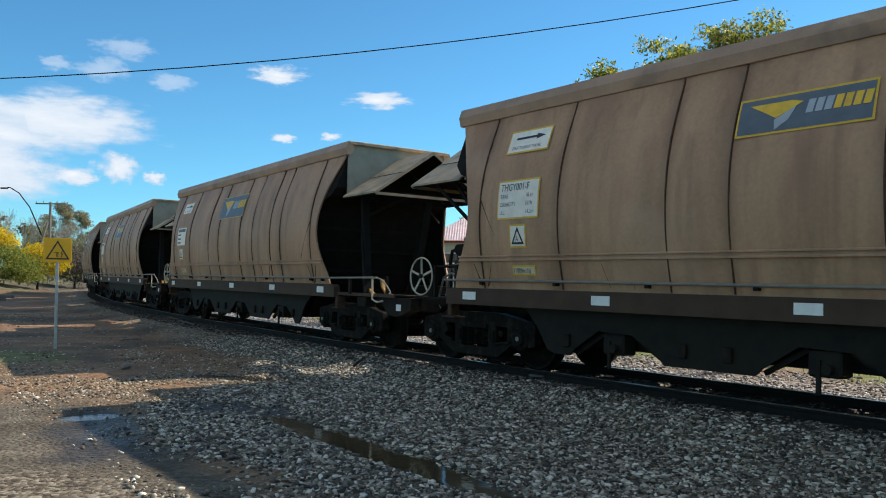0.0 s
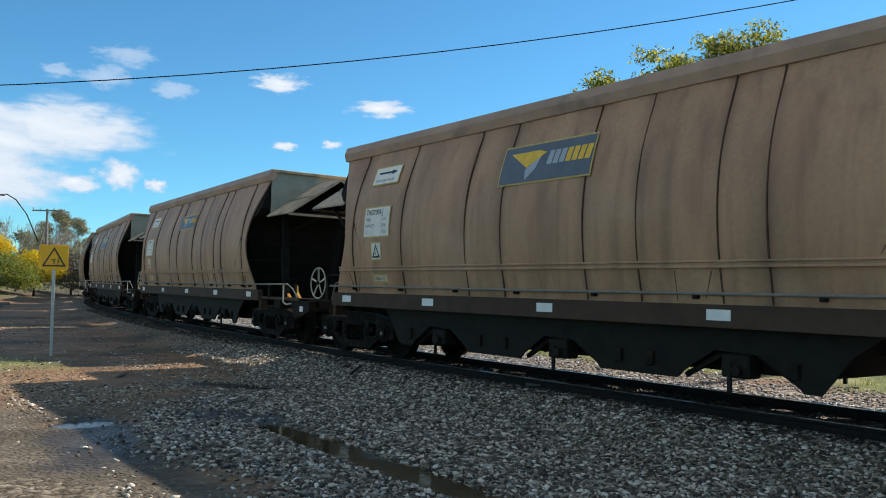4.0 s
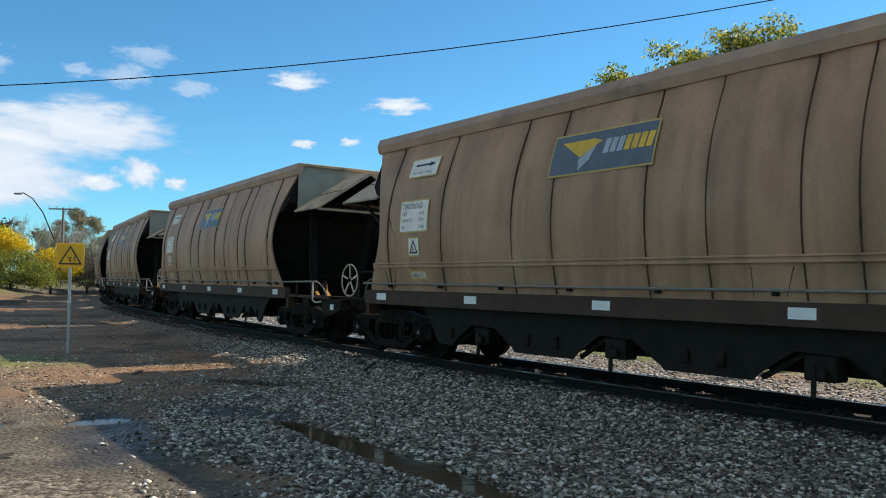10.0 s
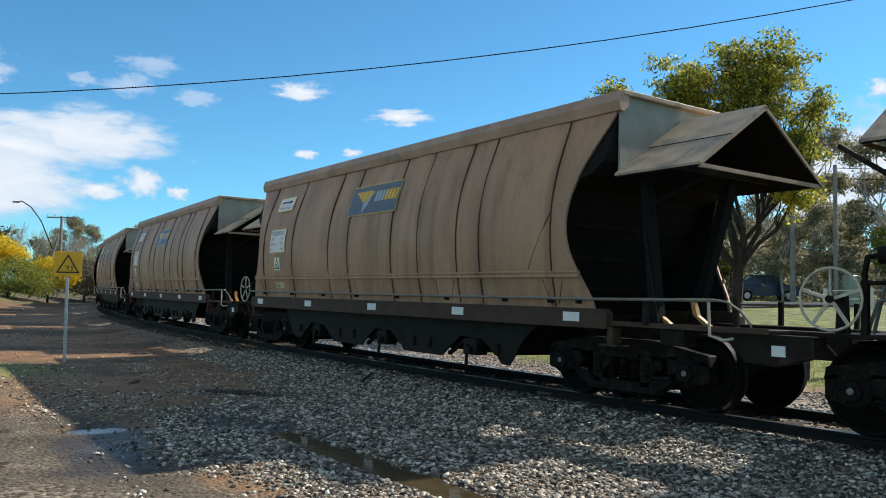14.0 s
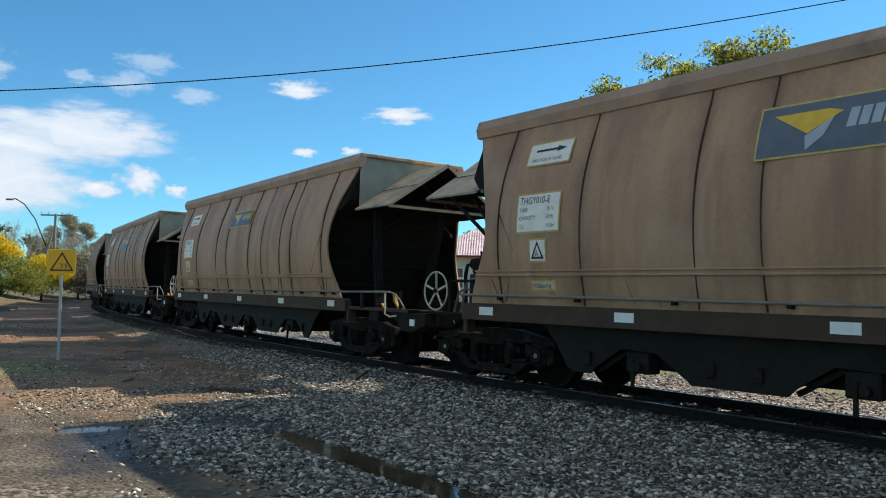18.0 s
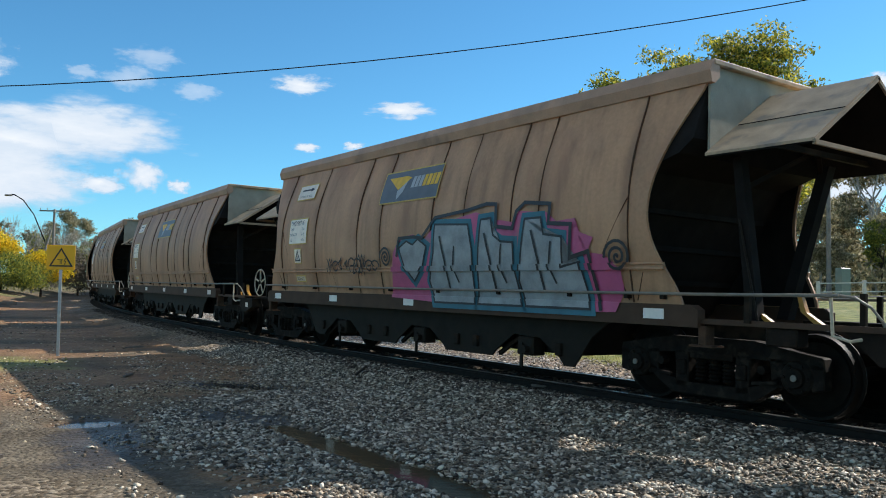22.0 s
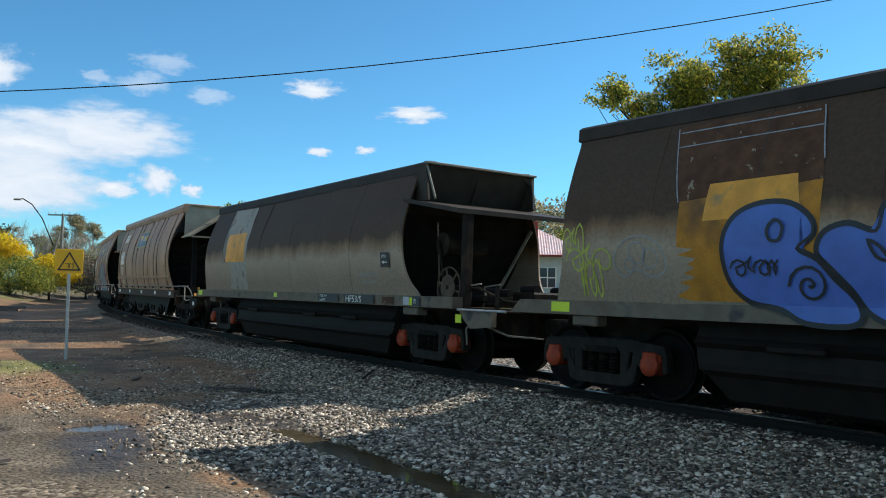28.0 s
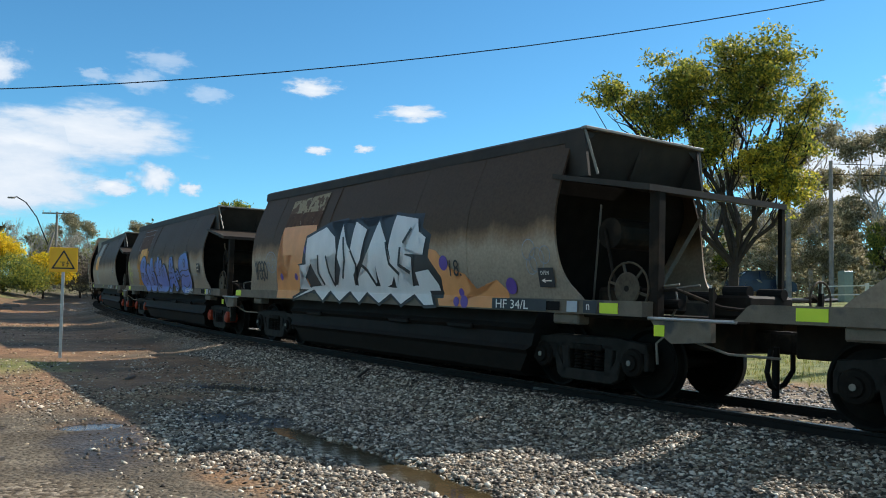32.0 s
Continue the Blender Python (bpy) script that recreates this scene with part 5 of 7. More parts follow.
def graffiti_silver(w):
    """Silver letter forms with a black edge on orange, purple dots."""
    h, q = paint_h, "spray_orange"
    painted(w, "worn_panel", [(3.66, 2.97), (2.11, 3.04), (2.10, 2.55), (3.61, 2.55)], "cream_panel", h, 0.005, "flaking cream panel")
    painted(w, "worn_panel", [(3.63, 2.70), (2.10, 2.68), (2.09, 2.36), (3.65, 2.38)], "rust_panel", h, 0.007)
    painted(w, "graffiti", [(2.82, 2.42), (2.16, 2.4), (2.0, 1.94), (1.95, 1.34), (2.9, 1.15), (3.07, 0.99), (4.02, 0.99), (3.92, 1.28), (3.43, 1.33), (3.32, 1.61), (3.09, 1.88), (3.55, 1.91), (3.64, 2.42)], q, h, 0.009, "orange sprayed ground")
    painted(w, "graffiti", [(-1.6, 1.85), (-1.92, 1.8), (-2.26, 1.54), (-2.4, 1.36), (-2.6, 1.45), (-2.72, 1.16), (-2.94, 1.16), (-3.05, 1.31), (-3.31, 1.37), (-3.51, 1.23), (-3.55, 0.99), (-1.9, 0.99)], q, h, 0.009)
    for u, z, r in ((2.5, 1.93, 0.07), (3.65, 1.42, 0.07), (2.97, 1.42, 0.07), (-2.11, 1.61, 0.11), (-2.34, 1.06, 0.07), (-2.53, 1.06, 0.09), (-2.47, 1.19, 0.06), (-3.6, 1.29, 0.11)):
        painted(w, "graffiti", blob(u, z, r, r), "spray_purple", h, 0.013)
    letters = [
        [(2.42, 2.15), (1.68, 2.33), (1.28, 2.13), (1.2, 1.87), (1.63, 1.8), (1.57, 1.45), (1.37, 1.2), (1.81, 1.18), (1.96, 1.54), (1.94, 1.82), (2.27, 1.8), (2.25, 1.66), (2.73, 1.64), (2.41, 1.5), (2.7, 1.28), (2.34, 1.18), (2.84, 1.18), (2.47, 1.45)],
        [(1.16, 1.76), (1.03, 2.35), (0.8, 1.97), (0.68, 1.87), (0.57, 2.37), (0.14, 2.21), (0.33, 1.71), (0.61, 1.45), (0.59, 1.2), (1.27, 1.2), (1.01, 1.45)],
        [(0.01, 1.92), (-0.23, 2.34), (-0.53, 1.98), (-0.63, 1.71), (-0.8, 1.52), (-0.62, 1.29), (-0.28, 1.2), (-0.16, 1.6), (-0.04, 1.45), (-0.18, 1.33), (-0.02, 1.2), (0.48, 1.2), (0.47, 1.38), (0.11, 1.53)],
        [(-0.74, 2.4), (-1.41, 2.3), (-1.45, 2.11), (-1.68, 2.0), (-1.6, 1.74), (-0.99, 1.89), (-0.93, 1.78), (-1.28, 1.71), (-1.26, 1.6), (-0.93, 1.58), (-0.99, 1.41), (-1.24, 1.21), (-0.76, 1.2), (-0.72, 1.49), (-0.6, 1.89)],
        [(-1.36, 1.48), (-1.72, 1.52), (-1.95, 1.3), (-1.98, 1.21), (-1.44, 1.2)],
        [(3.21, 0.98), (2.24, 1.18), (1.87, 0.985), (1.57, 1.18), (1.21, 0.985), (0.83, 1.17), (0.49, 0.985), (0.22, 1.16), (-0.18, 0.985), (-0.55, 1.15), (-0.86, 0.985), (-1.25, 1.15), (-1.53, 0.985),
         (-1.78, 1.0), (-1.68, 1.22), (-1.37, 1.28), (-0.83, 1.23), (-0.27, 1.26), (0.31, 1.26), (0.92, 1.28), (1.76, 1.26), (2.28, 1.23)]]
    painted(w, "graffiti", [(2.5, 2.2), (1.6, 2.42), (1.15, 2.1), (0.95, 2.46), (0.62, 2.3), (0.45, 2.46), (0.05, 2.25), (-0.3, 2.42), (-0.75, 2.42), (-1.55, 2.38), (-1.55, 2.16), (-1.8, 2.04), (-1.72, 1.7), (-2.02, 1.4), (-2.02, 1.1), (2.3, 1.1), (2.45, 1.35), (2.65, 1.66)],
            "ink", h, 0.011, "black sprayed ground of the letters")
    for pts in letters:
        painted(w, "graffiti", pts, "silver", h, 0.026, "silver sprayed letter form", "ink", 0.10, -0.009)
    lines(w, "sprayed_line", ([(1.92, 1.8), (1.95, 1.5), (1.75, 1.28)], [(1.6, 1.78), (1.5, 1.5), (1.34, 1.26)], [(0.66, 1.86), (0.48, 1.62), (0.56, 1.32)], [(0.3, 1.62), (0.1, 1.52), (-0.14, 1.28)], [(-0.52, 1.96), (-0.62, 1.62), (-0.88, 1.46)],
                              [(-0.96, 1.86), (-0.9, 1.6), (-1.2, 1.48)], [(0.95, 2.1), (0.88, 1.7), (1.0, 1.4)], [(-1.25, 2.15), (-1.05, 1.95)]), 0.055, h, 0.031, "ink")
    part("graffiti", lie_on(lettering(B(), "18.", -2.2, 1.42, 0.34), h, 0.016), "ink", w)
    bm = B()
    for u, z, r in ((-4.0, 1.75, 0.12), (-4.15, 1.62, 0.14), (-4.3, 1.68, 0.1), (-4.05, 1.55, 0.1)):
        ringed(bm, u, z, r, r * 1.1, 16, wide=0.012)
    part("chalk_drawing", lie_on(bm, h, 0.01), "chalk", w, "pale chalk loops")
    part("graffiti", lie_on(scrawl(B(), 5.0, 1.55, 0.58, 0.4, 4, 0.035, 5), h, 0.01), "ink", w, "faint black tag")
    bm = stroke(B(), rounded([(4.4, 1.75), (4.25, 1.92), (4.0, 1.9), (3.85, 1.72), (3.95, 1.55), (4.2, 1.52)]), 0.016)
    for u, z, r in ((4.15, 1.74, 0.13), (4.0, 1.68, 0.1), (4.28, 1.64, 0.08)):
        ringed(bm, u, z, r, r * 1.1, 16, wide=0.013)
    part("chalk_drawing", lie_on(bm, h, 0.01), "chalk", w)


def graffiti_blue(w):
    h, q = paint_h, "spray_blue"
    painted(w, "worn_panel", [(3.96, 3.06), (2.32, 3.06), (2.2, 2.30), (3.74, 2.20)], "rust_panel", h, 0.005, "flaking dark brown panel")
    painted(w, "worn_panel", [(3.74, 2.20), (2.2, 2.30), (2.25, 1.17), (3.80, 1.17)], "ochre_panel", h, 0.007, "smoke-stained ochre panel")
    painted(w, "worn_panel", [(3.39, 2.36), (2.45, 2.38), (2.4, 2.0), (3.45, 1.98)], "yellow_panel", h, 0.009, "scuffed yellow panel")
    bm = stroke(B(), [(3.9, 2.82), (2.3, 2.84)], 0.012)
    stroke(bm, [(3.92, 2.99), (2.36, 3.0)], 0.014), stroke(bm, [(3.96, 3.04), (3.76, 2.2)], 0.014), stroke(bm, [(2.32, 3.04), (2.22, 2.5)], 0.014)
    part("scratch", lie_on(bm, h, 0.010), "chalk", w, "pale scratched lines")
    letters = [
        [(3.21, 1.62), (3.18, 1.84), (3.05, 2.02), (2.8, 2.11), (2.51, 2.09), (2.31, 1.95), (2.28, 1.8), (2.43, 1.67), (2.25, 1.56), (2.11, 1.39), (1.95, 1.22), (1.89, 1.06), (2.02, 0.985), (2.4, 1.0), (2.64, 1.12), (2.95, 1.18), (3.14, 1.35)],
        [(2.24, 1.64), (2.16, 1.81), (1.95, 1.87), (1.72, 1.8), (1.64, 2.02), (1.49, 2.05), (1.32, 2.0), (1.38, 1.75), (1.45, 1.59), (1.2, 1.62), (1.01, 1.51), (0.91, 1.34), (0.91, 1.16), (1.04, 1.0), (1.29, 0.985), (1.59, 1.0), (1.82, 1.11), (1.95, 1.3), (2.12, 1.49)],
        [(1.04, 1.78), (0.98, 1.9), (0.82, 1.94), (0.72, 1.89), (0.69, 2.04), (0.57, 2.06), (0.43, 2.0), (0.43, 1.87), (0.32, 1.95), (0.18, 1.97), (0.06, 1.89), (0.01, 1.75), (-0.19, 1.82), (-0.43, 1.76), (-0.59, 1.59), (-0.67, 1.38), (-0.69, 1.19),
         (-0.57, 1.03), (-0.3, 0.985), (0.07, 0.985), (0.38, 0.99), (0.7, 0.985), (0.83, 1.1), (0.81, 1.38), (0.9, 1.58)],
        [(-0.72, 0.985), (-0.77, 1.26), (-0.91, 1.79), (-0.95, 2.0), (-1.13, 2.03), (-1.29, 2.02), (-1.42, 1.83), (-1.56, 1.55), (-1.72, 1.33), (-1.9, 1.1), (-1.71, 1.01), (-1.55, 1.03), (-1.4, 1.17), (-1.27, 1.24), (-1.11, 1.2), (-1.06, 0.985)],
        [(-1.56, 1.56), (-1.82, 1.57), (-1.82, 1.65), (-1.97, 1.61), (-2.16, 1.46), (-1.96, 1.32), (-1.82, 1.34), (-1.84, 1.39), (-1.67, 1.41)],
        [(-2.07, 1.84), (-2.16, 2.0), (-2.47, 2.07), (-2.8, 2.1), (-3.0, 1.99), (-3.17, 1.82), (-3.18, 1.64), (-3.32, 1.5), (-3.36, 1.29), (-3.21, 1.09), (-2.89, 0.99), (-2.48, 0.985), (-2.23, 1.07), (-2.17, 1.25), (-2.31, 1.41), (-2.14, 1.53), (-2.08, 1.69)]]
    for k, pts in enumerate(letters):
        shape = pts if k in (3, 4) else rounded(pts)
        part("outline", lie_on(stroke(B(), shape + [shape[0]], 0.075), h, 0.014 + 0.002 * k), "ink", w)
        painted(w, "graffiti", shape, q, h, 0.018 + 0.002 * k, "blue bubble letter form", "ink", 0.03)
    lines(w, "spiral", [coil(*c) for c in ((2.33, 1.33, 0.2, 1.8), (1.33, 1.34, 0.22, 2.1), (0.86, 1.79, 0.13, 1.6), (-0.14, 1.57, 0.22, 2.0), (-2.72, 1.78, 0.16, 1.6))], 0.028, h, 0.036, "ink", "black sprayed spiral")
    holes = (rounded([(2.72, 1.86), (2.64, 1.95), (2.56, 1.88), (2.6, 1.76), (2.69, 1.76)], 3), rounded([(1.78, 1.72), (1.68, 1.66), (1.62, 1.55), (1.72, 1.58)], 3), [(-1.10, 1.55), (-1.12, 1.71), (-1.19, 1.82), (-1.28, 1.66), (-1.31, 1.55)],
             rounded([(0.44, 1.5), (0.36, 1.61), (0.27, 1.58), (0.25, 1.48)], 3))
    lines(w, "sprayed_line", [c + [c[0]] for c in holes], 0.03, h, 0.036, "ink")
    lines(w, "sprayed_line", ([(2.2, 1.55), (2.3, 1.62), (2.42, 1.67)], [(0.82, 1.4), (0.7, 1.5), (0.6, 1.48)], [(0.43, 1.86), (0.38, 1.7), (0.2, 1.66), (0.02, 1.74)], [(-2.3, 1.42), (-2.55, 1.5), (-2.8, 1.44), (-3.15, 1.46)],
                              [(-2.5, 1.2), (-2.75, 1.12), (-3.05, 1.2), (-3.2, 1.3)], [(-2.2, 1.55), (-2.5, 1.62), (-2.95, 1.6), (-3.15, 1.64)]), 0.03, h, 0.036, "ink")
    for u, z in ((-0.95, 1.75), (-0.93, 1.55), (-0.85, 1.35), (-0.84, 1.12), (-1.0, 1.4), (-1.0, 1.1), (-1.38, 1.72), (-1.2, 1.4), (-1.4, 1.42), (-1.52, 1.3), (-1.6, 1.16), (-1.73, 1.1), (-1.75, 1.48), (-1.95, 1.5), (-1.98, 1.42), (-1.12, 1.94)):
        tip = [(u + r * math.cos(0.3 + a * math.pi / 6), z + r * math.sin(0.3 + a * math.pi / 6)) for a, r in zip(range(12), (0.055, 0.02) * 6)]
        part("sprayed_star", lie_on(flat(B(), tip), h, 0.036), "ink", w)
    for i in range(9):
        part("sprayed_dot", lie_on(flat(B(), blob(-2.2 - 0.11 * (i % 4) - 0.03 * (i // 4), 1.98 - 0.06 * (i // 4), 0.016, 0.016, 6)), h, 0.036), "ink", w)
    for k, (u, z, wide) in enumerate(((5.4, 1.86, 0.3), (5.35, 1.62, 0.62), (5.15, 1.4, 0.3))):
        part("graffiti", lie_on(scrawl(B(), u, z, wide, 0.42, 3, 0.02, 3 + k), h, 0.008), "spray_lime", w, "thin yellow tag")
    bm = stroke(B(), rounded([(4.55, 1.75), (4.35, 1.86), (4.12, 1.84), (3.95, 1.7), (3.92, 1.5), (4.1, 1.42), (4.3, 1.5), (4.5, 1.42), (4.62, 1.58)]), 0.014)
    for u, z, r in ((4.3, 1.68, 0.11), (4.12, 1.62, 0.1), (4.4, 1.55, 0.07)):
        ringed(bm, u, z, r, r * 1.1, 16, wide=0.012)
    part("chalk_drawing", lie_on(bm, h, 0.01), "chalk", w, "pale chalk loops")
    part("graffiti", lie_on(scrawl(B(), 3.12, 1.5, 0.5, 0.24, 4, 0.02, 4), h, 0.036), "ink", w)
    part("graffiti", lie_on(scrawl(B(), 0.72, 1.15, 0.5, 0.2, 4, 0.022, 6), h, 0.036), "ink", w)


def graffiti_pink(w):
    h = paint_a
    painted(w, "graffiti", [(0.32, 1.75), (0.12, 1.98), (-0.27, 2.02), (-0.52, 1.9), (-0.86, 2.13), (-1.83, 2.26), (-2.3, 2.13), (-2.63, 2.08), (-2.73, 2.22), (-3.26, 2.17), (-3.44, 2.05), (-3.76, 2.07),
                            (-3.74, 1.93), (-4.05, 1.83), (-3.94, 1.66), (-4.2, 1.63), (-4.43, 1.48), (-4.46, 1.24), (-4.32, 0.98), (-3.99, 0.97), (-3.6, 1.01), (-0.76, 1), (0.47, 1.05)], "spray_pink", h, 0.012, "pink sprayed ground")
    letters = [
        [(0.12, 1.82), (-0.1, 1.92), (-0.27, 1.86), (-0.42, 1.94), (-0.64, 1.83), (-0.5, 1.52), (-0.25, 1.31), (-0.01, 1.52)],
        [(-0.86, 2.14), (-1.67, 2.1), (-1.75, 1.76), (-1.72, 1.0), (-1.49, 1.0), (-0.76, 1), (-0.66, 1.31), (-0.82, 1.72)],
        [(-1.96, 2.15), (-2.17, 2.16), (-2.23, 1.93), (-2.38, 1.84), (-2.63, 1.82), (-2.62, 1.5), (-2.72, 1.0), (-1.8, 1.0), (-1.86, 1.5)],
        [(-2.87, 2.11), (-3.17, 2.11), (-3.22, 1.9), (-3.54, 1.86), (-3.52, 1.49), (-3.82, 1.55), (-3.9, 1.23), (-3.93, 1.0), (-2.8, 1.0), (-2.7, 1.32), (-2.8, 1.78)]]
    for pts in letters:
        part("outline", lie_on(stroke(B(), pts + [pts[0]], 0.16), h, 0.016), "spray_teal", w)
        painted(w, "graffiti", pts, "spray_grey", h, 0.022, "grey sprayed letter form", "ink", 0.03)
    part("outline", lie_on(stroke(B(), [(0.2, 1.7), (0.12, 1.97), (-0.3, 1.98), (-0.52, 1.95), (-0.86, 2.24), (-1.66, 2.3), (-2.06, 2.36), (-2.27, 2.34), (-2.29, 2.04), (-2.63, 2.0), (-2.7, 2.22), (-2.86, 2.32), (-3.33, 2.27), (-3.31, 2.03), (-3.7, 2.0),
                                        (-3.66, 1.6), (-3.97, 1.67), (-4.05, 1.3), (-4.1, 1.0)], 0.05), h, 0.028), "ink", w)
    for u, z, r in ((0.53, 1.68, 0.17), (-4.42, 1.60, 0.2)):
        part("graffiti", lie_on(spiral(B(), u, z, r, 2.5, 0.035), h, 0.034), "ink", w, "black sprayed spiral")
    for u in (-1.15, -2.2, -3.15):
        part("graffiti", lie_on(stroke(B(), [(u + 0.15, 1.95), (u + 0.05, 1.6), (u - 0.02, 1.2)], 0.04), h, 0.034), "ink", w)
        part("graffiti", lie_on(stroke(B(), [(u - 0.2, 1.8), (u - 0.14, 1.5), (u - 0.25, 1.3)], 0.03), h, 0.034), "ink", w)
    part("graffiti", lie_on(scrawl(B(), 2.55, 1.56, 1.75, 0.3, 9, 0.026, 12), h, 0.034), "ink", w, "thin black sprayed tag")


def sooty_marks(w, number, at, extra, spot=(-4.17, 1.40), panel=True):
    """The painted number on the sill, and small notices."""
    h = paint_h
    p = part("number_panel", lie_on(rect(B(), at + 0.08, at - 1.0, 0.985, 1.13), h, 0.031), "ink", w, "black panel with a white number") if panel else w
    part("inscription", lie_on(lettering(B(), number, at, 1.0, 0.165, 1.25), h, 0.042), "white", p)
    nu, nw = spot
    d = 0.2 if extra else 0.0
    p = part("notice", lie_on(rect(B(), nu + 0.14, nu - 0.14, nw - 0.12, nw + 0.12), h, 0.022), "ink", w, "small black notice with an arrow")
    part("inscription", lie_on(lettering(B(), "OPEN", nu + 0.10, nw + 0.03, 0.075), h, 0.026), "white", p)
    bm = stroke(B(), [(nu - 0.09, nw - 0.04), (nu + 0.03, nw - 0.04)], 0.014)
    flat(bm, [(nu + 0.02, nw - 0.012), (nu + 0.02, nw - 0.068), (nu + 0.09, nw - 0.04)])
    part("arrow", lie_on(bm, h, 0.026), "white", p)
    p = part("letter_panel", lie_on(rect(B(), d - 4.9, d - 5.12, 0.985, 1.13), h, 0.02), "ink", w, "black panel with a white letter")
    part("inscription", lie_on(lettering(B(), "n", d - 4.95, 1.02, 0.15), h, 0.024), "white", p)
    part("worn_panel", lie_on(rect(B(), 2 * d - 4.15, 2 * d - 4.5, 1.0, 1.11), h, 0.018), "rust_panel" if extra else "void", w)
    part("worn_panel", lie_on(rect(B(), d - 4.62, d - 4.8, 0.99, 1.12), h, 0.018), "grey", w)
    if not panel:
        part("inscription", lie_on(lettering(lettering(B(), "TURN HAND WHEEL", -3.38, 1.46, 0.085, 0.9), "UNTIL TIGHT", -3.48, 1.34, 0.085, 0.9), h, 0.042), "chalk", w)
    if extra:
        part("inscription", lie_on(lettering(lettering(B(), "TURN HAND WHEEL", -3.0, 1.44, 0.085, 0.9), "UNTIL TIGHT", -3.15, 1.33, 0.085, 0.9), h, 0.02), "chalk", w)
        p = part("number_panel", lie_on(rect(B(), -1.28, -2.12, 0.985, 1.13), h, 0.02), "ink", w)
        part("inscription", lie_on(lettering(lettering(B(), "TARE 14.5t", -1.36, 1.065, 0.075), "Load 50t", -1.36, 0.995, 0.075), h, 0.024), "white", p)
        part("reflector", lie_on(rect(B(), 0.97, 0.8, 1.03, 1.12), h, 0.006), "lime", w, "fluorescent lime reflector patch")


# ---- the train ----
M["faded"] = material("faded_yellow_edge", (0.62, 0.42, 0.13), 0.6, vary=0.25, scale=20)
M["grey_ink"] = material("faded_grey_letters", (0.12, 0.12, 0.12), 0.5)
M["plate_dull"] = material("dull_cream_plate", (0.66, 0.52, 0.34), 0.5, vary=0.15, scale=10)
TRAIN = []          # (wagon, metres behind the train's mark)
first = hopper_wagon()
NUMBERS = {0: "THGY001-F", 1: "THGY004-J", 2: "THGY005-S", 3: "THGY015-D", 4: "THGY008-W", 5: "THGY002-Y", 6: "THGY010-E", 7: "THGY007-N", 8: "THGY012-W"}
for k in range(-4, 9):
    wagon = first if k == -4 else copy_thing(first, wagon_pose(0, 14.2 * k))
    TRAIN.append((wagon, 14.2 * k))
for (wagon, back), k in zip(TRAIN, range(-4, 9)):
    markings(wagon, NUMBERS.get(k, ""), k in (0, 5))
# the front hood of one brown wagon is cut shorter
for ob in TRAIN[9][0].children:
    if ob.name.split(".")[0] in ("hood_sheet", "hood_lining", "hood_edge", "hood_tie", "hood_fold") and ob.data.vertices[0].co.x > 0:
        ob.location.x, ob.scale.x = 5.37 * 0.46, 0.54
graffiti_pink(TRAIN[11][0])
# the front edge of each body, bottom to top
sooty = sooty_wagon("red", [(1.12, 5.62), (1.5, 5.45), (1.9, 5.4), (2.5, 5.42), (3.14, 5.45)])
twin = copy_thing(sooty, wagon_pose(0, 141.455))
plain = sooty_wagon("bogie", [(1.12, 5.5), (1.3, 5.38), (1.5, 5.22), (1.97, 5.16), (3.14, 5.25)], 4.97)
last = sooty_wagon("bogie", [(1.12, 5.5), (1.25, 5.2), (1.41, 5.0), (1.7, 4.5), (2.0, 4.37), (3.14, 4.38)], 4.68)
for wagon, back in ((sooty, 127.98), (twin, 141.455), (plain, 154.75), (last, 168.045)):
    TRAIN.append((wagon, back))
bodies = [w for w, back in TRAIN[13:]]
reflectors(bodies[0], 6.06, -4.6, -5.8)
reflectors(bodies[1], 5.54, -4.57, -5.74)
reflectors(bodies[2], 6.2, -5.29, -5.94)
reflectors(bodies[3], 5.66, -5.0, -5.9)
sooty_marks(bodies[0], "HF53/S", -2.46, True, (-3.97, 1.71))
sooty_marks(bodies[1], "HF 507/Y", -2.62, False, (-4.09, 1.66), False)
sooty_marks(bodies[2], "HF 34/L", -3.27, False, (-4.31, 1.40))
painted(bodies[0], "worn_panel", [(4.1, 3.1), (2.6, 3.07), (2.45, 2.5), (2.5, 1.17), (4.05, 1.17), (3.85, 2.13)], "pale_panel", paint_h, 0.006, "pale grey panel")
painted(bodies[0], "worn_panel", [(3.82, 2.47), (2.64, 2.48), (2.56, 1.80), (3.84, 1.82)], "yellow_panel", paint_h, 0.01, "scuffed yellow panel")
graffiti_blue(bodies[1])
graffiti_silver(bodies[2])




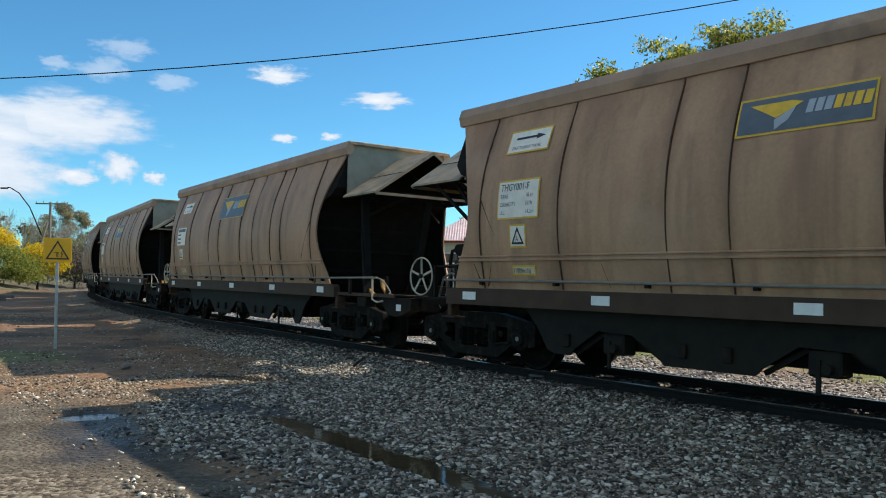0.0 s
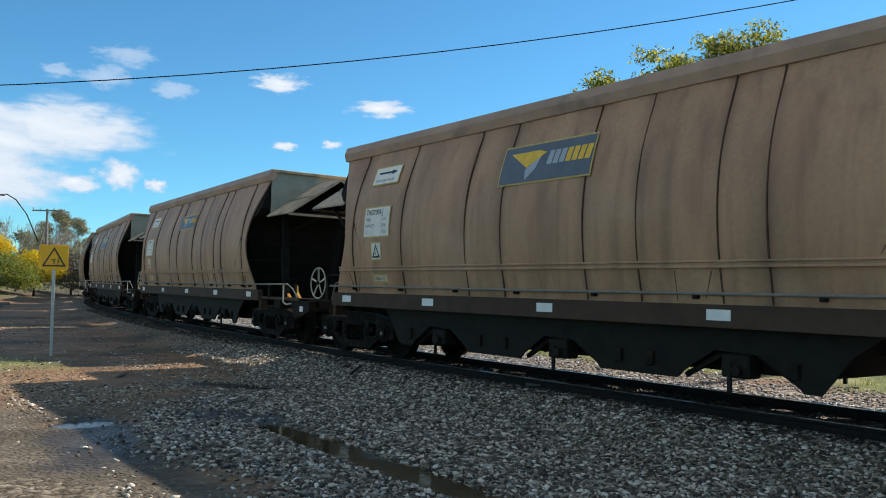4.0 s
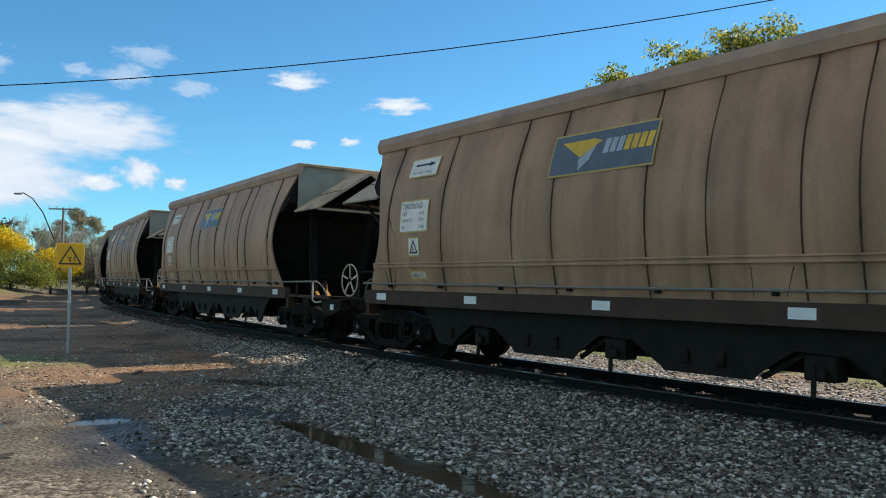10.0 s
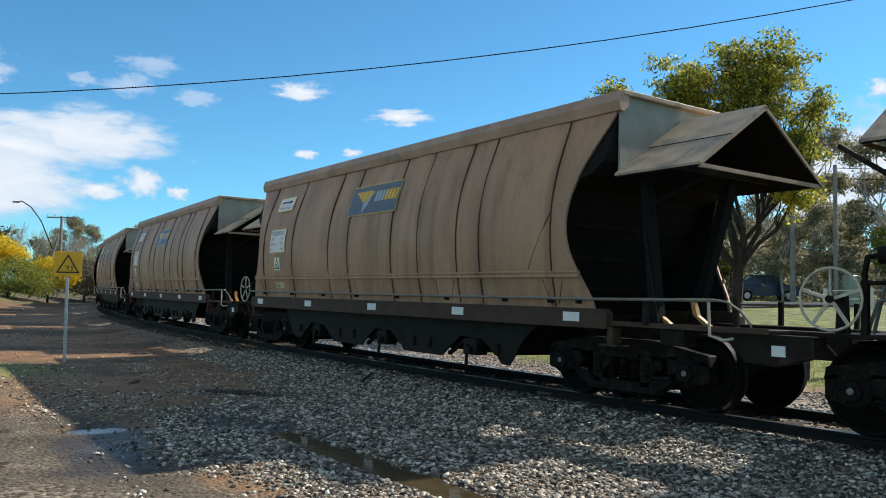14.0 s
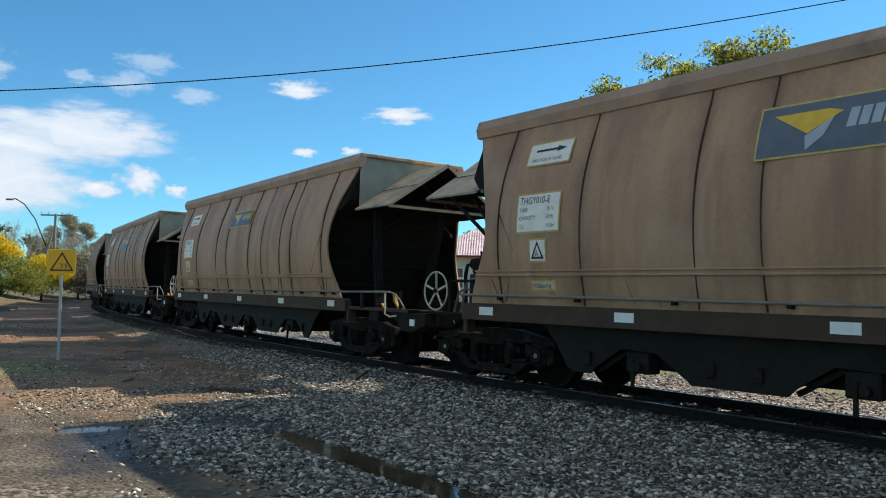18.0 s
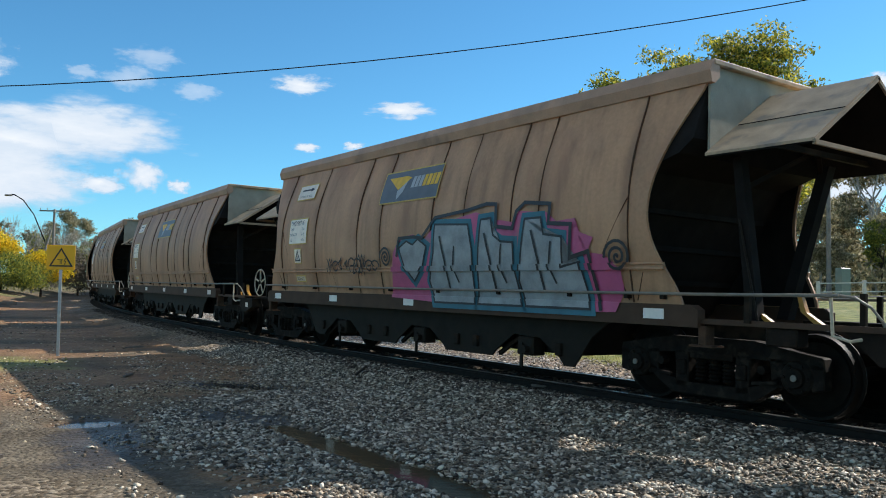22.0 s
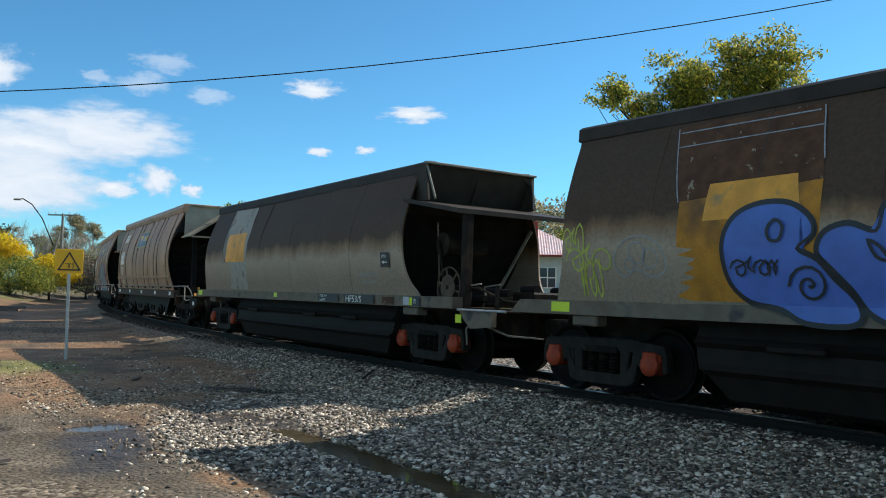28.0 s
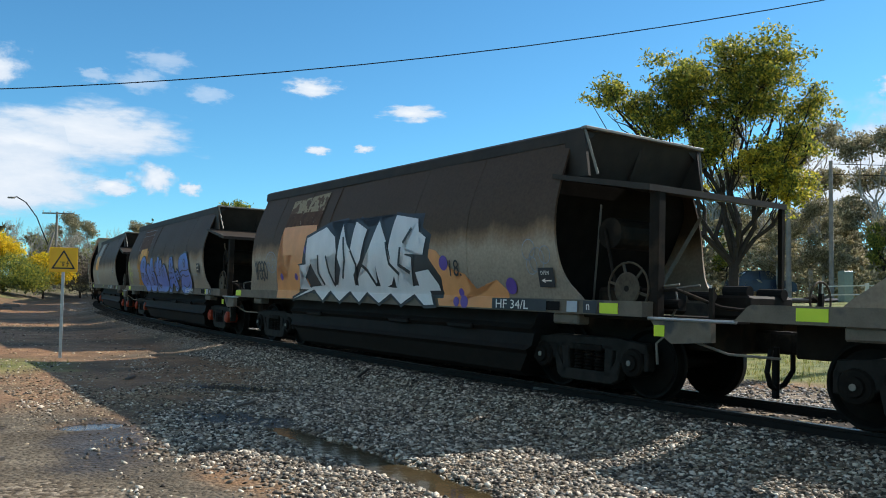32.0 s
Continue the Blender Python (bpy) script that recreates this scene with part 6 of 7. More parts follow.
# ---- loose stones ----
def scatter_stones(name, label, spots, mat, seed):
    """Many small stones in one mesh: spots of (x, y, z, size)."""
    rng = np.random.default_rng(seed)
    base = bmesh.new()
    bmesh.ops.create_icosphere(base, subdivisions=1, radius=1.0)
    bv = np.array([v.co[:] for v in base.verts])
    bf = np.array([[v.index for v in f.verts] for f in base.faces])
    base.free()
    spots = np.array(spots)
    n, k = len(spots), len(bv)
    shape = bv[None] * (1 + rng.uniform(-0.42, 0.42, (n, k, 1)))
    shape *= rng.uniform(0.45, 1.4, (n, 1, 3)) * np.array([1, 1, 0.55])
    a = rng.uniform(0, 2 * np.pi, n)
    b = rng.uniform(-0.6, 0.6, n)
    c, s = np.cos(a)[:, None], np.sin(a)[:, None]
    x, y, z = shape[..., 0], shape[..., 1], shape[..., 2]
    cb, sb = np.cos(b)[:, None], np.sin(b)[:, None]
    y, z = y * cb - z * sb, y * sb + z * cb
    x, y = x * c - y * s, x * s + y * c
    pts = np.stack((x, y, z), -1) * spots[:, None, 3:4] + spots[:, None, :3]
    faces = (bf[None] + (np.arange(n) * k)[:, None, None]).reshape(-1, 3)
    me = bpy.data.meshes.new(name)
    me.vertices.add(n * k)
    me.vertices.foreach_set("co", pts.reshape(-1))
    me.loops.add(len(faces) * 3)
    me.loops.foreach_set("vertex_index", faces.reshape(-1).astype(np.int32))
    me.polygons.add(len(faces))
    me.polygons.foreach_set("loop_start", np.arange(0, len(faces) * 3, 3, dtype=np.int32))
    me.update(calc_edges=True)
    me.materials.append(mat)
    return tagged(new(name, me), label, "gravel", kind="stuff")


def island_material(name, stops, rough=0.8, bump=True, sheen=0.0, through=0.0):
    """A colour for each separate piece of a mesh."""
    m = bpy.data.materials.new(name)
    m.use_nodes = True
    n, l = m.node_tree.nodes, m.node_tree.links
    p = n["Principled BSDF"]
    g = n.new("ShaderNodeNewGeometry")
    r = n.new("ShaderNodeValToRGB")
    e = r.color_ramp.elements
    while len(e) < len(stops):
        e.new(0.5)
    for el, (at, c) in zip(e, stops):
        el.position, el.color = at, (*c, 1)
    l.new(g.outputs["Random Per Island"], r.inputs[0])
    l.new(r.outputs[0], p.inputs["Base Color"])
    p.inputs["Roughness"].default_value = rough
    p.inputs["Specular IOR Level"].default_value = 0.25
    if bump:
        co = n.new("ShaderNodeTexCoord")
        t = n.new("ShaderNodeTexNoise")
        t.inputs["Scale"].default_value = 60
        l.new(co.outputs["Object"], t.inputs[0])
        b = n.new("ShaderNodeBump")
        b.inputs["Strength"].default_value, b.inputs["Distance"].default_value = 0.4, 0.01
        l.new(t.outputs[0], b.inputs["Height"])
        l.new(b.outputs[0], p.inputs["Normal"])
    if through:
        tr = n.new("ShaderNodeBsdfTranslucent")
        l.new(r.outputs[0], tr.inputs[0])
        mx = n.new("ShaderNodeMixShader")
        mx.inputs[0].default_value = through
        l.new(p.outputs[0], mx.inputs[1]), l.new(tr.outputs[0], mx.inputs[2])
        l.new(mx.outputs[0], n["Material Output"].inputs[0])
    return m


M["stones"] = island_material("crushed_blue_metal", [(0.0, (0.027, 0.020, 0.013)), (0.4, (0.135, 0.103, 0.070)), (0.75, (0.39, 0.315, 0.225)), (1.0, (0.80, 0.68, 0.52))], 0.5)
spots = []
rs = random.Random(4)
while len(spots) < 85000:
    s, lat = rs.uniform(-9, 13), rs.uniform(-6.6, -0.75)
    p = beside(s, lat)
    d = math.hypot(p.x, p.y)
    if d < 4.5 or d > 19 or rs.random() > mask_gravel(p.x, p.y) * (1.0 if d < 12 else 0.7) or rs.random() < 0.85 * pool_depth(p.x, p.y) or rs.random() < 0.8 * mask_wet(p.x, p.y):
        continue
    size = 0.0075 + 0.022 * rs.random() ** 1.6
    spots.append((p.x, p.y, ground_height(p.x, p.y) + 0.2 * size, size))
scatter_stones("gravel_stones", "loose grey crushed stones beside the track", spots, M["stones"], 1)
spots = []
dark = []
while len(spots) < 20000:
    s, lat = rs.uniform(-14, 34), rs.uniform(-1.5, 4.3)
    p = beside(s, lat)
    if abs(abs(lat) - 0.568) < 0.08:
        continue
    (dark if lat < 0.7 + 0.3 * n2(p.x, p.y, 1.0, 40) else spots).append((p.x, p.y, ground_height(p.x, p.y) + 0.006, rs.uniform(0.016, 0.036)))
M["pale_stones"] = island_material("clean_crushed_stone", [(0.0, (0.06, 0.052, 0.043)), (0.5, (0.22, 0.195, 0.165)), (1.0, (0.55, 0.50, 0.44))], 0.6)
M["greasy_stones"] = island_material("greasy_brown_stone", [(0.0, (0.022, 0.016, 0.011)), (0.6, (0.065, 0.046, 0.031)), (1.0, (0.16, 0.125, 0.09))], 0.7)
scatter_stones("ballast_stones", "pale crushed ballast beyond the rails", spots, M["pale_stones"], 2)
scatter_stones("ballast_stones", "greasy brown ballast between the rails", dark, M["greasy_stones"], 8)
M["clods"] = island_material("brown_clods", [(0.0, (0.05, 0.034, 0.02)), (0.5, (0.20, 0.145, 0.09)), (1.0, (0.52, 0.41, 0.26))], 0.9)
spots = []
while len(spots) < 7000:
    x, y = rs.uniform(-16, 1), rs.uniform(5, 34)
    lat = lateral(x, y)
    if lat > -1.5 or math.hypot(x, y) < 5 or rs.random() > 0.35 + 0.5 * mask_mud(x, y) or rs.random() < pool_depth(x, y):
        continue
    spots.append((x, y, ground_height(x, y) - 0.003, (0.006 + 0.016 * rs.random() ** 2.5) * (1 + math.hypot(x, y) / 30)))
while len(spots) < 18000:
    x, y = rs.gauss(-3.5, 1.8), rs.gauss(11.8, 1.3)
    if lateral(x, y) > -1.6 or rs.random() < 1.5 * pool_depth(x, y) or n2(x, y, 0.7, 50) < -0.15:
        continue
    spots.append((x, y, ground_height(x, y) - 0.002, 0.007 + 0.018 * rs.random() ** 2))
scatter_stones("dirt_clods", "small brown clods and chips on the dirt", spots, M["clods"], 3)

M["bark"] = material("dark_rough_bark", (0.042, 0.032, 0.025), 0.9, vary=0.4, scale=4, bump=0.8)
M["pale_bark"] = material("pale_gum_bark", (0.36, 0.33, 0.28), 0.8, vary=0.35, scale=3, bump=0.4)
M["timber"] = material("old_grey_timber", (0.16, 0.13, 0.105), 0.85, vary=0.35, scale=5, bump=0.5)

# bits that lie about
stick = tagged(part("stick", bar(B(), (-0.16, 0, 0.0), (0.02, 0.02, 0.13), 0.05, 0.03), "bark"), "dark splintered wood stub standing in the gravel", "wood scrap")
stick.matrix_basis = pose(-1.1, 13.0, ground_height(-1.1, 13.0), 0, 0, 20)
for x, y, long, turn in ((1.55, 11.2, 0.5, 150), (-2.45, 10.6, 0.35, 60), (-6.9, 18.9, 0.4, 10), (-6.9, 23.0, 1.9, 118), (-3.8, 7.0, 0.3, 40), (2.4, 10.3, 0.4, 160), (-4.9, 13.2, 0.25, 80)):
    bm = bar(B(), (-long / 2, 0, 0.02), (long / 2, 0.01, 0.035), 0.045, 0.03)
    bar(bm, (-long * 0.1, 0, 0.03), (long * 0.3, 0.09, 0.05), 0.02, 0.015)
    ob = tagged(part("stick", bm, "timber"), "grey weathered stick lying on the gravel", "wood scrap", "sticks on the ground")
    ob.matrix_basis = pose(x, y, ground_height(x, y), 0, 0, turn)
pile = tagged(part("old_sleeper", box(B(), -0.42, 0.42, -0.12, 0.12, 0, 0.15, 0.015), "timber"), "discarded sawn-off timber sleeper lying on the dirt", "sleeper", "discarded sleepers")
SPOTS = [(-22.9, 43.3, 0, 20), (-23.4, 43.5, 0, 64), (-22.6, 43.5, 0.15, 12), (-23.1, 43.4, 0.16, 35)]
for i, (x, y, up, turn) in enumerate(SPOTS):
    m = pose(x, y, ground_height(x, y) + up, 0, 0, turn)
    if i:
        copy_thing(pile, m)
    else:
        pile.matrix_basis = m

# ---- warning sign ----
post = Vector((-7.71, 16.86))
foot = ground_height(post.x, post.y)
sign = holder("warning_sign", "yellow electrical warning sign on a galvanised steel post", "sign")
sign.matrix_basis = pose(post.x, post.y, foot, 0, 0, 24)
part("post", box(B(), -0.03, 0.03, -0.03, 0.03, -0.15, 2.28, 0.006), "galv", sign)
M["sign_yellow"] = material("sign_yellow", (1.0, 0.49, 0.01), 0.45, vary=0.06, scale=4)
face = part("panel", box(B(), -0.265, 0.265, -0.05, -0.038, 1.755, 2.255, 0.004), "sign_yellow", sign, "square yellow panel")
bm = stroke(B(), [(-0.2, 1.83), (0.2, 1.83), (0, 2.18), (-0.2, 1.83)], 0.028)
for v in bm.verts:
    v.co.y = -0.054
part("triangle", bm, "ink", face)
bm = stroke(B(), [(0.085, 1.99), (0.062, 1.93), (0.092, 1.93), (0.066, 1.86)], 0.014)
rect(bm, -0.07, 0.03, 1.95, 1.962), rect(bm, -0.02, -0.01, 1.87, 1.95), rect(bm, 0.0, 0.012, 1.87, 1.95)
for v in bm.verts:
    v.co.y = -0.0545
part("flash", bm, "ink", face)

# ---- poles and wires ----
M["pole"] = material("grey_timber_pole", (0.24, 0.21, 0.18), 0.85, vary=0.3, scale=3, bump=0.4)
M["wire"] = material("black_cable", (0.02, 0.02, 0.022), 0.6, vary=0.1)


def power_pole(x, y, foot, top, r, arm, label):
    ob = holder("power_pole", label, "pole", "power poles")
    ob.location = (x, y, foot)
    part("shaft", rod(B(), (0, 0, -0.5), (0, 0, top - foot), r, 10, r * 0.7), "pole", ob)
    if arm:
        part("cross_arm", bar(B(), (-arm, 0, top - foot - 0.15), (arm, 0.3, top - foot - 0.15), 0.14, 0.14), "pole", ob)
        for i in (-0.9, -0.45, 0.45, 0.9):
            part("insulator", rod(B(), (arm * i, 0.15 * i, top - foot - 0.06), (arm * i, 0.15 * i, top - foot + 0.14), 0.05, 8), "galv", ob)
    return ob


power_pole(-41.5, 88.8, 0.2, 8.8, 0.17, 1.6, "grey timber power pole with a cross arm")
power_pole(-16.0, 20.0, ground_height(-16, 20), 6.2, 0.15, 0, "timber pole that holds the overhead cable")
power_pole(16.0, 20.0, ground_height(16, 20), 10.3, 0.17, 0, "timber pole that holds the overhead cable")
power_pole(25.97, 54.1, 0.9, 10.1, 0.17, 0, "tall pale timber pole by the road")
power_pole(23.6, 55.2, 0.9, 8.1, 0.2, 0, "shorter timber pole by the road")
lamp = holder("street_lamp", "street lamp with a thin curved outreach arm", "street lamp")
lamp.location = (-35.4, 71.9, 0.3)
part("shaft", rod(B(), (0, 0, -0.4), (1.3, 0.6, 5.3), 0.09, 8), "pole", lamp)
part("arm", tube(B(), [(0.9, 0.4, 4.2), (0.1, -0.2, 6.6), (-0.7, -0.5, 7.8), (-1.35, -0.8, 8.25), (-1.7, -0.9, 8.2)], 0.05), "wire", lamp)
part("lamp_head", box(B(), -2.1, -1.5, -1.0, -0.75, 8.1, 8.25, 0.04), "pole", lamp)


def wire(name, pts, r, label):
    bm = B()
    return tagged(part(name, tube(bm, pts, r, 6), "wire"), label, "cable", "overhead cables")


def sag(x):
    return 6.99 + 0.132 * x + 0.0036 * x * x


wire("overhead_cable", [(x, 20.0, sag(x)) for x in range(-16, 17, 2)], 0.013, "black overhead cable sagging across the sky")
wire("power_line", [(25.97 + 4 * i, 54.1 - 2.6 * i, 9.9 - 0.55 * i + 0.09 * i * i) for i in range(8)], 0.02, "pale service wire from the pole")
wire("power_line", [(25.97 + 4 * i, 54.1 - 2.9 * i, 9.2 - 0.55 * i + 0.07 * i * i) for i in range(8)], 0.02, "pale service wire from the pole")


# ---- trees ----
def leaf_cloud(name, lobes, count, size, mat, parent, seed, thin=0.45, label="", tight=1.0):
    """Leaves as small tilted quads, in clumps inside rounded lobes (x, y, z, rx, ry, rz)."""
    rng = np.random.default_rng(seed)
    vol = np.array([a[3] * a[4] * a[5] for a in lobes]) ** 0.75
    per = (vol / vol.sum() * count).astype(int)
    pts = []
    for (x, y, z, rx, ry, rz), n in zip(lobes, per):
        clumps = max(6, n // 45)
        d = rng.normal(size=(clumps, 3))
        d /= np.linalg.norm(d, axis=1)[:, None]
        c = d * (rng.uniform(thin, 1.0, clumps) ** 0.6)[:, None]
        c = c * np.array([rx, ry, rz]) + np.array([x, y, z])
        who = rng.integers(0, clumps, n)
        spread = tight * (0.17 * (rx + ry + rz) / 3 + 0.12)
        pts.append(c[who] + rng.normal(size=(n, 3)) * spread * np.array([1, 1, 0.6]))
    pts = np.concatenate(pts)
    n = len(pts)
    u = rng.normal(size=(n, 3))
    u /= np.linalg.norm(u, axis=1)[:, None]
    v = np.cross(u, rng.normal(size=(n, 3)))
    v /= np.linalg.norm(v, axis=1)[:, None]
    s = rng.uniform(0.6, 1.3, (n, 1)) * size
    quad = np.stack((pts - u * s, pts + v * s * 0.45, pts + u * s, pts - v * s * 0.45), 1).reshape(-1, 3)
    me = bpy.data.meshes.new(name)
    me.vertices.add(n * 4)
    me.vertices.foreach_set("co", quad.reshape(-1))
    me.loops.add(n * 4)
    me.loops.foreach_set("vertex_index", np.arange(n * 4, dtype=np.int32))
    me.polygons.add(n)
    me.polygons.foreach_set("loop_start", np.arange(0, n * 4, 4, dtype=np.int32))
    me.update(calc_edges=True)
    me.materials.append(mat)
    ob = new(name, me)
    ob.parent = parent
    return tagged(ob, label) if label else ob


def clumped(lobes, k, seed):
    """Breaks each rounded lobe into k smaller bunches about its shell."""
    rng = random.Random(seed)
    out = []
    for x, y, z, rx, ry, rz in lobes:
        for i in range(k):
            d = Vector((rng.gauss(0, 1), rng.gauss(0, 1), rng.gauss(0.15, 1))).normalized() * rng.uniform(0.35, 1.05)
            f = rng.uniform(0.24, 0.46)
            out.append((x + d.x * rx, y + d.y * ry, z + d.z * rz, f * rx, f * ry, f * rz * 0.85))
    return out


def limb(bm, p, q, r0, r1, rng, bend=0.12, n=4):
    """A tapering, slightly crooked limb. Returns its end."""
    p, q = Vector(p), Vector(q)
    pts = [p.lerp(q, i / n) + (Vector((rng.uniform(-1, 1), rng.uniform(-1, 1), rng.uniform(-0.5, 0.5))) * bend * (q - p).length * 0.3 if 0 < i < n else Vector()) for i in range(n + 1)]
    for i in range(n):
        a, b = r0 + (r1 - r0) * i / n, r0 + (r1 - r0) * (i + 1) / n
        rod(bm, pts[i], pts[i + 1], a, 7, b)
    return pts


def wood(lobes, fork, base_r, rng, twigs=7):
    bm = B()
    trunk = limb(bm, (0, 0, -0.3), fork, base_r, base_r * 0.72, rng, 0.05)
    for x, y, z, rx, ry, rz in lobes:
        start = trunk[-1].lerp(trunk[-2], rng.uniform(0, 0.6))
        mid = limb(bm, start, (x, y, z - rz * 0.25), base_r * 0.42, base_r * 0.14, rng, 0.25, 5)
        for i in range(twigs):
            d = Vector((rng.gauss(0, 1), rng.gauss(0, 1), rng.gauss(0.3, 1))).normalized()
            tip = Vector((x + d.x * rx * 0.9, y + d.y * ry * 0.9, z + d.z * rz * 0.9))
            limb(bm, mid[rng.choice((2, 3, 4, 5))], tip, base_r * 0.12, 0.012, rng, 0.3, 3)
    return bm


M["leaf_main"] = island_material("olive_yellow_leaves", [(0.0, (0.07, 0.10, 0.025)), (0.45, (0.23, 0.26, 0.05)), (0.78, (0.50, 0.43, 0.06)), (1.0, (0.82, 0.64, 0.08))], 0.5, False, through=0.5)
M["leaf_gum"] = island_material("grey_green_leaves", [(0.0, (0.12, 0.11, 0.06)), (0.6, (0.31, 0.27, 0.15)), (1.0, (0.55, 0.47, 0.30))], 0.6, False, through=0.45)
M["leaf_wattle"] = island_material("yellow_wattle_bloom", [(0.0, (0.14, 0.17, 0.025)), (0.3, (0.6, 0.45, 0.025)), (1.0, (0.98, 0.68, 0.03))], 0.6, False, through=0.45)
M["leaf_bush"] = island_material("dark_green_leaves", [(0.0, (0.07, 0.105, 0.025)), (0.6, (0.23, 0.27, 0.055)), (1.0, (0.60, 0.50, 0.07))], 0.6, False, through=0.5)
M["leaf_far"] = island_material("olive_grey_leaves", [(0.0, (0.06, 0.06, 0.032)), (0.6, (0.15, 0.135, 0.072)), (1.0, (0.28, 0.235, 0.14))], 0.7, False, through=0.3)
M["leaf_brown"] = island_material("brown_scrub_twigs", [(0.0, (0.07, 0.055, 0.04)), (0.7, (0.16, 0.125, 0.085)), (1.0, (0.28, 0.225, 0.15))], 0.8, False)

# the tall tree behind the train
tb = (10.8, 30.2)
tz = ground_height(*tb)
rng = random.Random(21)
tree = holder("tree", "tall olive tree flushed with yellow blossom behind the track", "tree")
tree.location = (tb[0], tb[1], tz)
LOBES = [(6.5, 31.3, 8.7, 0.85, 1.0, 0.75), (7.6, 31.0, 8.2, 0.8, 1.1, 0.7), (9.0, 30.7, 9.0, 1.35, 1.6, 1.3), (10.9, 30.0, 9.65, 1.7, 1.7, 1.0), (12.3, 29.6, 8.7, 1.55, 1.6, 1.5),
         (13.2, 29.3, 7.3, 0.95, 1.2, 1.2), (9.9, 30.5, 7.2, 1.0, 1.3, 0.8), (11.9, 29.8, 6.0, 1.25, 1.3, 0.9), (12.7, 29.5, 5.0, 0.75, 1.0, 0.9), (10.9, 30.6, 8.3, 1.3, 1.4, 0.9), (8.2, 30.9, 7.5, 0.9, 1.1, 0.7), (9.0, 30.7, 8.2, 1.0, 1.2, 0.8), (10.0, 30.4, 6.4, 0.9, 1.1, 0.6)]
local = [(x - tb[0], y - tb[1], z - tz, rx, ry, rz) for x, y, z, rx, ry, rz in LOBES]
part("trunk", wood(local, (0.1, 0, 2.1), 0.24, rng, 8), "bark", tree, smooth=True)
M["leaf_bloom"] = island_material("yellow_tinged_leaves", [(0.0, (0.16, 0.17, 0.03)), (0.5, (0.46, 0.40, 0.05)), (1.0, (0.90, 0.68, 0.07))], 0.5, False, through=0.5)
tip = [(x - tb[0], y - tb[1], z - tz, rx, ry, rz) for x, y, z, rx, ry, rz in ((11.9, 29.6, 5.9, 1.2, 1.2, 0.8), (12.7, 29.4, 5.1, 0.75, 1.0, 0.8), (8.4, 31.8, 4.7, 0.9, 1.0, 0.55), (9.4, 31.2, 5.7, 0.8, 1.0, 0.55))]
leaf_cloud("blossom", clumped(tip, 12, 9), 9000, 0.07, M["leaf_bloom"], tree, 15, 0.1, label="yellow-tipped lower foliage", tight=0.8)
leaf_cloud("crown", clumped(local, 22, 6), 50000, 0.075, M["leaf_main"], tree, 5, 0.1, tight=0.8)


def gum(height, seed, leaves, mat, bark):
    rng = random.Random(seed)
    ob = holder("gum_tree", "tall grey-green gum tree with a thin pale trunk", "tree", "gum trees in the distance")
    lobes = []
    for i in range(16):
        a, f = rng.uniform(0, 6.28), rng.uniform(0.3, 1.0)
        r = height * 0.17 * (1.25 - f * 0.6)
        lobes.append((r * math.cos(a), r * math.sin(a), height * f, height * rng.uniform(0.07, 0.12), height * rng.uniform(0.07, 0.12), height * rng.uniform(0.04, 0.08)))
    part("trunk", wood(lobes, (rng.uniform(-0.4, 0.4), 0, height * 0.45), height * 0.016, rng, 5), bark, ob, smooth=True)
    leaf_cloud("crown", lobes, leaves, 0.17, mat, ob, seed, 0.3)
    return ob


def bare(height, seed):
    rng = random.Random(seed)
    ob = holder("bare_tree", "leafless grey winter tree with fine spreading twigs", "tree", "bare trees in the distance")
    lobes = []
    for i in range(8):
        a, f = rng.uniform(0, 6.28), rng.uniform(0.55, 0.95)
        lobes.append((height * 0.25 * math.cos(a), height * 0.25 * math.sin(a), height * f, height * 0.16, height * 0.16, height * 0.12))
    part("trunk", wood(lobes, (0, 0, height * 0.3), height * 0.02, rng, 16), "pale_bark", ob)
    return ob


gums = [gum(17, 31, 16000, M["leaf_gum"], "pale_bark"), gum(14, 32, 14000, M["leaf_gum"], "pale_bark"), gum(11, 33, 6000, M["leaf_bush"], "bark"), gum(8, 36, 5500, M["leaf_brown"], "bark")]
bares = [bare(9, 34), bare(7, 35)]
rs = random.Random(9)


def plant(kind, az, d, scale=1.0):
    x, y = d * math.sin(radians(az)), d * math.cos(radians(az))
    m = pose(x, y, ground_height(x, y) - 0.1, 0, 0, rs.uniform(0, 360)) @ Matrix.Diagonal((scale, scale, scale, 1))
    if not kind.get("used"):
        kind["used"] = 1
        kind.matrix_basis = m
        return kind
    ob = copy_thing(kind, m)
    ob.scale = (scale, scale, scale)
    return ob


for az in range(9, 48, 2):
    plant(gums[rs.choice((0, 0, 1))], az + rs.uniform(-0.8, 0.8), rs.uniform(72, 100), rs.uniform(0.68, 0.92) * (1.0 if az > 17 else 0.66))
for az in range(8, 48, 3):
    plant(gums[rs.choice((1, 2))], az + rs.uniform(-1, 1), rs.uniform(60, 70), rs.uniform(0.4, 0.62))
for az in range(-44, 8, 2):
    plant(gums[rs.choice((2, 2, 3, 1))], az + rs.uniform(-0.7, 0.7), rs.uniform(125, 165), rs.uniform(0.55, 0.85))
for i in range(24):
    plant(gums[rs.choice((2, 3, 3, 1))], -42 + 1.2 * i + rs.uniform(-0.7, 0.7), rs.uniform(98, 125), rs.uniform(0.42, 0.7))
for az, d, sc in ((-24.6, 108, 1.0), (-18.6, 118, 1.25), (-19.8, 122, 1.1), (-29.5, 100, 0.75), (-26.6, 104, 1.0), (-22.6, 112, 0.9), (-28.3, 112, 0.9)):
    plant(bares[rs.choice((0, 1))], az, d, sc)
plant(gums[2], -14.0, 110, 1.08)


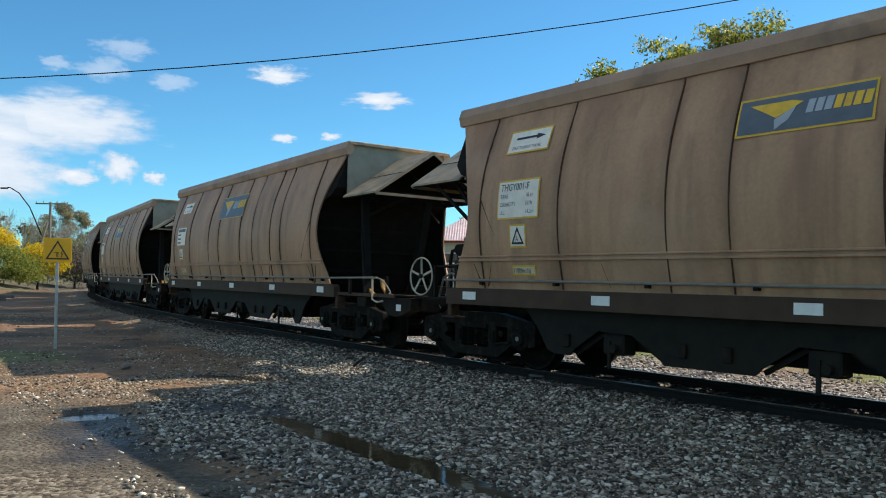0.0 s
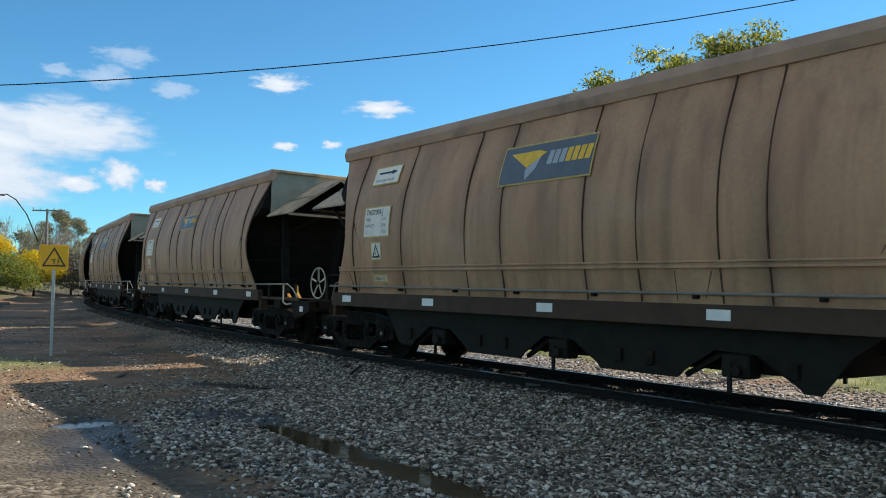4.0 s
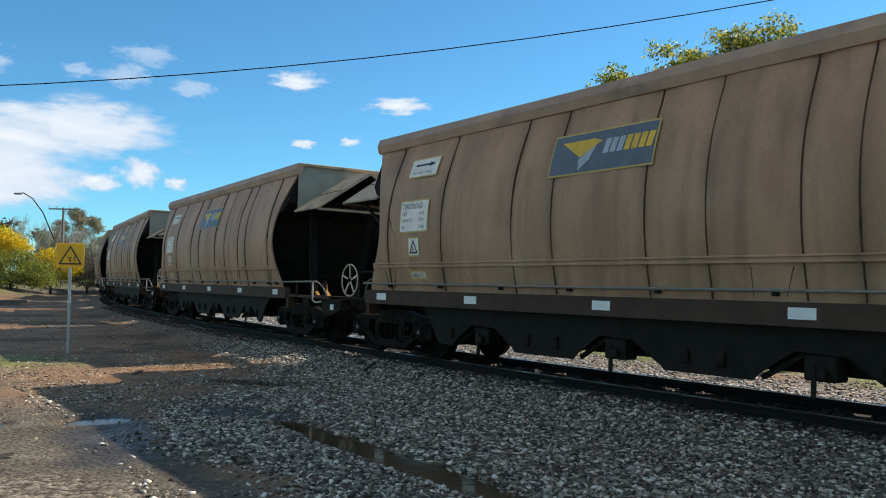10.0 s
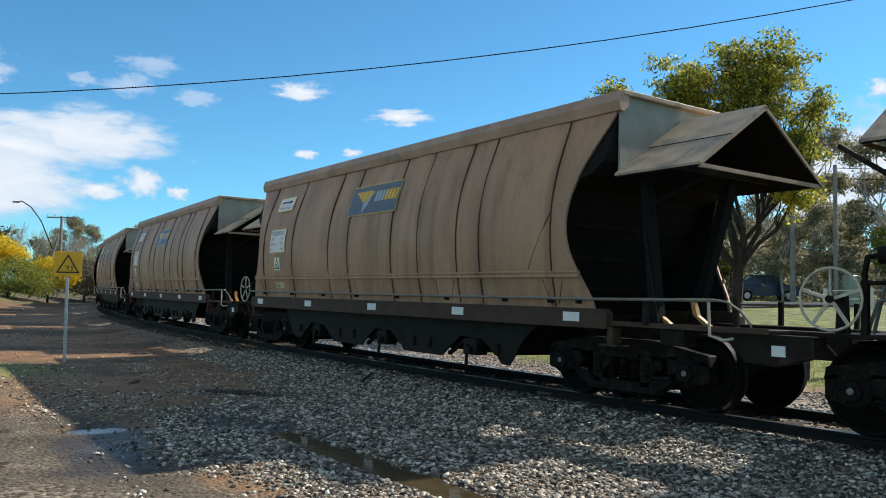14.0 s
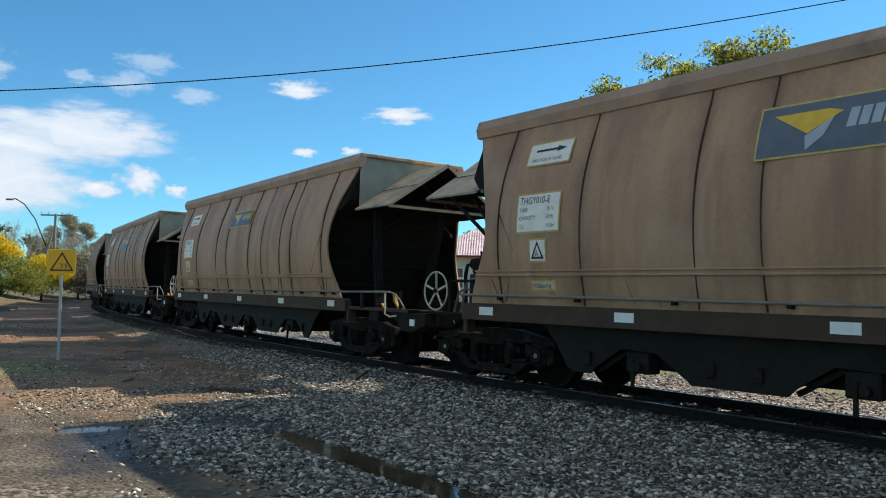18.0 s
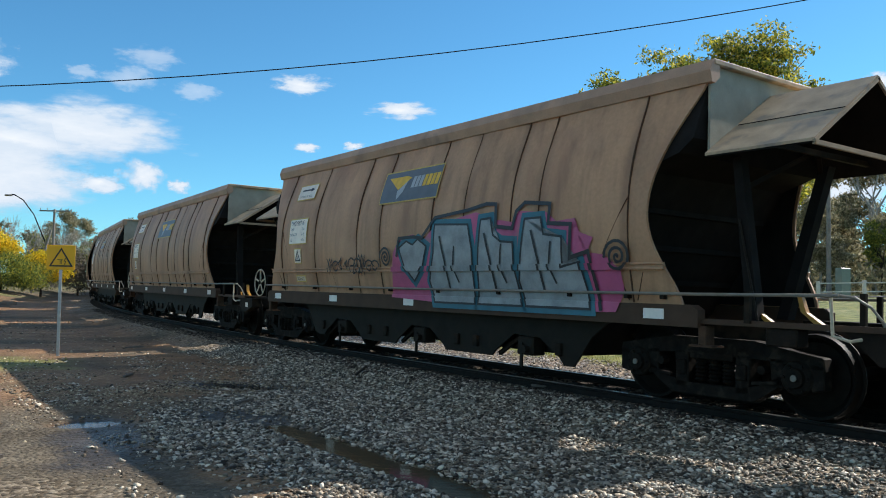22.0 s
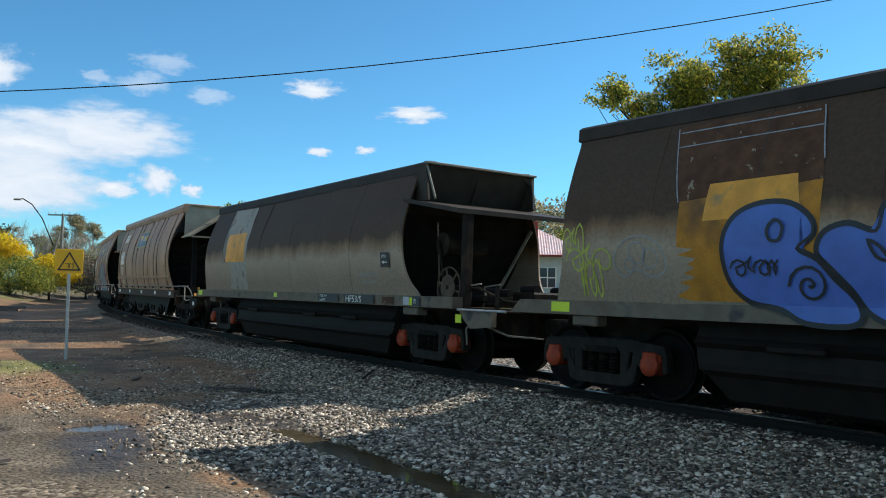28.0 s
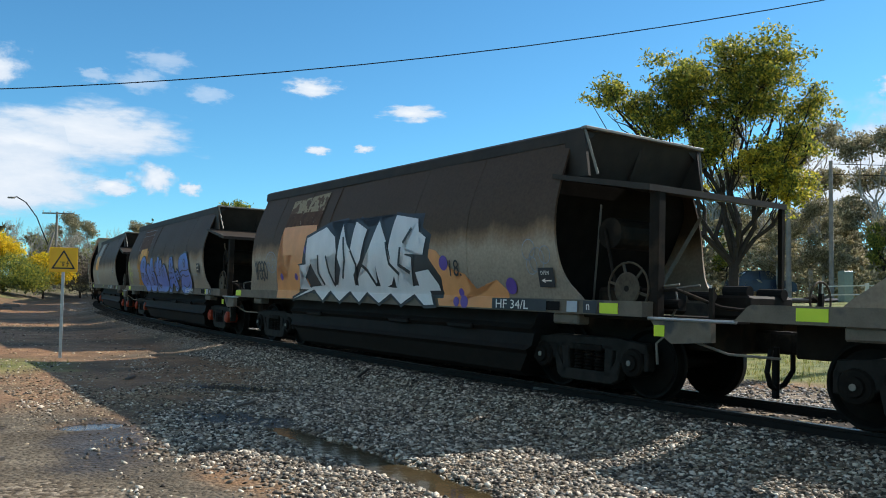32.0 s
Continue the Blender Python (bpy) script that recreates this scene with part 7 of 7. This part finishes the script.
def woods(name, label, az0, az1, d0, d1, low, high, count, size, mat, seed):
    """A far belt of scrub and tree crowns, too far off to tell the trees apart."""
    rng = np.random.default_rng(seed)
    lobes = []
    for i in range(90):
        a, d = radians(rng.uniform(az0, az1)), rng.uniform(d0, d1)
        x, y = d * math.sin(a), d * math.cos(a)
        h = low + (high - low) * rng.uniform(0, 1) ** 1.6
        lobes.append((x, y, ground_height(x, y) + h, rng.uniform(2, 4.5), rng.uniform(2, 4), rng.uniform(1.2, 2.6)))
    ob = leaf_cloud(name, lobes, count, size, mat, None, seed, 0.1)
    return tagged(ob, label, "woods", kind="stuff")


woods("far_woods", "dense grey-green gum woods beyond the road", 6, 50, 95, 125, 0.5, 10, 60000, 0.3, M["leaf_gum"], 61)
woods("roadside_scrub", "low brown and olive scrub along the road", 5, 50, 62, 92, 0.2, 4.2, 46000, 0.2, M["leaf_gum"], 63)
woods("far_scrub", "brown and grey scrub along the far tree line", -46, 8, 128, 165, 0.3, 8.0, 70000, 0.34, M["leaf_far"], 62)


def wattle(name, lobes, seed, label, mat):
    cx, cy = lobes[0][0], lobes[0][1]
    gz = ground_height(cx, cy)
    ob = holder(name, label, "bush", "wattle bushes")
    ob.location = (cx, cy, gz)
    loc = [(x - cx, y - cy, z - gz, a, b, c) for x, y, z, a, b, c in lobes]
    part("stem", wood(loc, (0, 0, 0.7), 0.12, random.Random(seed), 3), "bark", ob)
    leaf_cloud("crown", loc, 22000, 0.085, mat, ob, seed, 0.3)
    return ob


wattle("wattle_bush", [(-36.0, 66.3, 4.1, 1.6, 1.4, 1.0), (-37.4, 66.3, 3.6, 1.4, 1.3, 1.0), (-34.7, 66.5, 3.6, 0.8, 1.1, 0.7), (-36.2, 65.6, 3.0, 1.2, 1.0, 0.6)], 51, "wattle bush in bright yellow bloom", M["leaf_wattle"])
wattle("wattle_bush", [(-32.5, 67.6, 2.7, 1.0, 1.2, 0.8), (-31.7, 68.4, 2.0, 0.9, 1.2, 0.8), (-33.2, 67.0, 2.3, 0.8, 1.1, 0.6)], 52, "wattle bush in bright yellow bloom", M["leaf_wattle"])
wattle("green_bush", [(-34.2, 64.6, 1.9, 2.2, 1.6, 1.3), (-36.8, 65.0, 2.1, 2.0, 1.5, 1.4), (-32.2, 65.2, 1.6, 1.5, 1.4, 1.1), (-38.6, 66.0, 2.3, 2.2, 1.6, 1.5), (-33.6, 65.0, 2.7, 1.0, 1.0, 0.6), (-34.5, 64.0, 1.2, 2.0, 1.2, 0.7), (-37.2, 64.4, 1.2, 2.0, 1.2, 0.7), (-31.8, 64.6, 1.1, 1.4, 1.2, 0.6)],
       53, "dense green bush below the wattles", M["leaf_bush"])
wattle("scrub_bush", [(-34.0, 78.0, 2.0, 2.6, 2.0, 1.8), (-31.5, 80.0, 2.4, 2.2, 2.0, 1.9), (-37.5, 79.0, 2.2, 2.6, 2.0, 1.8)], 54, "brown twiggy scrub behind the wattles", M["leaf_brown"])

# low tufts of grass beyond the rails and on the verge
M["grass_blades"] = island_material("pale_green_grass_blades", [(0.0, (0.12, 0.14, 0.03)), (0.6, (0.28, 0.28, 0.07)), (1.0, (0.46, 0.38, 0.16))], 0.8, False, through=0.45)
rs = random.Random(77)
vs, fs = [], []
while len(fs) < 26000:
    if rs.random() < 0.75:
        p = beside(rs.uniform(-12, 30), rs.uniform(3.3, 10.0))
    else:
        p = Vector((rs.uniform(-30, -4), rs.uniform(9, 60)))
    if rs.random() > mask_grass(p.x, p.y):
        continue
    z = ground_height(p.x, p.y)
    for i in range(4):
        a, h = rs.uniform(0, 6.28), rs.uniform(0.04, 0.13)
        x, y = p.x + rs.gauss(0, 0.05), p.y + rs.gauss(0, 0.05)
        k = len(vs)
        vs += [(x - 0.008 * math.sin(a), y + 0.008 * math.cos(a), z - 0.01), (x + 0.008 * math.sin(a), y - 0.008 * math.cos(a), z - 0.01), (x + 0.05 * math.cos(a), y + 0.05 * math.sin(a), z + h)]
        fs.append((k, k + 1, k + 2))
me = bpy.data.meshes.new("grass")
me.from_pydata(vs, [], fs)
me.materials.append(M["grass_blades"])
tagged(new("grass", me), "short tufty green and straw grass", "grass", kind="stuff")

# ---- house ----
M["board"] = material("cream_weatherboard", (0.62, 0.60, 0.53), 0.6, vary=0.1, scale=3)
M["tin"] = material("faded_red_corrugated_iron", (0.66, 0.47, 0.42), 0.5, vary=0.22, scale=2.5, streak=0.8, spots=(0.56, 0.30, 0.26), spot_scale=2)
M["brick_red"] = material("brick_red_paint", (0.28, 0.05, 0.04), 0.7, vary=0.2, scale=8)
M["pane"] = material("dark_window_glass", (0.05, 0.06, 0.07), 0.08, vary=0.1)
house = holder("house", "cream weatherboard house with a faded red iron roof", "house")
hx, hy = 4.2, 47.5
hz = ground_height(hx, hy)
house.matrix_basis = pose(hx, hy, hz, 0, 0, -4)
part("wall", box(B(), -4.4, 3.6, -1.8, 5.0, -0.3, 2.75), "board", house)
for i in range(16):
    part("weatherboard", slab(B(), [(-4.42, 0.05 + 0.165 * i), (3.62, 0.05 + 0.165 * i), (3.62, 0.20 + 0.165 * i), (-4.42, 0.20 + 0.165 * i)], -1.84 + 0.012, -1.80), "board", house)
bm = B()
n = 62
# corrugated front slope of the hipped roof
row = []
for i in range(2 * n + 1):
    x = -4.9 + 9.0 * i / (2 * n)
    top = 2.72 + 1.75 * min(1.0, (x + 4.9) / 2.9, (4.1 - x) / 3.0 if x < 4.1 else 0)
    t = (top - 2.72) / 1.75
    b = 0.03 * (i % 2)
    row.append((bm.verts.new((x, -2.35, 2.70 + b)), bm.verts.new((x, -2.35 + 3.9 * max(t, 0.01), 2.74 + 1.75 * max(t, 0.01) + b))))
for a, b in zip(row, row[1:]):
    bm.faces.new((a[0], b[0], b[1], a[1]))
part("roof", bm, "tin", house, "corrugated iron roof slope")
bm = B()
for q in ([(4.1, -2.35, 2.72), (4.1, 5.5, 2.72), (1.1, 1.6, 4.47)], [(-4.9, 5.5, 2.72), (4.1, 5.5, 2.72), (1.1, 1.6, 4.47), (-2.0, 1.6, 4.47)], [(-4.9, -2.35, 2.72), (-4.9, 5.5, 2.72), (-2.0, 1.6, 4.47)]):
    bm.faces.new([bm.verts.new(p) for p in q])
bmesh.ops.solidify(bm, geom=bm.faces[:], thickness=0.03)
part("roof", bm, "tin", house)
part("ridge_cap", bar(B(), (-2.0, 1.55, 4.5), (1.1, 1.55, 4.5), 0.12, 0.08), "tin", house)
part("gutter", box(B(), -4.95, 4.15, -2.45, -2.33, 2.60, 2.71, 0.01), "brick_red", house, "dark red gutter")
ch = part("chimney", box(B(), 0.75, 1.25, 0.2, 0.7, 3.4, 4.75, 0.02), "brick_red", house, "red painted brick chimney")
part("chimney_pot", rod(B(), (1.0, 0.45, 4.75), (1.0, 0.45, 5.15), 0.11, 10), "void", ch)
for x in (1.7, -0.9, -3.1):
    win = part("window", box(B(), x - 0.5, x + 0.5, -1.9, -1.78, 0.85, 2.05, 0.01), "white", house, "white sash window")
    for a in (-1, 1):
        for zz in (0, 1):
            part("pane", box(B(), x + a * 0.23 - 0.2, x + a * 0.23 + 0.2, -1.91, -1.895, 0.92 + 0.57 * zz, 1.42 + 0.57 * zz), "pane", win)
M["blue_tub"] = material("blue_plastic", (0.03, 0.16, 0.42), 0.4, vary=0.2, scale=3)
tub = holder("garden_tub", "wide blue plastic tub standing before the house", "tub")
tub.matrix_basis = pose(7.25, 40.5, ground_height(7.25, 40.5), 0, 0, -6)
part("body", slab(B(), [(-0.8, -0.05), (0.8, -0.05), (0.9, 0.75), (-0.9, 0.75)], -0.45, 0.45), "blue_tub", tub)
part("rim", box(B(), -0.95, 0.95, -0.5, 0.5, 0.74, 0.80, 0.02), "blue_tub", tub)
for x in (-0.5, 0.0, 0.5):
    part("rib", box(B(), x - 0.03, x + 0.03, -0.48, -0.44, 0.0, 0.74, 0.01), "blue_tub", tub)

# ---- road, fence, cars beyond the line ----
M["asphalt"] = material("worn_grey_asphalt", (0.055, 0.055, 0.055), 0.85, vary=0.25, scale=2, bump=0.3)
bm = B()
ring = []
for i in range(16):
    x = 6 + 5 * i
    ring.append([bm.verts.new((x, y + 0.06 * (x - 15), ground_height(x, y) + 0.06)) for y in (40.0, 45.5)])
for a, b in zip(ring, ring[1:]):
    bm.faces.new((a[0], b[0], b[1], a[1]))
tagged(part("road", bm, "asphalt"), "narrow grey asphalt road beyond the line", "road", kind="structure")
fence = holder("rail_fence", "low white-painted timber rail fence by the road", "fence")
for i in range(9):
    x, y = 17.5 + 2.0 * i, 37.5 - 0.25 * i
    part("fence_post", box(B(), x - 0.07, x + 0.07, y - 0.07, y + 0.07, ground_height(x, y) - 0.2, ground_height(x, y) + 0.95, 0.01), "board", fence)
    if i:
        for up in (0.45, 0.85):
            part("fence_rail", bar(B(), (x - 2.0, y + 0.25, ground_height(x - 2, y) + up), (x, y, ground_height(x, y) + up), 0.09, 0.05), "board", fence)
kiosk = tagged(part("service_box", box(B(), -0.3, 0.3, -0.2, 0.2, 0, 1.5, 0.03), material("grey_green_box", (0.17, 0.21, 0.17), 0.5, vary=0.12)), "grey-green steel service box by the fence", "service box")
kiosk.matrix_basis = pose(19.6, 39.4, ground_height(19.6, 39.4), 0, 0, 20)


def car(x, y, turn, paint, label):
    m = material("car_paint", paint, 0.25, vary=0.05, scale=2, bump=0.0)
    ob = holder("parked_car", label, "car", "parked cars")
    ob.matrix_basis = pose(x, y, ground_height(x, y), 0, 0, turn) @ Matrix.Diagonal((1.06, 1.06, 1.22, 1))
    bm = slab(B(), [(-2.15, 0.35), (-2.1, 0.75), (-1.9, 0.9), (-1.0, 0.98), (1.6, 0.98), (2.1, 0.92), (2.2, 0.6), (2.15, 0.32), (1.75, 0.3), (1.6, 0.55), (1.3, 0.62), (1.0, 0.55), (0.85, 0.3), (-0.85, 0.3), (-1.0, 0.55), (-1.3, 0.62), (-1.6, 0.55), (-1.75, 0.3)], -0.85, 0.85)
    part("body", bm, m, ob)
    bm = B()
    q = [(-1.15, 0.97), (-0.45, 1.46), (0.9, 1.48), (1.75, 0.97)]
    lo = [bm.verts.new((x, -0.82 if z < 1 else -0.62, z)) for x, z in q]
    hi = [bm.verts.new((x, 0.82 if z < 1 else 0.62, z)) for x, z in q]
    bm.faces.new(lo), bm.faces.new(hi)
    for i in range(4):
        bm.faces.new((lo[i], lo[(i + 1) % 4], hi[(i + 1) % 4], hi[i]))
    part("glasshouse", bm, "pane", ob, "dark glazed cabin")
    part("roof_panel", box(B(), -0.5, 0.95, -0.63, 0.63, 1.465, 1.50, 0.015), m, ob)
    for a in (-1, 1):
        for (p, q) in (((-1.15, 0.97), (-0.45, 1.47)), ((0.2, 0.97), (0.2, 1.48)), ((1.75, 0.97), (0.9, 1.48))):
            part("pillar", bar(B(), (p[0], a * 0.825, p[1]), (q[0], a * 0.63, q[1]), 0.06, 0.03), m, ob)
        for u in (-1.3, 1.3):
            wh = part("wheel", rod(B(), (u, a * 0.68, 0.31), (u, a * 0.87, 0.31), 0.31, 18), "void", ob)
            part("rim", rod(B(), (u, a * 0.86, 0.31), (u, a * 0.885, 0.31), 0.19, 14), "galv", wh)
        part("lamp_lens", box(B(), -2.16, -2.06, a * 0.5, a * 0.8, 0.68, 0.8, 0.02), "white", ob)
    return ob


car(22.9, 58.3, 172, (0.012, 0.022, 0.055), "dark blue parked car beyond the track")
car(12.2, 44.2, 178, (0.45, 0.45, 0.46), "silver parked car beyond the track")
car(9.0, 46.0, 5, (0.5, 0.5, 0.5), "pale grey parked car beyond the track")

# ---- clouds ----
def cloud_material(name, dense):
    m = bpy.data.materials.new(name)
    m.use_nodes = True
    n, l = m.node_tree.nodes, m.node_tree.links
    n.remove(n["Principled BSDF"])
    co = n.new("ShaderNodeTexCoord")
    info = n.new("ShaderNodeObjectInfo")
    off = n.new("ShaderNodeVectorMath")
    off.operation = "MULTIPLY_ADD"
    l.new(info.outputs["Random"], off.inputs[0])
    off.inputs[1].default_value = (37, 11, 23)
    l.new(co.outputs["Object"], off.inputs[2])
    no = n.new("ShaderNodeTexNoise")
    no.inputs["Scale"].default_value, no.inputs["Detail"].default_value, no.inputs["Roughness"].default_value = 1.7, 9, 0.6
    l.new(off.outputs[0], no.inputs[0])
    ln = n.new("ShaderNodeVectorMath")
    ln.operation = "LENGTH"
    l.new(co.outputs["Object"], ln.inputs[0])
    d = n.new("ShaderNodeMath")
    d.operation = "MULTIPLY_ADD"
    l.new(ln.outputs["Value"], d.inputs[0])
    d.inputs[1].default_value = -0.62
    l.new(no.outputs[0], d.inputs[2])
    a = n.new("ShaderNodeMapRange")
    a.inputs["From Min"].default_value, a.inputs["From Max"].default_value = -0.02, 0.3
    a.inputs["To Max"].default_value = dense
    a.interpolation_type = "SMOOTHSTEP"
    l.new(d.outputs[0], a.inputs[0])
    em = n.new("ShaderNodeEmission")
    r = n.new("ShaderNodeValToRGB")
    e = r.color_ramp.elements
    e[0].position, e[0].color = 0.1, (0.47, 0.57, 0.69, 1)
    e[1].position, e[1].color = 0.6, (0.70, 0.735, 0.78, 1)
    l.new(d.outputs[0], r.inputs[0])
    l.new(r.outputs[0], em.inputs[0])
    tr = n.new("ShaderNodeBsdfTransparent")
    mx = n.new("ShaderNodeMixShader")
    l.new(a.outputs[0], mx.inputs[0]), l.new(tr.outputs[0], mx.inputs[1]), l.new(em.outputs[0], mx.inputs[2])
    l.new(mx.outputs[0], n["Material Output"].inputs[0])
    return m


M["cloud"] = cloud_material("self_lit_cloud", 1.0)
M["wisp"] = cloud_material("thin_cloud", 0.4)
# place, half width and half height in metres
CLOUDS = [(-610, 1370, 258, 140, 44), (-748, 1300, 350, 80, 58), (-720, 1320, 225, 135, 42), (-253, 1478, 246, 36, 14), (-81, 1498, 322, 88, 26), (-261, 1477, 362, 78, 30), (-168, 1490, 252, 30, 12),
          (-516, 1408, 389, 78, 32), (-545, 1397, 350, 70, 36), (-613, 1369, 351, 44, 20), (-587, 1380, 162, 68, 26), (-522, 1406, 184, 54, 42), (-465, 1426, 166, 30, 20), (-725, 1315, 165, 130, 50),
          (690, 1340, 235, 120, 85), (712, 1322, 345, 36, 26), (-440, 1433, 335, 60, 26), (620, 1366, 190, 110, 60)]
# sky goes on all round, unseen: glowing clouds added to brighten the shade
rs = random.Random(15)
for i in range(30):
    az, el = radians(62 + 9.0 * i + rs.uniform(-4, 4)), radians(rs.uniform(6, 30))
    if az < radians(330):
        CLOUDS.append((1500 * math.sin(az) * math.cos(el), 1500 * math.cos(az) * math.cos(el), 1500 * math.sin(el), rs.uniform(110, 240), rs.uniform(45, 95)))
# overhead clouds out of view, added as neutral fill on shaded sides
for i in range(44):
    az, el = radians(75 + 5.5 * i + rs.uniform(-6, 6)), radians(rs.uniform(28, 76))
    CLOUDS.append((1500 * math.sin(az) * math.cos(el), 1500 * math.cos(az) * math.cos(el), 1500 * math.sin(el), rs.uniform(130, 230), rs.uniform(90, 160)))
CLOUDS = [c for c in CLOUDS if Vector(c[:3]).angle(SUN_TO) > radians(27)]       # the sun stands clear
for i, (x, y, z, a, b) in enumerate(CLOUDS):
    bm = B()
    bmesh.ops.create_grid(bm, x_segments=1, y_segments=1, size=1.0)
    ob = tagged(part("cloud", bm, "wisp" if i in (7, 8, 9, 16) else "cloud"), "small white fair-weather cloud drifting in the sky" if a < 110 else "broad white glowing cloud, seen bank or unseen fill light", "cloud", "clouds", "structure")
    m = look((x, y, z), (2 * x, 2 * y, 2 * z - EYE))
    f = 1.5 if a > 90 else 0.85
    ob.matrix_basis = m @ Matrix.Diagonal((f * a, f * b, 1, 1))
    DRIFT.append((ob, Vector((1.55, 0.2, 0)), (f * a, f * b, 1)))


# ---- what moves ----
def motions():
    for wagon, back in TRAIN:
        walk(wagon, [(t, wagon_pose(t, back)) for t in range(33)])
        for ob in wagon.children_recursive:
            if ob.name.startswith("wheelset"):
                spot = ob.location.copy()
                walk(ob, [(i / 10, pose(spot.x, spot.y, spot.z, 0, math.degrees((run_of_train(i / 10) - back) / 0.425) % 360, 0)) for i in range(321)])
    for ob, way, size in DRIFT:         # clouds sail with the wind
        start = ob.matrix_basis.copy()
        walk(ob, [(t, Matrix.Translation(way * (t - 14)) @ start) for t in (0, 32)])
        ob.scale = size


motions()
